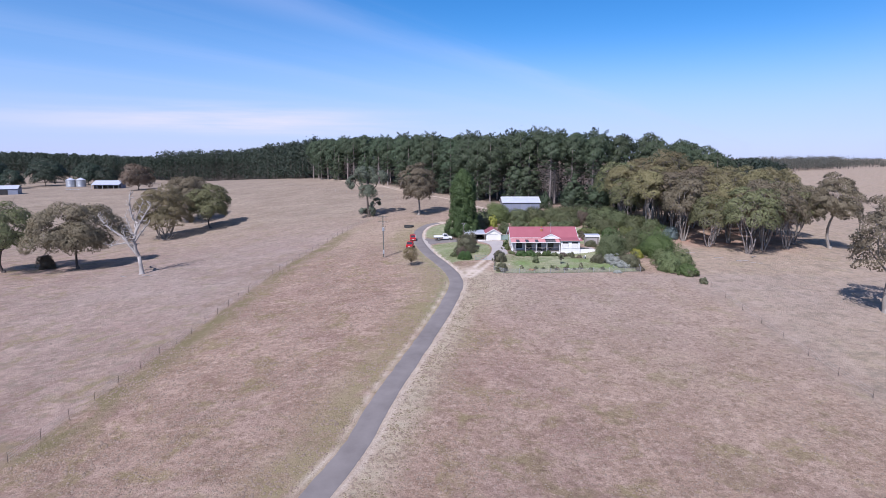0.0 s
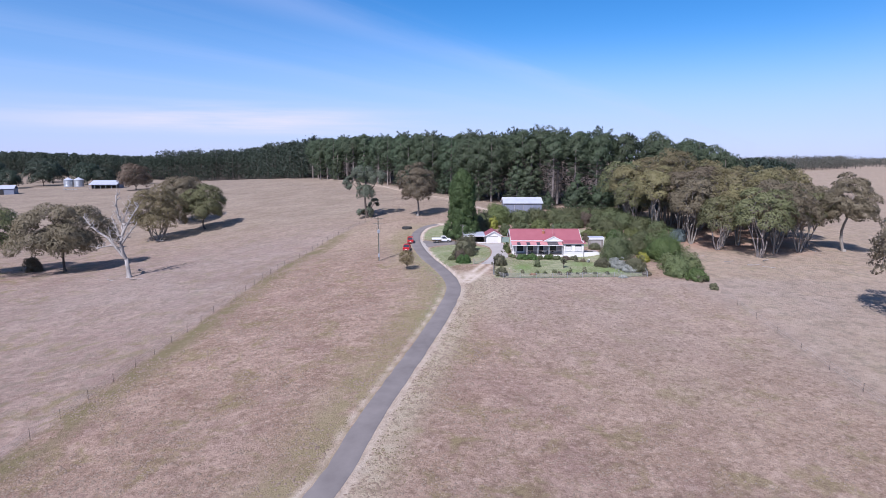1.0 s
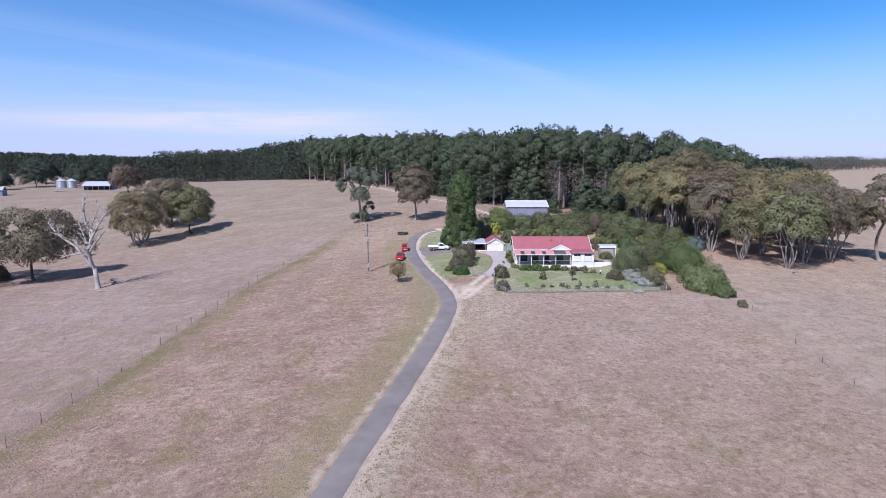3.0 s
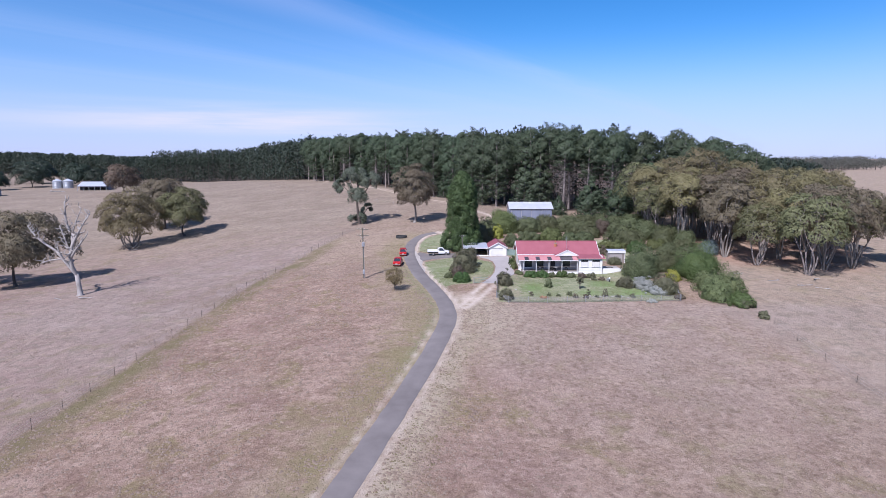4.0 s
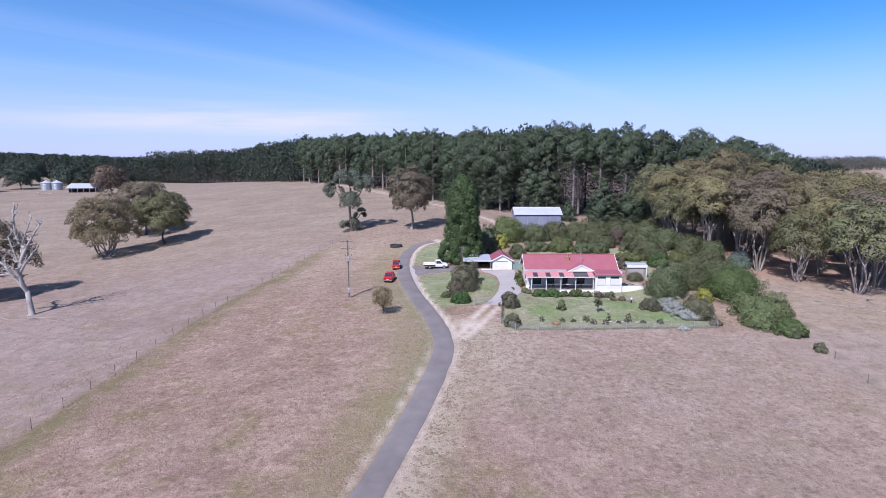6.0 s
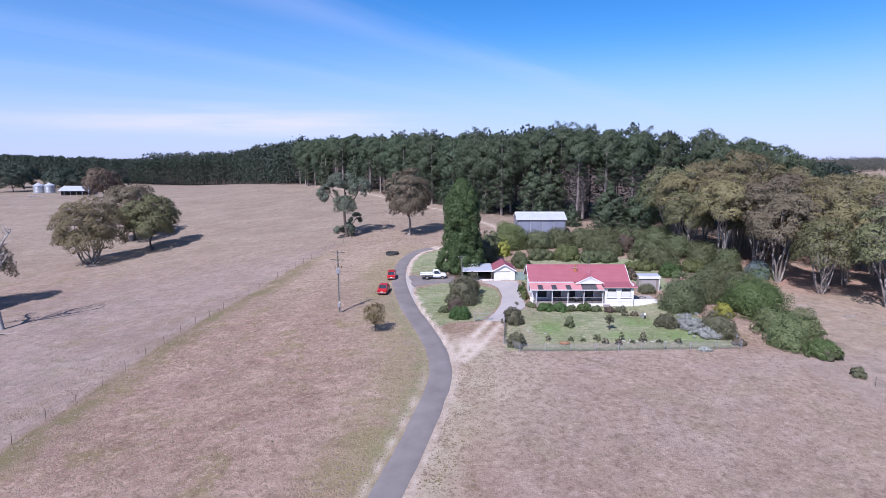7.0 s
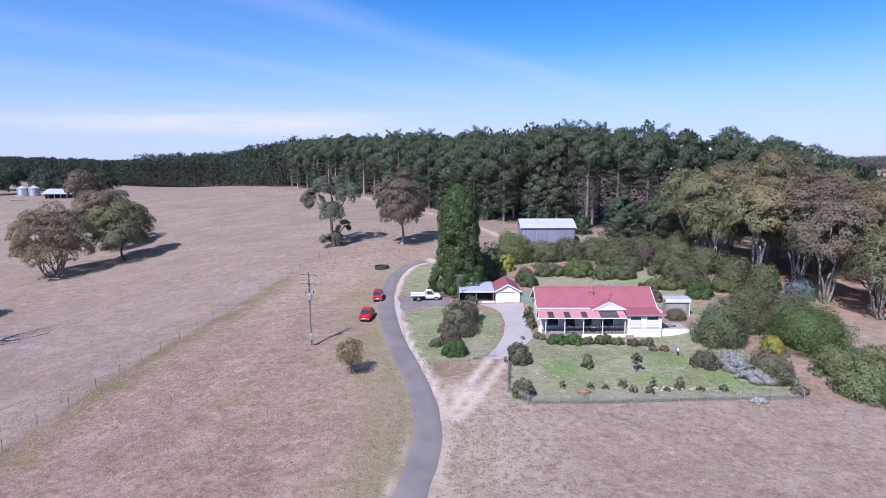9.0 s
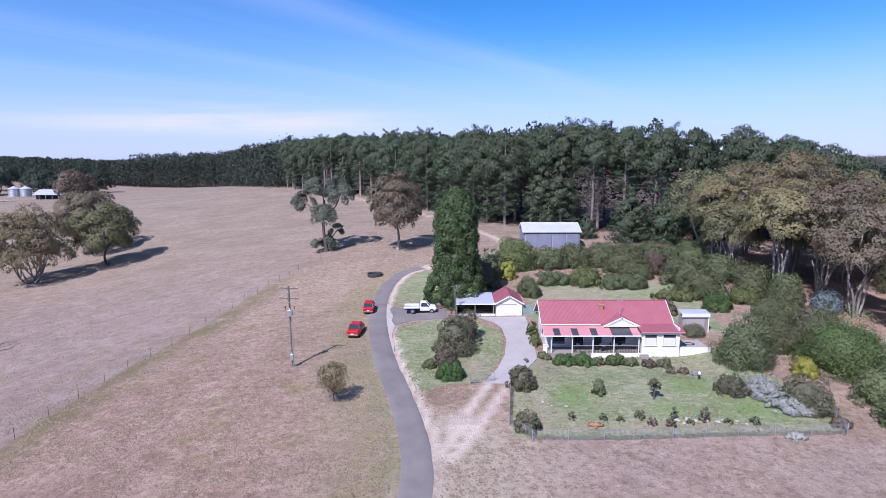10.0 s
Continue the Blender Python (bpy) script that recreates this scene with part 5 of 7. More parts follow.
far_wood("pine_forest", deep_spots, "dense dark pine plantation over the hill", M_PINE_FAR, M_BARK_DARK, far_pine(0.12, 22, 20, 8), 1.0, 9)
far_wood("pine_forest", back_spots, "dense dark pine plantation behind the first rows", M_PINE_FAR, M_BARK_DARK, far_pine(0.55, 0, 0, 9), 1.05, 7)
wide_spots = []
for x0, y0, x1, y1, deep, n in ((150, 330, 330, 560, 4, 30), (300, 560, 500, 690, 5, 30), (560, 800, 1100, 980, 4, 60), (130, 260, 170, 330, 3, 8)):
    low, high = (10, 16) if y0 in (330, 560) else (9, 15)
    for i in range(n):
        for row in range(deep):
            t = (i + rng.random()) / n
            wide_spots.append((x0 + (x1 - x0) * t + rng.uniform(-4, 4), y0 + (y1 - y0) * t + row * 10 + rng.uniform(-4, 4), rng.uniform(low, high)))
far_wood("distant_woodland", wide_spots, "distant belt of gum woodland, its green greyed for haze", M_WOODLAND, M_BARK_DARK, far_gum, 1.0, aspect=0.55, droop=0.3)

# ---- the house ----
def roof_sheet(points, material, parent, label="", thick=0.06):
    return part("roof_sheet", plate(points, thick), material, parent, label)


def window(parent, x0, x1, z0, z1, y, panes=2, axis="y", blind=0.0):
    """A framed window on a wall, with sill and panes. On axis x the wall runs along y at x = y."""
    def bx(a0, d0, b0, a1, d1, b1, bev=0.0):
        if axis == "y":
            return box(a0, y + d0, b0, a1, y + d1, b1, bev)
        return box(y + d0, a0, b0, y + d1, a1, b1, bev)
    fr = part("window", bx(x0, -0.005, z0, x1, 0.005, z1), M_DARK, parent)
    t = 0.07
    bm = bx(x0 - t, -0.05, z0 - t, x0, 0.02, z1 + t)
    for q in ((x1, z0 - t, x1 + t, z1 + t), (x0, z1, x1, z1 + t), (x0, z0 - t, x1, z0)):
        if axis == "y":
            box(q[0], y - 0.05, q[1], q[2], y + 0.02, q[3], 0, bm)
        else:
            box(y - 0.05, q[0], q[1], y + 0.02, q[2], q[3], 0, bm)
    part("frame", bm, M_WHITE, fr)
    part("sill", bx(x0 - 0.12, -0.11, z0 - t - 0.05, x1 + 0.12, 0.0, z0 - t), M_WHITE, fr)
    w = (x1 - x0) / panes
    for i in range(panes):
        part("pane", bx(x0 + i * w + 0.025, -0.03, z0 + 0.02, x0 + (i + 1) * w - 0.025, -0.018, z1 - 0.02), M_GLASS, fr)
    if blind:
        part("blind", bx(x0 + 0.03, -0.036, z0 + 0.02 , x1 - 0.03, -0.032, z0 + (z1 - z0) * blind), M_CREAM, fr)
    return fr


def build_house():
    root = thing("house", "white weatherboard farmhouse with a faded red iron roof and front verandah", "house", pose(0, 0, 0))
    XL, XR, YB, YF, YW = 15.9, 31.75, 143.0, 135.1, 137.3
    FLOOR, EAVE, RIDGE, YR = -0.30, 2.80, 5.0, 140.15
    base = min(land(x, y) for x in (15, 24, 32) for y in (134, 139, 144)) - 0.4
    # outer walls
    part("wall", box(XL, YW, base, XL + 0.18, YB, EAVE), M_CREAM, root, "white weatherboard end wall")
    part("wall", box(XR - 0.18, YF, base, XR, YB, EAVE), M_CREAM, root)
    part("wall", box(XL + 0.18, YB - 0.18, base, XR - 0.18, YB, EAVE), M_CREAM, root)
    part("wall", box(27.2, YF, base, XR - 0.18, YF + 0.18, 2.4), M_CREAM, root, "white front room wall")
    part("wall", box(27.2, YF + 0.18, base, 27.38, YW + 0.18, 2.5), M_CREAM, root)
    part("wall", box(XL + 0.18, YW, base, 27.2, YW + 0.18, 2.6), M_SHADEWALL, root, "verandah wall in a grey that holds the verandah's shade")
    part("wall", box(27.38, YW, base, XR - 0.18, YW + 0.18, 2.6), M_SHADEWALL, root)
    for x in (XL, XR - 0.18):
        part("gable_wall", gable(x, x + 0.18), M_CREAM, root)
    # weatherboards on the front room and the two ends
    for i in range(18):
        z = -1.1 + i * 0.19
        part("weatherboard", plate([(27.2, YF - 0.004, z + 0.18), (XR, YF - 0.004, z + 0.18), (XR, YF - 0.028, z), (27.2, YF - 0.028, z)], 0.012), M_WHITE, root)
    for i in range(17):
        z = -0.45 + i * 0.19
        part("weatherboard", box(XL - 0.022, YW, z, XL - 0.003, YB, z + 0.17), M_WHITE, root)
    # main roof: two slopes with a thick edge
    L, R = 15.25, 31.65
    roof = part("roof", plate([(L, 136.95, EAVE), (R, 136.95, EAVE), (R, YR, RIDGE), (L, YR, RIDGE)], 0.08), M_ROOF, root, "faded red corrugated iron roof")
    part("back_slope", plate([(R, 143.35, EAVE), (L, 143.35, EAVE), (L, YR, RIDGE), (R, YR, RIDGE)], 0.08), M_ROOF, roof)
    part("ridge_cap", rod((L, YR, RIDGE + 0.0), (R, YR, RIDGE + 0.0), 0.09, 8), M_ROOF, roof)
    for x in (L - 0.03, R + 0.03):
        for y0 in (136.9, 143.4):
            bm = plate([(x - 0.03, y0, EAVE + 0.03), (x + 0.03, y0, EAVE + 0.03), (x + 0.03, YR, RIDGE + 0.05), (x - 0.03, YR, RIDGE + 0.05)], 0.22)
            part("bargeboard", bm, M_WHITE, roof, "white painted bargeboard")
    part("gutter", box(L, 136.83, EAVE - 0.12, 22.6, 136.95, EAVE - 0.01), M_WHITE, roof)
    part("gutter", box(L, 143.35, EAVE - 0.12, R, 143.47, EAVE - 0.01), M_WHITE, roof)
    # verandah roof in bays: red sheet with dark skylight strips
    y0, z0, y1, z1 = 136.93, 2.62, 134.85, 1.98
    ver = part("verandah_roof", box(15.35, y1 + 0.02, z1 - 0.16, 26.95, y1 + 0.08, z1 - 0.05), M_WHITE, root, "verandah roof with smoked skylight strips")
    cuts = [(15.3, 16.55, 0), (16.55, 17.35, 1), (17.35, 18.75, 0), (18.75, 19.55, 1), (19.55, 21.05, 0), (21.05, 21.85, 1), (21.85, 23.55, 0), (23.55, 26.0, 1), (26.0, 26.95, 0)]
    for a, b, k in cuts:
        top = 0.7 if k and b - a < 1 else 1.0
        ym, zm = y1 + (y0 - y1) * top, z1 + (z0 - z1) * top
        part("roof_sheet", plate([(a, y1, z1 - 0.01 * k), (b, y1, z1 - 0.01 * k), (b, ym, zm - 0.01 * k), (a, ym, zm - 0.01 * k)], 0.03), (M_ROOF_PALE, M_ROOF_DARK)[k], ver)
        if top < 1:
            part("roof_sheet", plate([(a, ym, zm), (b, ym, zm), (b, y0, z0), (a, y0, z0)], 0.03), M_ROOF_PALE, ver)
    part("gutter", box(15.3, y1 - 0.12, z1 - 0.13, 26.95, y1 - 0.002, z1 - 0.02), M_WHITE, ver)
    low = part("front_room_roof", plate([(26.97, 134.8, 2.42), (32.25, 134.8, 2.42), (32.25, 136.93, 2.79), (26.97, 136.93, 2.79)], 0.06), M_ROOF, root, "low red iron roof over the front room")
    part("fascia", box(27.0, 134.82, 2.22, 32.2, 134.9, 2.37), M_WHITE, low)
    part("gutter", box(26.97, 134.68, 2.28, 32.25, 134.797, 2.39), M_ROOF_PALE, low)
    # little gable over the verandah
    gy, ax, az, gz, hw = 136.45, 25.05, 3.78, 2.72, 2.2
    gab = part("gable", plate([(ax - hw + 0.1, gy - 0.06, gz), (ax + hw - 0.1, gy - 0.06, gz), (ax, gy - 0.06, az - 0.06)], 0.05), M_WHITE, root, "small white pedimented gable")
    back = YR - (RIDGE - az) / ((RIDGE - EAVE) / (YR - 136.95))
    side = YR - (RIDGE - gz) / ((RIDGE - EAVE) / (YR - 136.95))
    for s in (-1, 1):
        part("gable_slope", plate([(ax, gy - 0.1, az + 0.03), (ax + s * (hw + 0.12), gy - 0.1, gz - 0.03), (ax + s * (hw + 0.12), side + 0.35, gz - 0.03), (ax, back + 0.3, az + 0.03)], 0.05), M_ROOF, gab)
        part("bargeboard", plate([(ax, gy - 0.16, az + 0.04), (ax + s * (hw + 0.16), gy - 0.16, gz - 0.04), (ax + s * (hw + 0.16), gy - 0.1, gz - 0.04), (ax, gy - 0.1, az + 0.04)], 0.2), M_WHITE, gab)
    part("tie_board", box(ax - hw, gy - 0.12, gz - 0.14, ax + hw, gy - 0.05, gz + 0.02), M_WHITE, gab)
    # verandah floor, posts, rail
    deck = part("verandah_floor", box(XL, YF - 0.05, FLOOR - 0.14, 27.195, YW - 0.003, FLOOR), M_TIMBER, root, "weathered verandah deck")
    part("deck_skirt", box(21.1, YF - 0.08, base, 27.195, YF - 0.054, FLOOR - 0.02), M_WHITE, deck)
    part("deck_skirt", box(XL, YF - 0.08, base, 21.1, YF - 0.054, FLOOR - 0.06), M_TIMBER, deck)
    px = (16.25, 18.8, 21.3, 23.85, 26.85)
    for x in px:
        post = part("post", box(x - 0.06, YF - 0.02, FLOOR, x + 0.06, YF + 0.1, 1.83, 0.008), M_WHITE, root)
        part("collar", box(x - 0.09, YF - 0.05, 1.66, x + 0.09, YF + 0.13, 1.72), M_WHITE, post)
    for a, b in zip(px, px[1:]):
        if a > 18:
            part("rail", box(a + 0.06, YF, FLOOR + 0.88, b - 0.06, YF + 0.06, FLOOR + 0.94), M_TIMBER, root)
            n = 16
            for i in range(n):
                x = a + (b - a) * (i + 0.5) / n
                part("baluster", box(x - 0.016, YF + 0.015, FLOOR + 0.001, x + 0.016, YF + 0.045, FLOOR + 0.88), M_DARK, root)
    for i in range(3):
        part("step", box(26.95, YF - 0.32 - 0.28 * i, base, 28.0, YF - 0.054 - 0.28 * i, FLOOR - 0.17 * (i + 1)), M_TIMBER, root)
    # windows and doors
    window(root, 27.55, 28.95, 0.7, 2.0, YF - 0.03, 2, blind=0.7)
    window(root, 29.75, 31.25, 0.7, 2.0, YF - 0.03, 2, blind=0.7)
    window(root, 16.8, 18.3, 0.15, 1.55, YW - 0.01, 2)
    window(root, 19.2, 20.6, 0.15, 1.55, YW - 0.01, 2)
    window(root, 24.2, 25.9, 0.15, 1.55, YW - 0.01, 2)
    window(root, 139.0, 140.1, 0.6, 1.9, XL - 0.03, 1, "x")
    door = part("door", box(22.0, YW - 0.05, FLOOR + 0.01, 22.9, YW - 0.002, 1.75), M_DARK, root, "dark front door")
    part("handle", rod((22.8, YW - 0.1, 0.7), (22.8, YW - 0.05, 0.7), 0.03), M_CHROME, door)
    # brick chimney and its cap, aerial
    ch = part("chimney", box(22.9, 138.75, 3.5, 23.38, 139.2, 4.7, 0.02), M_BRICK, root, "small orange brick chimney")
    part("cap", box(22.85, 138.7, 4.7, 23.43, 139.25, 4.78), M_CONCRETE, ch)
    part("flue", rod((23.14, 138.97, 4.78), (23.14, 138.97, 5.3), 0.11, 10), M_BRICK, ch)
    mast = part("aerial", rod((25.1, 137.6, 3.2), (25.1, 137.6, 6.3), 0.025, 6), M_STEEL, root, "thin roof aerial")
    for i, z in enumerate((5.6, 5.9, 6.2)):
        part("element", rod((24.75 + 0.05 * i, 137.6, z), (25.45 - 0.05 * i, 137.6, z), 0.012, 5), M_STEEL, mast)
    return root


def gable(x0, x1):
    bm = bmesh.new()
    for x in (x0, x1):
        [bm.verts.new((x, y, z)) for y, z in ((137.3, 2.801), (143.0, 2.801), (140.15, 4.76))]
    bm.verts.ensure_lookup_table()
    v = bm.verts
    bm.faces.new((v[0], v[1], v[2]))
    bm.faces.new((v[5], v[4], v[3]))
    for a, b in ((0, 1), (1, 2), (2, 0)):
        bm.faces.new((v[a], v[a + 3], v[b + 3], v[b]))
    bmesh.ops.recalc_face_normals(bm, faces=bm.faces[:])
    return bm


build_house()


def build_garage():
    root = thing("garage", "white single garage with a red iron gable roof", "garage", pose(0, 0, 0))
    x0, x1, y0, y1, b, e, a = 10.8, 14.6, 150.0, 156.0, -0.3, 2.15, 3.3
    xm = (x0 + x1) / 2
    part("wall", box(x0, y0, b, 11.5, y0 + 0.15, e), M_WHITE, root)
    part("wall", box(13.78, y0, b, x1, y0 + 0.15, e), M_WHITE, root)
    part("wall", box(11.5, y0, 1.92, 13.78, y0 + 0.15, e), M_WHITE, root)
    part("wall", box(x0, y0 + 0.15, b, x0 + 0.15, y1, e), M_WHITE, root)
    part("wall", box(x1 - 0.15, y0 + 0.15, b, x1, y1, e), M_WHITE, root)
    part("wall", box(x0 + 0.15, y1 - 0.15, b, x1 - 0.15, y1, e), M_WHITE, root)
    for y in (y0 + 0.001, y1 - 0.15):
        bm = bmesh.new()
        for yy in (y, y + 0.14):
            for p in ((x0, e), (x1, e), (xm, a - 0.1)):
                bm.verts.new((p[0], yy, p[1] + 0.002))
        bm.verts.ensure_lookup_table()
        v = bm.verts
        bm.faces.new((v[0], v[1], v[2]))
        bm.faces.new((v[5], v[4], v[3]))
        for i, j in ((0, 1), (1, 2), (2, 0)):
            bm.faces.new((v[i], v[i + 3], v[j + 3], v[j]))
        bmesh.ops.recalc_face_normals(bm, faces=bm.faces[:])
        part("gable_wall", bm, M_WHITE, root)
    door = part("roller_door", box(11.5, y0 + 0.06, -0.02, 13.78, y0 + 0.1, 1.92), M_WHITE, root, "white ribbed roller door")
    # black strip drawn as the shadow the lintel drops on the door
    part("seal", box(11.5, y0 + 0.02, 1.85, 13.78, y0 + 0.058, 1.915), M_DARK, door, "dark strip as the lintel's shadow above the door")
    for i in range(15):
        part("slat", box(11.52, y0 + 0.045, 0.0 + i * 0.12, 13.76, y0 + 0.06, 0.09 + i * 0.12), M_WHITE, door)
    for s in (-1, 1):
        part("roof", plate([(xm, y0 - 0.25, a), (xm + s * 2.15, y0 - 0.25, e - 0.06), (xm + s * 2.15, y1 + 0.2, e - 0.06), (xm, y1 + 0.2, a)], 0.05), M_ROOF, root)
        part("bargeboard", plate([(xm, y0 - 0.31, a + 0.02), (xm + s * 2.18, y0 - 0.31, e - 0.05), (xm + s * 2.18, y0 - 0.252, e - 0.05), (xm, y0 - 0.252, a + 0.02)], 0.17), M_WHITE, root)
        part("gutter", box(xm + s * 2.15 - 0.06, y0 - 0.2, e - 0.2, xm + s * 2.15 + 0.06, y1 + 0.2, e - 0.12), M_WHITE, root)
    part("ridge_cap", rod((xm, y0 - 0.25, a), (xm, y1 + 0.2, a), 0.07, 8), M_ROOF, root)
    port = thing("carport", "open carport with a galvanised skillion roof beside the garage", "carport", pose(0, 0, 0))
    part("roof", plate([(4.85, 150.3, 2.0), (10.55, 150.3, 2.0), (10.55, 156.0, 2.35), (4.85, 156.0, 2.35)], 0.05), M_ZINC, port, "galvanised iron roof")
    part("fascia", box(4.85, 150.2, 1.82, 10.55, 150.28, 1.98), M_WHITE, port)
    for x in (5.0, 7.7, 10.4):
        for y, z in ((150.45, 1.94), (155.8, 2.27)):
            part("post", box(x - 0.05, y - 0.05, land(x, y) - 0.2, x + 0.05, y + 0.05, z), M_TIMBER, port)
    # near-black walls carry the shade under the roof in their colour
    part("back_wall", box(4.9, 155.88, land(6, 156) - 0.3, 10.5, 155.95, 2.25), M_DARK, port, "back wall coloured near black for the carport's shade")
    part("side_wall", box(4.86, 150.6, land(5, 153) - 0.3, 4.93, 155.8, 1.95), M_DARK, port)
    part("floor", box(4.9, 150.3, -0.4, 10.55, 155.85, land(7.7, 153) + 0.03), M_CONCRETE, port)
    part("front_wall", box(8.6, 150.25, -0.4, 10.7, 150.4, land(9.6, 150.3) + 0.22), M_WHITE, port, "low white kerb wall")


build_garage()


def build_shed():
    """Machinery shed behind the garden: blue-grey walls in bays, pale iron roof."""
    g = 2.6
    root = thing("machinery_shed", "blue-grey steel shed with a pale gable roof and sliding doors", "shed", pose(0, 0, 0))
    x0, x1, y0, y1, e, r = 20.9, 33.4, 197.0, 205.0, 6.55, 8.2
    ym = 201.0
    for q in ((x0, y0, x0 + 0.1, y1), (x1 - 0.1, y0, x1, y1), (x0 + 0.1, y1 - 0.1, x1 - 0.1, y1), (x0 + 0.1, y0, x1 - 0.1, y0 + 0.1)):
        part("wall", box(q[0], q[1], g - 0.8, q[2], q[3], e), M_BLUEWALL, root)
    for x in (x0, x1 - 0.1):
        bm = bmesh.new()
        for xx in (x, x + 0.1):
            for y, z in ((y0, e), (y1, e), (ym, r - 0.08)):
                bm.verts.new((xx, y, z + 0.002))
        bm.verts.ensure_lookup_table()
        v = bm.verts
        bm.faces.new((v[0], v[1], v[2]))
        bm.faces.new((v[5], v[4], v[3]))
        for i, j in ((0, 1), (1, 2), (2, 0)):
            bm.faces.new((v[i], v[i + 3], v[j + 3], v[j]))
        bmesh.ops.recalc_face_normals(bm, faces=bm.faces[:])
        part("gable_wall", bm, M_BLUEWALL, root)
    for i in range(4):
        a = x0 + 0.35 + i * 3.05
        d = part("sliding_door", box(a, y0 - 0.09 - 0.03 * (i % 2), g - 0.2, a + 2.75, y0 - 0.03, e - 0.45), M_BLUEWALL, root, "blue-grey sliding door")
        part("frame", box(a - 0.06, y0 - 0.14, g - 0.2, a, y0 - 0.02, e - 0.4), M_SHADEWALL, d)
    part("door_track", box(x0, y0 - 0.16, e - 0.42, x1, y0 - 0.01, e - 0.28), M_DARK, root)
    for s, ye in ((-1, y0 - 0.3), (1, y1 + 0.3)):
        part("roof", plate([(x0 - 0.35, ye, e - 0.05), (x1 + 0.35, ye, e - 0.05), (x1 + 0.35, ym, r), (x0 - 0.35, ym, r)], 0.06), M_ZINC, root, "pale galvanised iron roof")
    part("ridge_cap", rod((x0 - 0.35, ym, r), (x1 + 0.35, ym, r), 0.1, 8), M_ZINC, root)
    for s in (0, 1):
        x = (x0 - 0.38, x1 + 0.36)[s]
        for ye in (y0 - 0.3, y1 + 0.3):
            part("bargeboard", plate([(x, ye, e), (x + 0.04, ye, e), (x + 0.04, ym, r + 0.05), (x, ym, r + 0.05)], 0.2), M_WHITE, root)


build_shed()


def build_outhouse():
    """Small garden shed beside the house, with a flat pale roof."""
    root = thing("garden_shed", "small weathered fibro shed with a flat pale roof", "shed", pose(0, 0, 0))
    x0, x1, y0, y1 = 34.9, 38.3, 142.2, 143.5
    g = land(36.5, 143)
    part("wall", box(x0, y0, g - 0.3, x1, y1, 2.2), M_TIMBER, root)
    part("fascia", box(x0 - 0.15, y0 - 0.2, 2.2, x1 + 0.15, y0 - 0.12, 2.65), M_WHITE, root)
    part("roof", plate([(x0 - 0.15, y0 - 0.12, 2.7), (x1 + 0.15, y0 - 0.12, 2.7), (x1 + 0.15, y1 + 0.15, 2.85), (x0 - 0.15, y1 + 0.15, 2.85)], 0.06), M_ZINC, root)
    part("door", box(x0 + 0.4, y0 - 0.05, g, x1 - 0.5, y0 - 0.003, 1.95), M_CONCRETE, root)
    part("post", box(x1 - 0.02, y0 - 0.14, g - 0.2, x1 + 0.08, y0 - 0.04, 2.2), M_WHITE, root)
    paved = thing("garden_terrace", "raised concrete terrace with a white edge wall beside the house", "terrace", pose(0, 0, 0))
    part("paving", box(32.0, 135.6, land(34, 137) - 0.4, 35.6, 138.8, 0.1), M_CONCRETE, paved)
    part("edge_wall", box(31.95, 135.4, land(34, 135) - 0.4, 35.75, 135.58, 0.22, 0.02), M_WHITE, paved)
    mat = thing("fire_ring", "dark round iron ring lying on the terrace", "fire ring", pose(33.8, 137.2, 0.102))
    bm = bmesh.new()
    w = Pile()
    n = 20
    w.tube([(0.62 * math.cos(6.2832 * i / n), 0.45 * math.sin(6.2832 * i / n), 0.04) for i in range(n + 1)], [0.06] * (n + 1), 6)
    bm.free()
    part("ring", w.mesh("ring", M_TYRE), M_TYRE, mat)


build_outhouse()

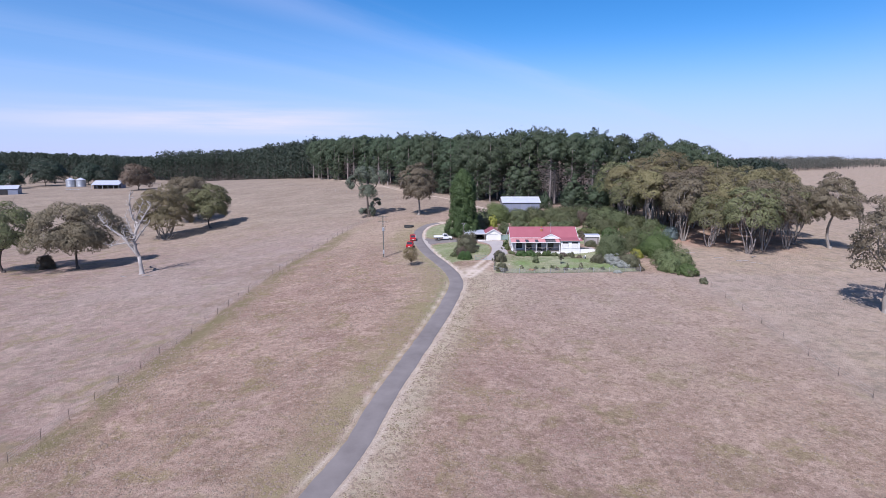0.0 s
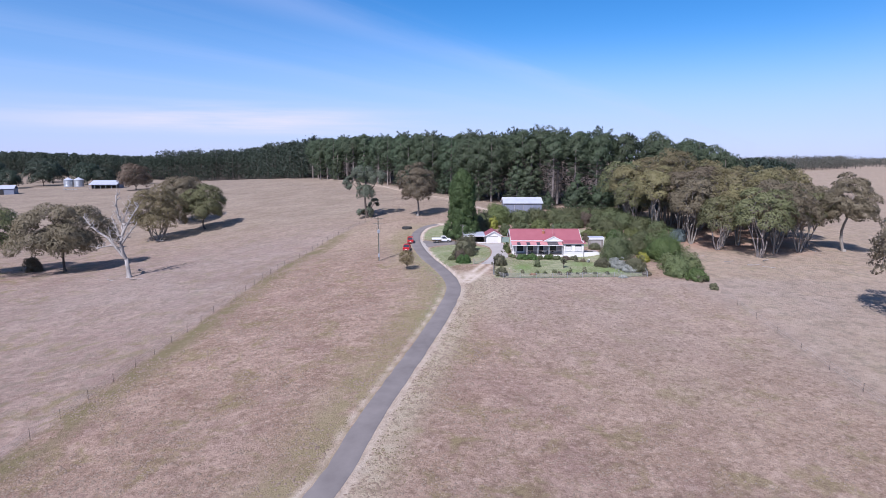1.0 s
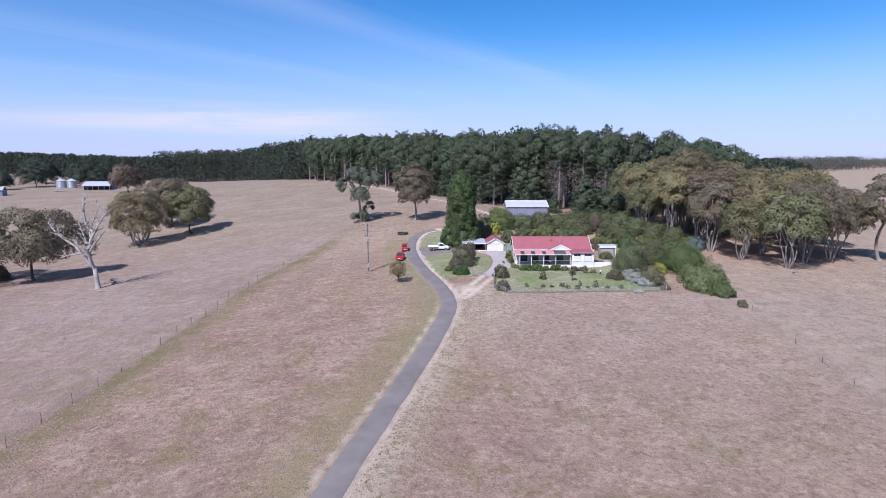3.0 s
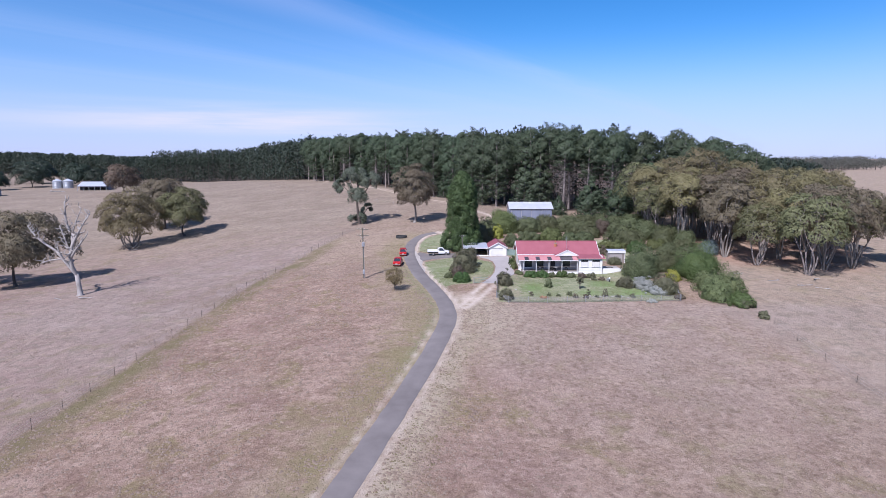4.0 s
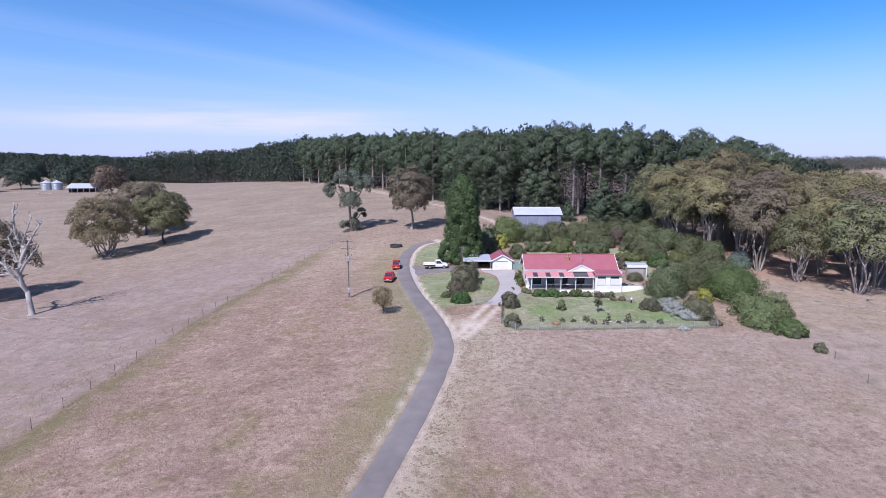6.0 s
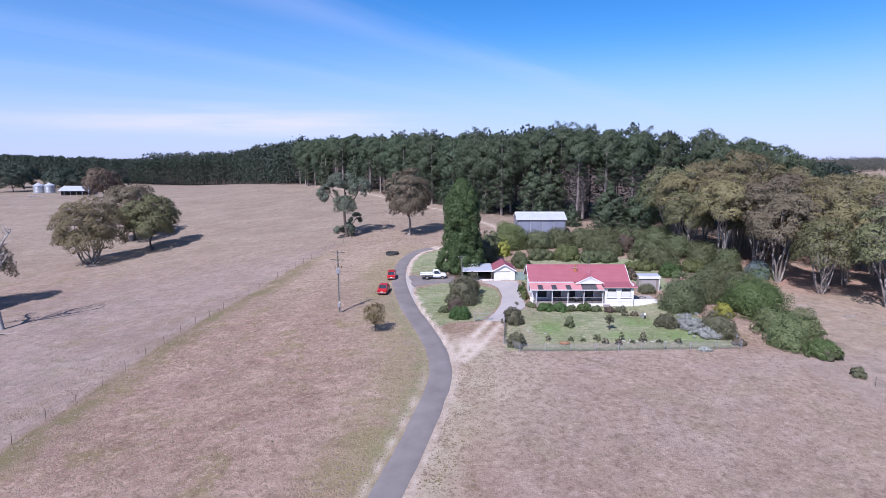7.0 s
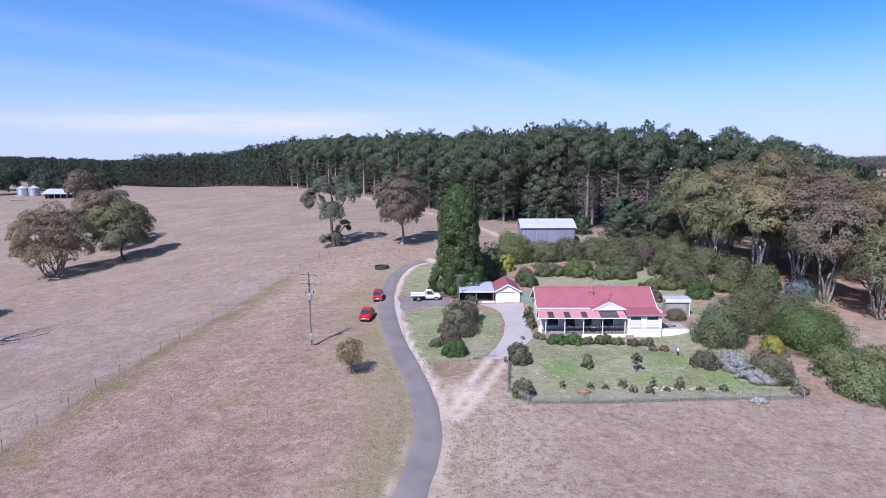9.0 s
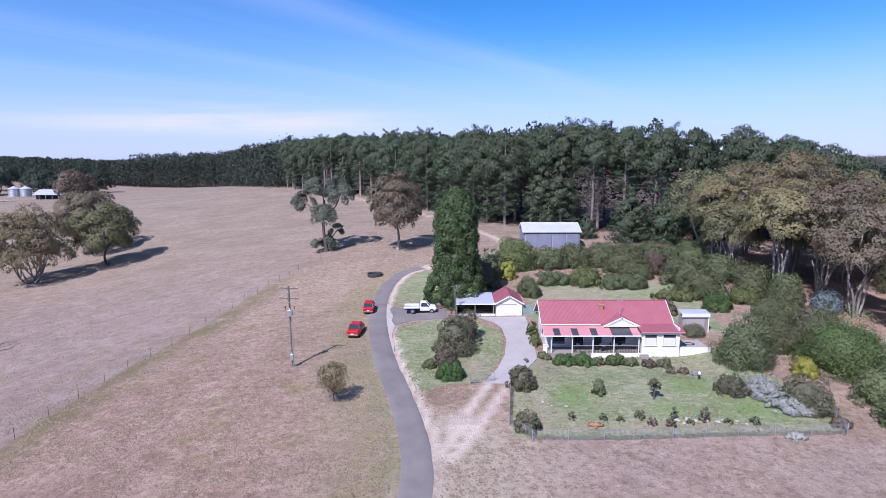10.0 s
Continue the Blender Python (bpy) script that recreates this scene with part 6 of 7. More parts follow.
# ---- garden shrubs and small trees ----
SHRUBS = (
    # name, x, y, height, width, depth, leaves, leaf size, clumps, label
    ("shrub", 11.6, 126.0, 2.8, 2.9, 2.6, M_OLIVE, 0.22, 26, "dense olive-green shrub beside the garden gate"),
    ("shrub", 11.0, 117.4, 1.8, 2.3, 2.2, M_OLIVE, 0.2, 22, "rounded yellow-green shrub in the fence corner"),
    ("shrub", 4.5, 136.4, 4.6, 4.6, 4.4, M_OLIVE, 0.28, 46, "large olive-brown shrub on the lawn by the drive"),
    ("shrub", 5.6, 140.8, 4.2, 4.0, 4.0, M_OLIVE, 0.28, 34, "tall olive shrub in front of the carport"),
    ("shrub", 3.4, 132.2, 2.3, 3.2, 2.6, M_MAROON, 0.22, 26, "reddish-brown shrub between two green ones"),
    ("hedge", 3.9, 128.6, 2.0, 3.2, 2.2, M_DEEP, 0.15, 44, "clipped bright-green hedge at the lawn's edge"),
    ("shrub", 1.5, 131.6, 1.2, 1.5, 1.4, M_BUSH, 0.18, 14, "small grey-green shrub on the lawn"),
    ("willow_shrub", 16.8, 178.0, 7.6, 8.0, 6.5, M_LIME, 0.4, 44, "pale yellow-green willow behind the garage"),
    ("shrub", 14.6, 170.4, 4.0, 2.6, 2.4, M_YELLOW, 0.3, 22, "yellow-leaved shrub behind the garage"),
    ("shrub", 9.8, 166.0, 6.2, 5.6, 5.0, M_OLIVE, 0.35, 40, "yellowish-green bushy tree beside the tall dark tree"),
    ("shrub", 11.6, 172.0, 6.0, 5.0, 5.0, M_BUSH, 0.35, 34, "green bushy tree beside the tall dark tree"),
    ("shrub", 17.0, 159.8, 3.7, 3.6, 3.4, M_BUSH, 0.25, 32, "dark rounded shrub behind the house"),
    ("hedge", 22.2, 166.0, 2.3, 6.4, 3.0, M_BUSH, 0.28, 34, "long dark hedge in the back garden"),
    ("fruit_tree", 27.3, 165.4, 3.7, 5.6, 4.6, M_LIME, 0.3, 34, "pale green fruit tree in the back garden"),
    ("shrub", 31.2, 163.0, 2.9, 3.4, 3.0, M_BUSH, 0.28, 24, "dark green shrub in the back garden"),
    ("fruit_tree", 34.6, 163.4, 2.8, 5.8, 4.2, M_BUSH, 0.3, 34, "spreading green fruit tree behind the roof"),
    ("shrub", 37.4, 169.2, 3.6, 6.0, 5.0, M_BUSH, 0.3, 36, "rounded grey-green shrub in the orchard"),
    ("shrub", 42.0, 173.0, 4.9, 4.4, 4.0, M_MAROON, 0.3, 32, "reddish-grey bare-looking shrub in the orchard"),
    ("shrub", 44.2, 165.6, 4.8, 7.0, 5.6, M_BUSH, 0.3, 44, "dense green shrub at the garden's far side"),
    ("shrub", 46.2, 160.8, 3.2, 3.0, 2.8, M_BLUE, 0.26, 24, "blue-grey shrub by the grove"),
    ("shrub", 44.0, 151.6, 2.9, 4.2, 3.6, M_DEEP, 0.26, 32, "dark green shrub beside the small shed"),
    ("shrub", 38.2, 156.6, 2.0, 4.6, 3.2, M_LIME, 0.28, 28, "bright green low shrub behind the house"),
    ("shrub", 40.8, 156.4, 2.0, 3.8, 3.0, M_LIME, 0.28, 24, "bright green low shrub behind the shed"),
    ("shrub", 49.5, 155.0, 2.6, 4.6, 3.6, M_LIME, 0.28, 28, "pale green shrub near the grove"),
    ("shrub", 49.4, 146.8, 3.7, 5.4, 4.4, M_BUSH, 0.28, 36, "grey-green shrub near the grove"),
    ("shrub", 53.5, 150.5, 3.8, 5.0, 4.4, M_BUSH, 0.28, 32, "grey-green shrub at the grove's edge"),
    ("silver_tree", 60.0, 151.6, 3.6, 4.4, 3.8, M_BLUE, 0.28, 30, "silvery young gum under the grove"),
    ("shrub", 35.9, 149.4, 2.2, 2.2, 2.0, M_MAROON, 0.22, 16, "reddish shrub at the corner of the house"),
    ("clipped_shrub", 35.9, 140.9, 1.8, 3.0, 2.6, M_OLIVE, 0.12, 40, "clipped dome-shaped olive shrub beside the terrace"),
    ("shrub", 38.4, 132.4, 6.2, 6.3, 6.0, M_BUSH, 0.28, 64, "large dark-green shrub filling the garden's corner"),
    ("shrub", 43.4, 136.8, 3.9, 6.5, 5.6, M_BUSH, 0.28, 44, "dense green shrub behind the large one"),
    ("shrub", 48.4, 130.2, 6.8, 9.6, 8.4, M_FRESH, 0.24, 84, "large bright-green domed shrub outside the garden"),
    ("shrub", 45.0, 136.5, 4.2, 5.6, 5.0, M_BUSH, 0.28, 36, "grey-green shrub behind the domed one"),
    ("shrub", 52.0, 141.5, 4.0, 5.6, 5.0, M_OLIVE, 0.28, 34, "olive shrub between the garden and the grove"),
    ("shrub", 43.3, 129.0, 2.4, 3.2, 2.2, M_YELLOW, 0.22, 18, "low yellow-leaved shrub between larger ones"),
    ("shrub", 33.2, 124.8, 2.0, 3.1, 2.7, M_OLIVE, 0.2, 28, "rounded olive shrub on the lawn"),
    ("shrub", 36.1, 124.3, 2.1, 4.0, 3.6, M_SILVER, 0.2, 34, "silvery-white spreading shrub beside the garden lawn"),
    ("shrub", 37.3, 121.3, 1.6, 3.9, 3.6, M_SILVER, 0.2, 32, "low silvery-white shrub by the fence"),
    ("shrub", 38.9, 121.4, 3.7, 4.4, 4.2, M_OLIVE, 0.22, 44, "dense dark-olive shrub in the garden corner"),
    ("shrub", 40.2, 118.2, 1.0, 2.0, 1.4, M_MAROON, 0.18, 12, "dull reddish low shrub by the fence corner"),
    ("shrub", 34.8, 116.0, 0.7, 2.2, 0.9, M_SILVER, 0.18, 14, "silvery tuft growing through the fence"),
    ("shrub", 46.2, 117.6, 4.1, 4.6, 4.6, M_FEATHER, 0.26, 50, "feathery green shrub below the garden"),
    ("shrub", 46.8, 122.6, 4.0, 4.6, 4.4, M_FEATHER, 0.24, 34, "soft green shrub beside the domed one"),
    ("shrub", 48.6, 114.4, 2.8, 4.0, 3.4, M_FRESH, 0.26, 26, "green spiky-leaved shrub below the garden"),
    ("shrub", 48.9, 113.6, 1.8, 2.4, 2.2, M_OLIVE, 0.22, 18, "dry grey-green shrub at the slope's edge"),
    ("shrub", 50.4, 122.0, 3.6, 5.0, 4.6, M_FEATHER, 0.24, 34, "pale feathery shrub on the slope"),
    ("shrub", 49.5, 109.0, 1.4, 1.6, 1.5, M_OLIVE, 0.18, 14, "lone dark tussocky bush by the fence"),
    ("shrub", 14.9, 141.6, 1.9, 1.5, 2.2, M_DEEP, 0.2, 20, "bright-green shrub against the house end"),
    ("shrub", 14.8, 138.6, 1.7, 1.5, 2.2, M_LIME, 0.2, 20, "fresh green shrub beside the driveway"),
    ("shrub", 15.2, 134.4, 0.9, 1.8, 1.4, M_FEATHER, 0.16, 12, "grey-green low plant at the verandah corner"),
    ("shrub", 17.4, 133.2, 1.3, 3.2, 1.8, M_DEEP, 0.2, 20, "glossy green shrub along the verandah"),
    ("shrub", 19.6, 133.0, 1.5, 3.0, 1.8, M_DEEP, 0.2, 20, "glossy green shrub in front of the verandah"),
    ("shrub", 21.4, 133.0, 1.1, 1.6, 1.4, M_BUSH, 0.18, 14, "small green shrub in front of the deck"),
    ("shrub", 23.4, 133.1, 1.4, 2.7, 1.6, M_DEEP, 0.2, 18, "leafy green shrub below the deck"),
    ("shrub", 25.2, 132.8, 1.1, 1.8, 1.4, M_BUSH, 0.18, 14, "mixed green shrub below the deck"),
    ("shrub", 27.2, 132.4, 1.0, 1.8, 1.4, M_MAROON, 0.18, 14, "brownish shrub beside the front steps"),
    ("shrub", 28.9, 132.3, 1.1, 1.9, 1.4, M_OLIVE, 0.18, 14, "brownish-green shrub under the front windows"),
    ("shrub", 30.4, 130.2, 0.8, 1.2, 1.0, M_MAROON, 0.16, 10, "withered brown shrub on the lawn"),
    ("rose_bush", 29.0, 130.3, 0.9, 1.1, 1.0, M_OLIVE, 0.14, 10, "thin rose bush on the lawn"),
    ("shrub", 19.3, 124.4, 1.9, 1.5, 1.4, M_BUSH, 0.16, 14, "slender young shrub on the lawn"),
    ("rose_bush", 15.5, 119.3, 0.9, 0.8, 0.8, M_MAROON, 0.14, 8, "small dark plant in the front bed"),
    ("rose_bush", 18.4, 119.2, 0.8, 0.8, 0.8, M_BUSH, 0.14, 8, "small plant in the front bed"),
    ("rose_bush", 20.0, 119.0, 0.6, 0.7, 0.7, M_BUSH, 0.14, 8, "small plant in the front flower bed"),
    ("rose_bush", 21.9, 119.4, 1.1, 1.2, 1.1, M_BUSH, 0.16, 10, "bushy green plant in the front bed"),
    ("rose_bush", 22.7, 118.3, 1.0, 1.0, 0.9, M_MAROON, 0.16, 10, "straggling brown plant in the front bed"),
    ("rose_bush", 24.4, 118.1, 0.9, 0.9, 0.9, M_MAROON, 0.16, 9, "thin brown plant by the stones"),
    ("rose_bush", 25.2, 119.4, 1.5, 0.7, 0.7, M_OLIVE, 0.16, 9, "upright dark plant among the stones"),
    ("rose_bush", 27.9, 119.0, 1.9, 0.9, 0.9, M_MAROON, 0.16, 12, "tall dark upright plant in the front bed"),
    ("rose_bush", 32.4, 118.5, 1.0, 0.9, 0.9, M_OLIVE, 0.16, 9, "small olive plant near the fence"),
    ("rose_bush", 26.4, 118.5, 0.6, 0.8, 0.7, M_BUSH, 0.14, 8, "low plant beside the stones"),
    ("rose_bush", 30.0, 118.6, 0.6, 0.9, 0.7, M_OLIVE, 0.14, 8, "low dry plant in the front bed"),
    ("flower_clump", 17.4, 118.1, 0.4, 1.9, 0.9, M_FLOWER, 0.14, 10, "low orange-flowering clump in the front bed"),
)
for i, (nm, x, y, h, w, d, lv, lf, k, lab) in enumerate(SHRUBS):
    put(shrub(nm, 200 + i, h, w * 1.1, d * 1.1, lv, lab, lf, k, int(130 if w > 2 else 80), {"hedge": "hedge", "rose_bush": "plant", "flower_clump": "flowers", "fruit_tree": "tree", "silver_tree": "tree"}.get(nm, "shrub")), x, y, i * 47 % 360 if w == d else 0)

# the belt of dense orchard trees below the shed
belt = [shrub("orchard_tree", 400 + i, h, w, 6.0, M_BUSH, "dense dark-green orchard tree in a belt below the shed", 0.34, 38, 105, "tree") for i, (h, w) in enumerate(((4.9, 9.2), (5.3, 8.8), (4.7, 9.4)))]
for ob in belt:
    ob["group"] = "orchard belt"
for i, (x, y) in enumerate(((23.3, 178), (28.6, 179.5), (33.9, 180), (39.2, 181), (44.0, 183), (48.6, 183), (50.2, 177), (51.5, 168), (36, 186), (54, 186), (53, 160), (44, 158), (36, 174), (57, 157), (56, 166), (44, 176))):
    put(belt[i], x, y, 0) if i < 3 else copy_at(belt[i % 3], x, y, (i * 61) % 360, 0.9 + 0.05 * (i % 4))


def young_tree(name, seed, tall, wide, stem, leaves, label, leaf=0.22, clumps=18, per=110):
    """A small tree with a clear stem and a loose round head."""
    rng = np.random.default_rng(seed)
    root = thing(name, label, "tree")
    w, spots = Pile(), []
    w.tube([(0.02, 0, -0.15), (0, 0, stem * 0.6), (0.05, 0.02, stem)], [0.09, 0.07, 0.06], 7)
    for i in range(clumps):
        a, t = rng.uniform(0, 6.283), rng.uniform(0.1, 1)
        q = 0.40 * wide * math.sqrt(max(0.05, 1 - (2 * t - 1) ** 2)) * rng.uniform(0.5, 1.0)
        c = Vector((q * math.cos(a), q * math.sin(a), stem + (tall - stem) * t * 0.9))
        bough(w, (0.05, 0.02, stem * rng.uniform(0.6, 1)), c, 0.04, 0.012, rng, 0.1, 3, 5)
        spots.append(cap(c, (c.x, c.y, 0.5 * wide), wide * 0.19, 0.8, per * 2, rng, -0.4, 0.5))
    part("trunk", w.mesh(name + "_trunk", M_BARK_DARK), M_BARK_DARK, root)
    part("crown", leaf_mesh(name + "_crown", np.concatenate(spots), leaf, leaves, rng, 0.2, 0.5, 0.3, 0.35), leaves, root)
    return root


put(young_tree("small_tree", 31, 4.0, 3.7, 1.3, M_OLIVE_BROWN, "small brownish-olive tree standing in the dry grass", 0.17, 30, 60), -8.1, 123.7)
put(young_tree("standard_rose", 32, 2.2, 1.3, 1.0, M_OLIVE, "thin young tree with a small round head on the lawn", 0.16, 12, 60), 24.6, 123.2)

# ---- vehicles ----
def wheel(parent, x, y, r=0.32, w=0.2):
    ty = part("wheel", rod((x - w / 2, y, r), (x + w / 2, y, r), r, 18), M_TYRE, parent)
    part("hubcap", rod((x - w / 2 - 0.012, y, r), (x + w / 2 + 0.012, y, r), r * 0.58, 12), M_CHROME, ty)
    return ty


def hull(rings, bm=None):
    """A closed skin over a row of cross-sections, each a ring of the same number of points."""
    bm = bm or bmesh.new()
    rows = [[bm.verts.new(p) for p in ring] for ring in rings]
    n = len(rows[0])
    for a, b in zip(rows, rows[1:]):
        for i in range(n):
            j = (i + 1) % n
            bm.faces.new((a[i], a[j], b[j], b[i]))
    bm.faces.new(list(reversed(rows[0])))
    bm.faces.new(rows[-1])
    bmesh.ops.recalc_face_normals(bm, faces=bm.faces[:])
    return bm


def body_ring(y, half, low, high, tuck=0.06):
    return [(-half + tuck, y, low), (-half, y, low + 0.2), (-half, y, high - 0.16), (-half + tuck, y, high - 0.03), (-half + 2.6 * tuck, y, high), (half - 2.6 * tuck, y, high), (half - tuck, y, high - 0.03), (half, y, high - 0.16), (half, y, low + 0.2), (half - tuck, y, low)]


def car(name, label, paint, long, wide, hood, deck, sill, roof, cab, m):
    """A car facing +y: lower body, glasshouse, panes, wheels, lamps and bumpers. cab: back foot, back top, front top, front foot."""
    root = thing(name, label, "car", m)
    h, L = wide / 2, long / 2
    b = part("body", hull([body_ring(-L, h * 0.90, 0.36, deck - 0.10), body_ring(-L + 0.12, h * 0.97, 0.24, deck), body_ring(cab[0], h, 0.2, deck + 0.03), body_ring(cab[3], h, 0.2, hood + 0.03), body_ring(L - 0.25, h * 0.96, 0.24, hood - 0.04), body_ring(L, h * 0.88, 0.36, hood - 0.16)]), paint, root, smooth=False)
    w0, w1 = h * 0.9, h * 0.74
    belt = max(hood, deck)
    part("roof", hull([[(-w1, cab[1], roof - 0.05), (-w1 + 0.1, cab[1], roof), (w1 - 0.1, cab[1], roof), (w1, cab[1], roof - 0.05)], [(-w1, cab[2], roof - 0.05), (-w1 + 0.1, cab[2], roof), (w1 - 0.1, cab[2], roof), (w1, cab[2], roof - 0.05)]]), paint, root)
    rear = [(-w0, cab[0], belt), (w0, cab[0], belt), (w1, cab[1], roof - 0.05), (-w1, cab[1], roof - 0.05)]
    front = [(-w0, cab[3], belt), (w0, cab[3], belt), (w1, cab[2], roof - 0.05), (-w1, cab[2], roof - 0.05)]
    part("rear_window", plate(rear, 0.02), M_GLASS, root)
    part("windscreen", plate(front, 0.02), M_GLASS, root)
    mid = (cab[1] + cab[2]) / 2 - 0.1
    for s in (-1, 1):
        for a0, a1, b1, b0 in ((cab[0] + 0.12, mid - 0.04, mid - 0.04, cab[1] + 0.08), (mid + 0.04, cab[3] - 0.12, cab[2] - 0.06, mid + 0.04)):
            part("side_window", plate([(s * w0, a0, belt), (s * w0, a1, belt), (s * w1, b1, roof - 0.06), (s * w1, b0, roof - 0.06)], 0.02), M_GLASS, root)
        for y0, y1 in ((cab[0], cab[1]), (cab[3], cab[2]), (mid, mid)):
            part("pillar", rod((s * w0, y0, belt - 0.03), (s * (w1 + 0.01), y1, roof - 0.03), 0.045, 6), paint, root)
        part("tail_lamp", box(s * h * 0.62 - 0.16, -L - 0.02, deck - 0.34, s * h * 0.62 + 0.16, -L + 0.03, deck - 0.18), M_LAMPRED, root)
        part("headlamp", box(s * h * 0.62 - 0.15, L - 0.03, hood - 0.38, s * h * 0.62 + 0.15, L + 0.02, hood - 0.2), M_LAMPCLEAR, root)
        part("mirror", box(s * (h + 0.02) - 0.07, cab[3] - 0.3, belt + 0.04, s * (h + 0.02) + 0.07, cab[3] - 0.18, belt + 0.16, 0.02), paint, root)
        wheel(root, s * (h - 0.12), -L + 0.85)
        wheel(root, s * (h - 0.12), L - 0.82)
    part("rear_bumper", box(-h * 0.92, -L - 0.09, 0.36, h * 0.92, -L + 0.06, 0.52, 0.03), M_CHROME, root)
    part("front_bumper", box(-h * 0.92, L - 0.06, 0.36, h * 0.92, L + 0.09, 0.52, 0.03), M_CHROME, root)
    part("number_plate", box(-0.2, -L - 0.105, 0.54, 0.2, -L - 0.03, 0.64), M_WHITE, root)
    return root


def on_land(x, y, turn, lift=0.0):
    return pose(x, y, land(x, y) + lift, 0, 0, turn)


car("sedan", "red old sedan with a dark rear window parked on dry grass", M_RED, 4.5, 1.68, 0.92, 0.98, 0.2, 1.58, (-1.35, -0.8, 0.6, 1.15), on_land(-9.05, 144.8, -4))
car("hatchback", "red boxy hatchback parked beside the road", M_RED, 4.0, 1.6, 0.95, 1.0, 0.2, 1.62, (-1.85, -1.5, 0.5, 1.1), on_land(-8.65, 155.6, 3))


def utility():
    root = thing("ute", "white utility truck with a flat tray parked on the asphalt bay", "ute", on_land(-0.55, 153.15, -90 + 3, 0.05))
    h = 0.87
    part("cab", hull([body_ring(0.0, h, 0.45, 1.02), body_ring(0.12, h, 0.4, 1.06), body_ring(1.25, h, 0.4, 1.06), body_ring(2.25, h * 0.95, 0.42, 1.0), body_ring(2.45, h * 0.86, 0.5, 0.86)]), M_CARWHITE, root)
    w0, w1 = h * 0.93, h * 0.76
    part("roof", hull([[(-w1, 0.15, 1.62), (-w1 + 0.1, 0.15, 1.68), (w1 - 0.1, 0.15, 1.68), (w1, 0.15, 1.62)], [(-w1, 0.95, 1.62), (-w1 + 0.1, 0.95, 1.68), (w1 - 0.1, 0.95, 1.68), (w1, 0.95, 1.62)]]), M_CARWHITE, root)
    part("rear_window", plate([(-w0, 0.06, 1.05), (w0, 0.06, 1.05), (w1, 0.15, 1.63), (-w1, 0.15, 1.63)], 0.02), M_GLASS, root)
    part("windscreen", plate([(-w0, 1.5, 1.05), (w0, 1.5, 1.05), (w1, 0.95, 1.63), (-w1, 0.95, 1.63)], 0.02), M_GLASS, root)
    for s in (-1, 1):
        part("side_window", plate([(s * w0, 0.3, 1.06), (s * w0, 1.38, 1.06), (s * w1, 0.88, 1.61), (s * w1, 0.3, 1.61)], 0.02), M_GLASS, root)
        for y0, y1 in ((0.08, 0.16), (1.5, 0.95)):
            part("pillar", rod((s * w0, y0, 1.03), (s * w1, y1, 1.65), 0.055, 6), M_CARWHITE, root)
        part("headlamp", box(s * 0.6 - 0.16, 2.40, 0.66, s * 0.6 + 0.16, 2.47, 0.82), M_LAMPCLEAR, root)
        wheel(root, s * (h - 0.1), 1.75, 0.36, 0.22)
        wheel(root, s * (h - 0.1), -1.15, 0.36, 0.22)
        part("tray_side", box(s * 0.92 - 0.02, -2.45, 0.87, s * 0.92 + 0.02, -0.08, 1.12), M_CARWHITE, root)
        part("mirror", box(s * 0.98 - 0.08, 1.2, 1.08, s * 0.98 + 0.08, 1.3, 1.26, 0.02), M_DARK, root)
    part("tray", box(-0.94, -2.45, 0.80, 0.94, -0.08, 0.868), M_STEEL, root)
    part("tailgate", box(-0.9, -2.45, 0.87, 0.9, -2.41, 1.12), M_CARWHITE, root)
    rack = part("headboard", box(-0.9, -0.14, 0.87, 0.9, -0.09, 1.2), M_CARWHITE, root)
    for i in range(5):
        x = -0.7 + 0.35 * i
        part("bar", box(x - 0.02, -0.135, 1.2, x + 0.02, -0.1, 1.6), M_STEEL, rack)
    part("chassis", box(-0.4, -2.35, 0.5, 0.4, 0.0, 0.8), M_DARK, root)
    part("bumper", box(-0.82, 2.36, 0.42, 0.82, 2.52, 0.6, 0.03), M_DARK, root)


utility()

# ---- poles and lines ----
def power_pole(x, y, tall, label, arms, gear):
    z = land(x, y)
    root = thing("power_pole", label, "power pole", pose(x, y, z))
    part("pole", rod((0, 0, -0.5), (-0.12, 0, tall), 0.15, 10, r2=0.1), M_POLE, root)
    for h, half, tilt in arms:
        arm = part("crossarm", rod((-half - 0.1, -0.12, h + tilt), (half - 0.1, -0.12, h - tilt), 0.06, 6), M_POLE, root)
        for k in (-0.9, -0.35, 0.35, 0.9):
            part("insulator", rod((k * half - 0.1, -0.12, h - tilt * k + 0.05), (k * half - 0.1, -0.12, h - tilt * k + 0.16), 0.025, 6), M_CREAM, arm)
        for s in (-1, 1):
            part("brace", rod((s * half * 0.55 - 0.1, -0.12, h - 0.02), (-0.1, -0.1, h - 0.55), 0.02, 5), M_STEEL, arm)
    for h, w, d, tl, lab in gear:
        g = part("equipment_box", box(-w / 2, -0.15 - d, h, w / 2, -0.15, h + tl, 0.03), M_STEEL, root, lab)
        part("bushing", rod((0.0, -0.15 - d / 2, h + tl), (0.0, -0.15 - d / 2, h + tl + 0.2), 0.05, 6), M_CREAM, g)
    return root


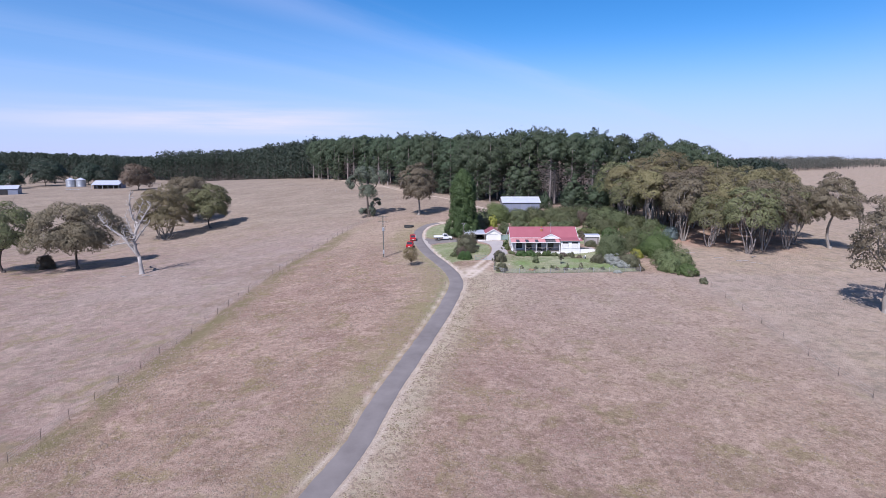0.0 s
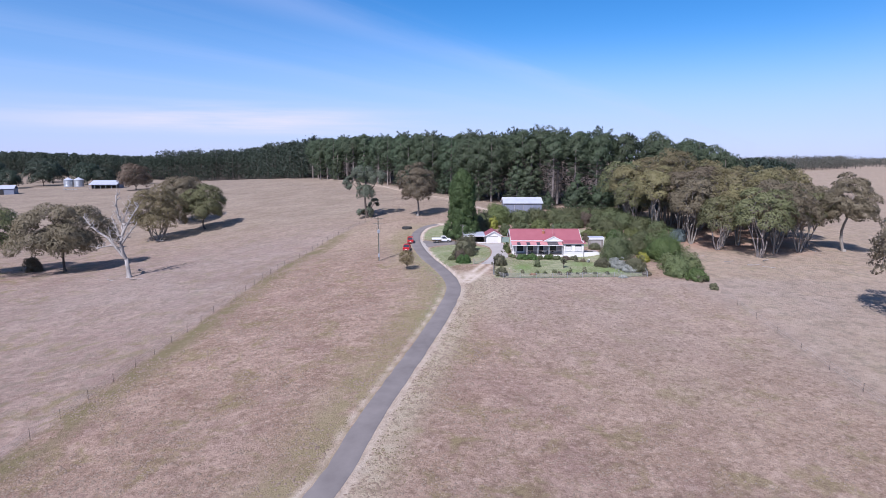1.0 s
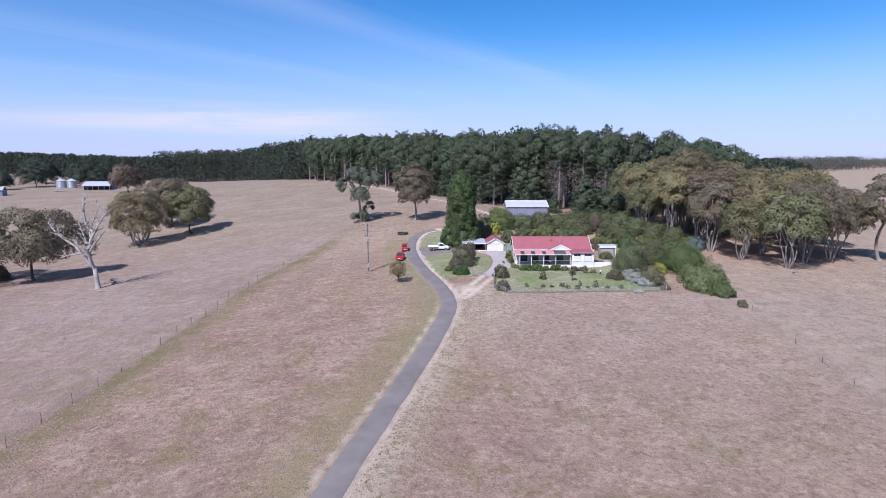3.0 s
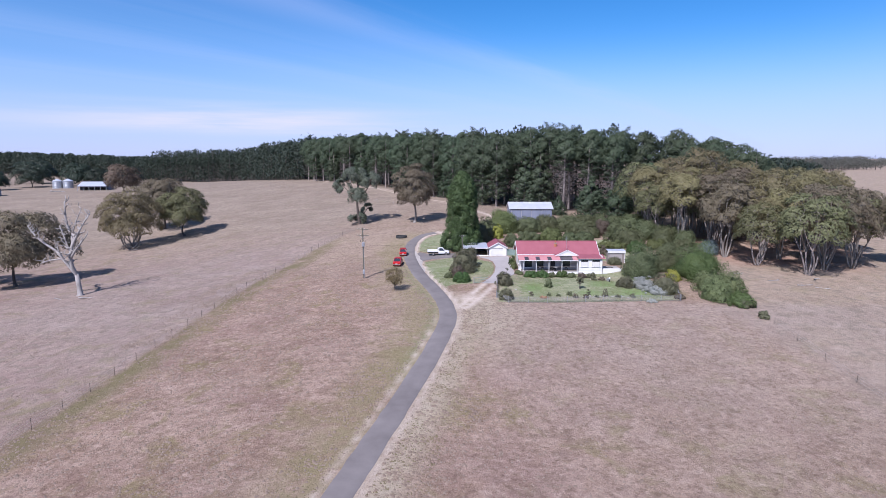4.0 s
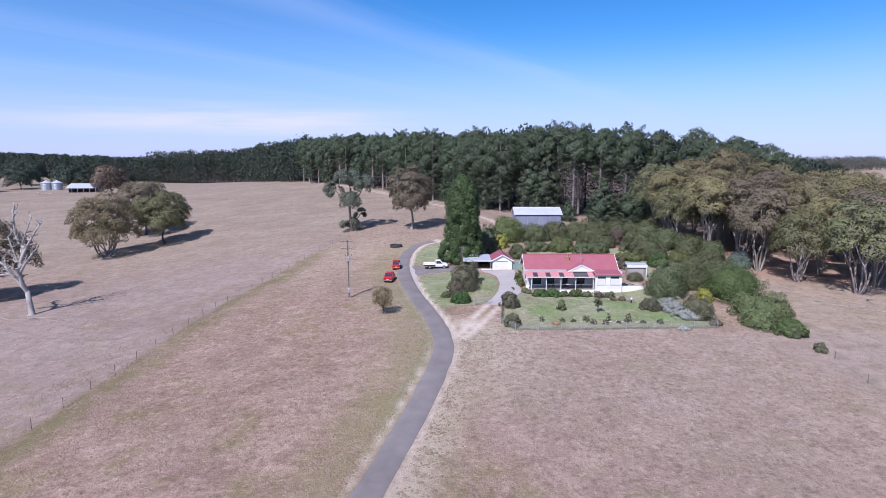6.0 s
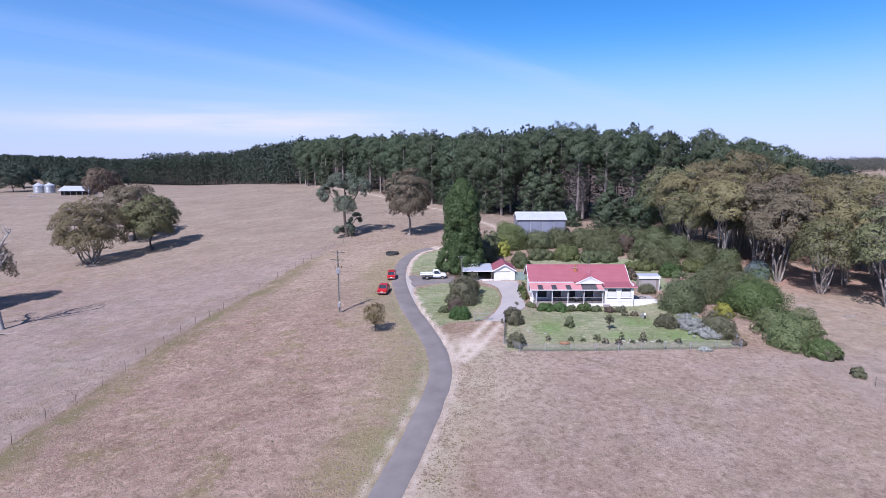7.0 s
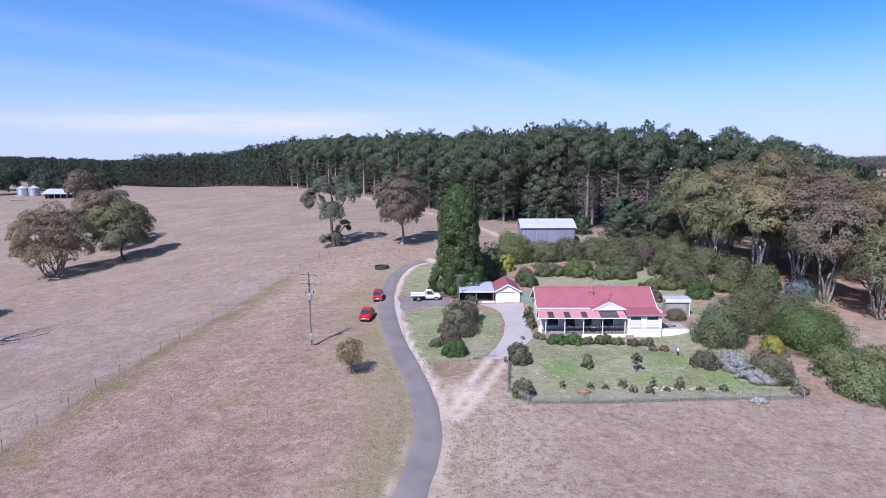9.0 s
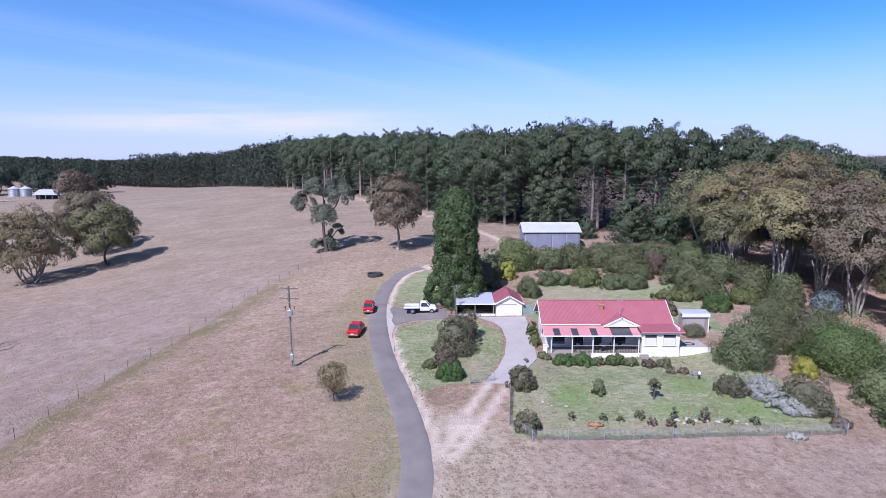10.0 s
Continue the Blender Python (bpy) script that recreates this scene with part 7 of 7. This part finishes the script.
pole_a = power_pole(-14.75, 133.1, 9.85, "tall timber power pole with crossarms and a transformer", ((9.6, 1.1, 0.05), (8.4, 1.15, 0.06)), ((6.3, 0.55, 0.4, 0.75, "grey pole transformer"), (0.9, 0.4, 0.25, 0.75, "grey meter box")))
part("conduit", rod((0.12, -0.12, -0.2), (0.05, -0.12, 6.3), 0.035, 6), M_STEEL, pole_a)
for a in (-0.5, 0.0, 0.5):
    part("fuse", rod((a, -0.25, 7.15), (a, -0.25, 7.5), 0.05, 6), M_DARK, pole_a)
power_pole(4.85, 149.0, 5.15, "short timber service pole beside the carport", ((4.9, 0.65, 0.0),), ())


def sagging(name, a, b, drop, label):
    root = thing(name, label, "power line", pose(*a))
    n = 16
    d = Vector(b) - Vector(a)
    w = Pile()
    w.tube([tuple(d * (i / n) + Vector((0, 0, -4 * drop * (i / n) * (1 - i / n)))) for i in range(n + 1)], [0.012] * (n + 1), 4)
    part("cable", w.mesh("cable", M_DARK), M_DARK, root)


sagging("service_cable", (-14.9, 133.0, land(-14.75, 133.1) + 6.6), (4.6, 148.9, land(4.85, 149) + 5.0), 0.9, "thin black service cable between two poles")

# ---- stock trough ----
trough = thing("stock_trough", "dark round stock trough on the dry grass", "trough", on_land(-10.6, 179.0, 0))
bm = bmesh.new()
n = 28
for r, z in ((1.45, -0.2), (1.5, 0.55), (1.42, 0.58), (1.38, 0.3)):
    for i in range(n):
        bm.verts.new((r * math.cos(6.2832 * i / n), r * math.sin(6.2832 * i / n), z))
bm.verts.ensure_lookup_table()
for k in range(3):
    for i in range(n):
        j = (i + 1) % n
        bm.faces.new((bm.verts[k * n + i], bm.verts[k * n + j], bm.verts[k * n + n + j], bm.verts[k * n + n + i]))
part("tank", bm, M_TYRE, trough, smooth=True)
bm = bmesh.new()
bmesh.ops.create_circle(bm, cap_ends=True, segments=28, radius=1.39, matrix=Matrix.Translation((0, 0, 0.31)))
part("water", bm, M_GLASS, trough, "still dark water")

# ---- fences ----
def strand(pts, r, name, parent, material, sides=4):
    w = Pile()
    w.tube(pts, [r] * len(pts), sides)
    return part(name, w.mesh(name, material), material, parent)


def wire_fence(name, line, gap, tall, label, wires, post_r, material):
    root = thing(name, label, "fence", pose(0, 0, 0))
    feet, carry = [], 0.0
    for (ax, ay), (bx, by) in zip(line, line[1:]):
        length = math.hypot(bx - ax, by - ay)
        s = carry
        while s < length:
            t = s / length
            feet.append((ax + (bx - ax) * t, ay + (by - ay) * t))
            s += gap
        carry = s - length
    rng = random.Random(5)
    for x, y in feet:
        z = land(x, y)
        part("post", rod((x, y, z - 0.4), (x + rng.uniform(-0.04, 0.04), y + rng.uniform(-0.04, 0.04), z + tall * rng.uniform(0.95, 1.08)), post_r, 6), material, root)
    for h in wires:
        strand([(x, y, land(x, y) + h) for x, y in feet], 0.008, "wire", root, M_WIRE, 3)
    return feet


M_PICKET = surface("rusty_steel_picket", (0.05, 0.04, 0.035), (0.12, 0.09, 0.075), 0.7, 0.2)
wire_fence("paddock_fence", FENCE_LEFT[1:], 4.4, 1.25, "long wire paddock fence on dark steel pickets", (0.3, 0.6, 0.9, 1.15), 0.028, M_PICKET)
wire_fence("paddock_fence", FENCE_RIGHT[1:], 6.2, 1.1, "wire fence with sparse steel pickets down the slope", (0.4, 0.75, 1.05), 0.026, M_PICKET)
wire_fence("paddock_fence", [(-90, 330), (-60, 285), (-20, 240), (5, 228)], 9.0, 1.2, "low wire fence across the upper slope", (0.5, 1.0), 0.05, M_TIMBER)


def netting_fence(line, tall, label):
    root = thing("garden_fence", label, "fence", pose(0, 0, 0))
    feet = wire_posts(root, line, 2.9, tall)
    w = Pile()
    for (ax, ay), (bx, by) in zip(feet, feet[1:]):
        length = math.hypot(bx - ax, by - ay)
        for k in range(10):
            h = 0.05 + (tall - 0.1) * k / 9
            w.tube([(ax, ay, land(ax, ay) + h), (bx, by, land(bx, by) + h)], [0.009] * 2, 3)
        m = int(length / 0.11)
        for k in range(m):
            t = (k + 0.5) / m
            x, y = ax + (bx - ax) * t, ay + (by - ay) * t
            z = land(x, y)
            w.tube([(x, y, z + 0.03), (x, y, z + tall - 0.04)], [0.008] * 2, 3)
    part("netting", w.mesh("netting", M_WIRE), M_WIRE, root, "galvanised wire netting")


def wire_posts(root, line, gap, tall):
    feet = []
    for (ax, ay), (bx, by) in zip(line, line[1:]):
        k = max(1, round(math.hypot(bx - ax, by - ay) / gap))
        feet += [(ax + (bx - ax) * i / k, ay + (by - ay) * i / k) for i in range(k)]
    feet.append(line[-1])
    for x, y in feet:
        z = land(x, y)
        part("post", rod((x, y, z - 0.3), (x, y, z + tall + 0.05), 0.035, 7), M_STEEL, root)
    return feet


netting_fence([(10.5, 127.4), (9.4, 118.2), (11.2, 115.6), (20.8, 115.8), (29.8, 116.3), (39.9, 116.8), (40.9, 121.5)], 1.05, "wire-netting garden fence on steel posts")
screen = thing("mesh_screen", "green shade-mesh screen between garage and house", "screen", pose(0, 0, 0))
part("mesh_sheet", box(14.75, 150.2, land(15, 150) - 0.1, 16.6, 150.24, 1.75), M_GREENMESH, screen)
for x in (14.75, 15.7, 16.6):
    part("post", rod((x, 150.3, land(x, 150.3) - 0.2), (x, 150.3, 1.85), 0.035, 7), M_STEEL, screen)
gate = thing("garden_gate", "open green tubular gate at the drive", "gate", on_land(6.2, 127.0, 12))
for a, b in (((0, 0, 0.2), (2.6, 0, 0.2)), ((0, 0, 1.1), (2.6, 0, 1.1)), ((0, 0, 0.2), (0, 0, 1.1)), ((2.6, 0, 0.2), (2.6, 0, 1.1)), ((0, 0, 0.65), (2.6, 0, 0.65)), ((0, 0, 0.2), (2.6, 0, 1.1))):
    part("rail", rod(a, b, 0.025, 6), M_GREENMESH, gate)
part("gatepost", rod((-0.12, 0, -0.3), (-0.12, 0, 1.3), 0.07, 8), M_TIMBER, gate)
part("gatepost", rod((4.3, -0.9, -0.3), (4.3, -0.9, 1.4), 0.08, 8), M_TIMBER, gate)

# ---- garden odds and ends ----
rng = random.Random(12)


def stone(x, y, r):
    root = thing("garden_stone", "pale rough stone edging the front bed", "stone", on_land(x, y, rng.uniform(0, 360)), group="bed edging stones")
    bm = bmesh.new()
    bmesh.ops.create_icosphere(bm, subdivisions=2, radius=r)
    for v in bm.verts:
        v.co *= 1 + 0.28 * noise.noise(v.co * 3.1 / r + Vector((x, y, 0)))
        v.co.x *= 1.35
        v.co.z = v.co.z * 0.4 + r * 0.05
    part("rock", bm, M_STONE, root, smooth=True)


for x, y, r in ((24.9, 118.9, 0.34), (25.6, 119.2, 0.45), (26.4, 119.3, 0.38), (27.2, 119.1, 0.42), (28.4, 118.9, 0.36), (29.2, 118.9, 0.3), (29.9, 119.0, 0.26), (30.8, 118.8, 0.3), (26.0, 118.7, 0.26), (31.6, 118.7, 0.24), (29.6, 131.0, 0.3), (28.6, 131.2, 0.22), (40.9, 123.6, 0.5), (41.6, 122.6, 0.4), (40.6, 121.9, 0.35), (15.6, 121.6, 0.3), (13.4, 122.8, 0.3), (14.2, 121.9, 0.25)):
    stone(x + rng.uniform(-0.2, 0.2), y + rng.uniform(-0.25, 0.25), r * rng.uniform(0.5, 0.85))

orn = thing("garden_ornament", "white garden ornament on a dark stem standing on the lawn", "ornament", on_land(31.2, 128.0, 0))
part("stem", rod((0, 0, -0.05), (0, 0, 0.5), 0.13, 10, r2=0.1), M_DARK, orn)
part("urn", hull([[(r * math.cos(6.2832 * i / 12), r * math.sin(6.2832 * i / 12), z) for i in range(12)] for r, z in ((0.1, 0.5), (0.15, 0.58), (0.16, 0.7), (0.11, 0.82), (0.04, 0.88))]), M_WHITE, orn, smooth=True)
put(shrub("white_flowers", 380, 0.75, 0.8, 0.7, M_SILVER, "white-flowering plant on the lawn", 0.12, 9, 60, "flowers"), 31.35, 129.4)

tbl = thing("round_table", "white round table on the verandah", "table", pose(22.75, 136.0, -0.30))
part("tabletop", rod((0, 0, 0.7), (0, 0, 0.74), 0.48, 20), M_WHITE, tbl)
part("stem", rod((0, 0, 0.0), (0, 0, 0.7), 0.05, 8), M_DARK, tbl)
part("foot", rod((0, 0, 0.0), (0, 0, 0.04), 0.28, 14), M_DARK, tbl)


def verandah_chair(x, y, turn):
    root = thing("verandah_chair", "dark outdoor chair on the verandah", "chair", pose(x, y, -0.30, 0, 0, turn), group="verandah chairs")
    part("seat", box(-0.24, -0.24, 0.42, 0.24, 0.24, 0.46, 0.01), M_DARK, root)
    part("backrest", box(-0.24, 0.2, 0.46, 0.24, 0.24, 0.92, 0.01), M_DARK, root)
    for a in (-0.21, 0.21):
        for b in (-0.21, 0.21):
            part("leg", rod((a, b, 0), (a, b, 0.42), 0.018, 6), M_DARK, root)


for x, y, t in ((22.0, 136.1, 90), (23.5, 136.1, -90), (19.4, 136.6, 0), (20.3, 136.6, 0), (25.0, 136.5, 0)):
    verandah_chair(x, y, t)
meter = thing("meter_box", "small white box on the corner of the house", "meter box", pose(15.7, 136.2, 0))
part("case", box(-0.25, -0.2, land(15.7, 136.2) - 0.02, 0.25, 0.2, 0.35, 0.02), M_WHITE, meter)
part("lid", box(-0.28, -0.23, 0.35, 0.28, 0.23, 0.40, 0.01), M_WHITE, meter)

cover = thing("white_cover", "low white rounded cover lying in the back garden", "cover", on_land(23.4, 171.0, 8))
part("shell", hull([[(x, 0.9 * s * math.cos(math.pi * i / 8), 0.1 + 0.75 * s * math.sin(math.pi * i / 8)) for i in range(9)] for x, s in ((-1.6, 0.25), (-1.1, 0.8), (0, 1.0), (1.0, 0.8), (1.5, 0.3))]), M_WHITE, cover, smooth=True)


def fallen_log(x, y, turn, length, r):
    root = thing("fallen_log", "bleached fallen branch lying on bare ground", "log", on_land(x, y, turn), group="fallen branches")
    w = Pile()
    g = np.random.default_rng(int(abs(x * 7 + y)))
    pts = bough(w, (-length / 2, 0, r), (length / 2, 0, r * 0.8), r, r * 0.4, g, 0.03, 5, 7)
    for k in (1, 2, 3):
        bough(w, pts[k], pts[k] + Vector((0.4 * length * 0.4, (-1) ** k * length * 0.25, r * 1.2)), r * 0.4, r * 0.12, g, 0.08, 3, 5)
    part("branch", w.mesh("branch", M_DEAD), M_DEAD, root)


for q in ((66.5, 126.5, 10, 3.2, 0.13), (69.0, 125.2, -14, 2.6, 0.12), (62.5, 129.5, 25, 3.0, 0.1), (71.5, 131.0, 40, 2.4, 0.16), (58, 134, 15, 2.6, 0.1), (-72, 139.5, 20, 4.0, 0.12), (-79, 140.2, -30, 2.5, 0.1), (-96, 203, 10, 3.5, 0.16), (-240, 386, 5, 5, 0.5), (-234, 384, -12, 4, 0.4)):
    fallen_log(*q)

# ---- far farm buildings ----
def silo(x, y):
    z = land(x, y)
    root = thing("grain_silo", "ribbed galvanised grain silo with a conical top", "silo", pose(x, y, z), group="grain silos")
    n = 24
    rings = [(3.15, -0.4), (3.15, 0.05)]
    for i in range(5):
        rings += [(3.05, 0.06 + i * 0.95), (3.05, 0.9 + i * 0.95), (3.1, 0.94 + i * 0.95)]
    part("tank", hull([[(r * math.cos(6.2832 * i / n), r * math.sin(6.2832 * i / n), h) for i in range(n)] for r, h in rings]), M_STEEL, root)
    part("roof", hull([[(r * math.cos(6.2832 * i / n), r * math.sin(6.2832 * i / n), h) for i in range(n)] for r, h in ((3.25, 4.75), (0.5, 6.2), (0.45, 6.4))]), M_ZINC, root)
    part("ladder", box(3.1, -0.2, 0, 3.16, 0.2, 4.8), M_STEEL, root)


silo(-258.6, 418)
silo(-251.4, 418)


def hay_shed():
    z = land(-222, 402)
    root = thing("hay_shed", "long open-fronted hay shed with a pale iron roof", "shed", pose(-223.0, 400, z, 0, 0, 6) @ Matrix.Scale(0.84, 4))
    part("roof", plate([(-10.6, -5, 3.1), (10.6, -5, 3.1), (10.6, 4, 6.3), (-10.6, 4, 6.3)], 0.1), M_ZINC, root)
    part("back_slope", plate([(-10.6, 4, 6.3), (10.6, 4, 6.3), (10.6, 9, 4.2), (-10.6, 9, 4.2)], 0.1), M_ZINC, root)
    part("back_wall", box(-10.3, 8.6, -0.6, 10.3, 8.7, 4.2), M_BLUEWALL, root)
    for s in (-1, 1):
        part("end_wall", box(s * 10.3 - 0.05, -1, -0.6, s * 10.3 + 0.05, 8.6, 4.1), M_BLUEWALL, root)
    for i in range(6):
        x = -10.3 + 20.6 * i / 5
        part("post", box(x - 0.12, -4.9, -0.5, x + 0.12, -4.7, 3.05), M_STEEL, root)
    for i in range(7):
        part("hay_bale", rod((-8 + 2.2 * i, 3, 0.8), (-8 + 2.2 * i, 5, 0.8), 0.95, 14), M_BARK_DARK, root)


hay_shed()


def far_shed():
    z = land(-255, 349)
    root = thing("farm_shed", "grey-blue farm shed at the edge of the far trees", "shed", pose(-255, 349, z + 0.0, 0, 0, 20))
    part("wall", box(-7, -4, -1, 7, 4, 3.4), M_BLUEWALL, root)
    for s in (-1, 1):
        part("roof", plate([(-7.3, s * 4.4, 3.3), (7.3, s * 4.4, 3.3), (7.3, 0, 5.2), (-7.3, 0, 5.2)], 0.1), M_ZINC, root)
    part("door", box(-2, -4.08, -0.5, 2, -4.0, 2.8), M_DARK, root)


far_shed()

# trees by the far sheds
yard = [gum_tree("gum_tree", 500 + i, h, w, 0.12, M_BARK_DARK, lv, lab, 0.75, 34, 190, skirt=-0.95) for i, (h, w, lv, lab) in enumerate(((18, 22, M_PINE_FAR, "dark rounded tree beside the silos"), (16, 20, M_BROWN, "rusty-brown dying tree beside the hay shed"), (17, 20, M_PINE_FAR, "broad dark tree behind the far farm yard")))]
put(yard[0], -284, 430, 30)
put(yard[1], -180, 355, 80)
put(yard[2], -262, 446, 10)
for x, y, k, t, s in ((-330, 440, 0, 100, 1.0), (-245, 440, 2, 60, 0.8), (-352, 470, 2, 200, 1.1), (-310, 475, 0, 10, 1.1), (-290, 405, 2, 300, 0.8), (-228, 452, 0, 240, 0.8), (-420, 520, 2, 20, 1.2), (-380, 500, 0, 50, 1.1)):
    copy_at(yard[k], x, y, t, s)
put(shrub("shrub", 520, 5.0, 5.2, 4.5, M_GUM_GREY, "low olive shrub beside a gum tree in the paddock", 0.4, 24, 90), -112, 162)

# ---- rough grass in the nearer paddock ----
def tussocks(name, seed, count, x0, x1, y0, y1, size, material, label, keep, tall=0.5):
    """Clumped low mounds of grass growing out of the land, each with a ragged rim."""
    rng = np.random.default_rng(seed)
    hub = np.stack([rng.uniform(x0, x1, count // 4), rng.uniform(y0, y1, count // 4)], -1)
    p = np.repeat(hub, 4, 0) + rng.normal(size=(len(hub) * 4, 2)) * 0.45
    patchy = np.array([noise.noise(Vector((q[0] * 0.13, q[1] * 0.13, seed * 3.7))) for q in hub])
    p = p[np.repeat(patchy > rng.uniform(-0.45, 0.45, len(hub)), 4)]
    ok = keep(p[:, 0], p[:, 1]) & (along(p[:, 0], p[:, 1], ROAD) > 2.0) & (within(p[:, 0], p[:, 1], DRIVE) < -0.3) & (np.hypot((p[:, 0] - 5.2) / 3.4, (p[:, 1] - 118.5) / 6.0) > 1) & (within(p[:, 0], p[:, 1], PARKING) < -0.3)
    p = p[ok]
    n, sides = len(p), 5
    s = size * rng.uniform(0.5, 1.5, n)[:, None]
    ang = rng.uniform(0, 6.283, n)[:, None] + np.arange(sides)[None] * 2 * math.pi / sides
    rim = s * rng.uniform(0.6, 1.25, (n, sides))
    ring = np.stack([p[:, :1] + rim * np.cos(ang), p[:, 1:] + 0.75 * rim * np.sin(ang)], -1)
    z = lay_of(p[:, 0], p[:, 1])
    ring = np.concatenate([ring, np.repeat((z - 0.05)[:, None, None], sides, 1)], -1)
    tip = np.column_stack([p + rng.normal(size=(n, 2)) * 0.2 * s, z + s[:, 0] * tall * rng.uniform(0.6, 1.3, n)])
    verts = np.concatenate([ring, tip[:, None]], 1).reshape(-1, 3)
    k = np.arange(sides)
    tri = np.stack([k, (k + 1) % sides, np.full(sides, sides)], -1)[None] + (np.arange(n) * (sides + 1))[:, None, None]
    me = bpy.data.meshes.new(name)
    me.vertices.add(len(verts))
    me.vertices.foreach_set("co", verts.ravel())
    me.loops.add(tri.size)
    me.loops.foreach_set("vertex_index", tri.ravel())
    me.polygons.add(n * sides)
    me.polygons.foreach_set("loop_start", np.arange(n * sides) * 3)
    me.update(calc_edges=True)
    me.polygons.foreach_set("use_smooth", np.ones(n * sides, bool))
    me.materials.append(material)
    return tagged(new(name, me), label, "grass", "", "stuff")


def outside_lawn(x, y):
    return (within(x, y, GARDEN) < 0) & (within(x, y, ISLAND) < 0)


M_TUFT_DARK = foliage("brown_seed_grass", (0.195, 0.142, 0.11), (0.292, 0.218, 0.17), 0.2, 0.015)
M_TUFT_PALE = foliage("bleached_straw", (0.215, 0.163, 0.13), (0.3, 0.232, 0.186), 0.25, 0.015)
M_TUFT_GREEN = foliage("yellow_green_grass", (0.15, 0.13, 0.066), (0.255, 0.215, 0.115), 0.25, 0.015)
M_TURF = foliage("lawn_grass", (0.12, 0.15, 0.06), (0.30, 0.33, 0.16), 0.3, 0.015)
tussocks("brown_grass_tufts", 1, 60000, -46, 50, 42, 150, 0.19, M_TUFT_DARK, "brown seeding tussocks scattered over the dry paddock", lambda x, y: outside_lawn(x, y) & ((x < 6) | (np.sin(x * 91.7 + y * 57.3) > 0.1)), 0.6)
tussocks("straw_grass_tufts", 2, 26000, -46, 50, 42, 150, 0.14, M_TUFT_PALE, "bleached straw tufts scattered over the dry paddock", outside_lawn)
tussocks("green_grass_tufts", 3, 90000, -52, 12, 30, 170, 0.13, M_TUFT_GREEN, "yellow-green grass tufts along the road and fence", lambda x, y: outside_lawn(x, y) & ((np.abs(along(x, y, ROAD) - 4.2) < 2.4) | (along(x, y, [(q[0] + 2.6, q[1]) for q in FENCE_LEFT]) < 2.4)))
tussocks("paddock_tufts", 4, 8000, -95, -40, 60, 190, 0.2, M_TUFT_PALE, "short straw tufts in the grazed paddock", lambda x, y: x < np.interp(y, [q[1] for q in FENCE_LEFT], [q[0] for q in FENCE_LEFT]))
tussocks("lawn_tufts", 5, 24000, -6, 41, 115, 150, 0.16, M_TURF, "uneven tufts of watered lawn grass", lambda x, y: ~outside_lawn(x, y))
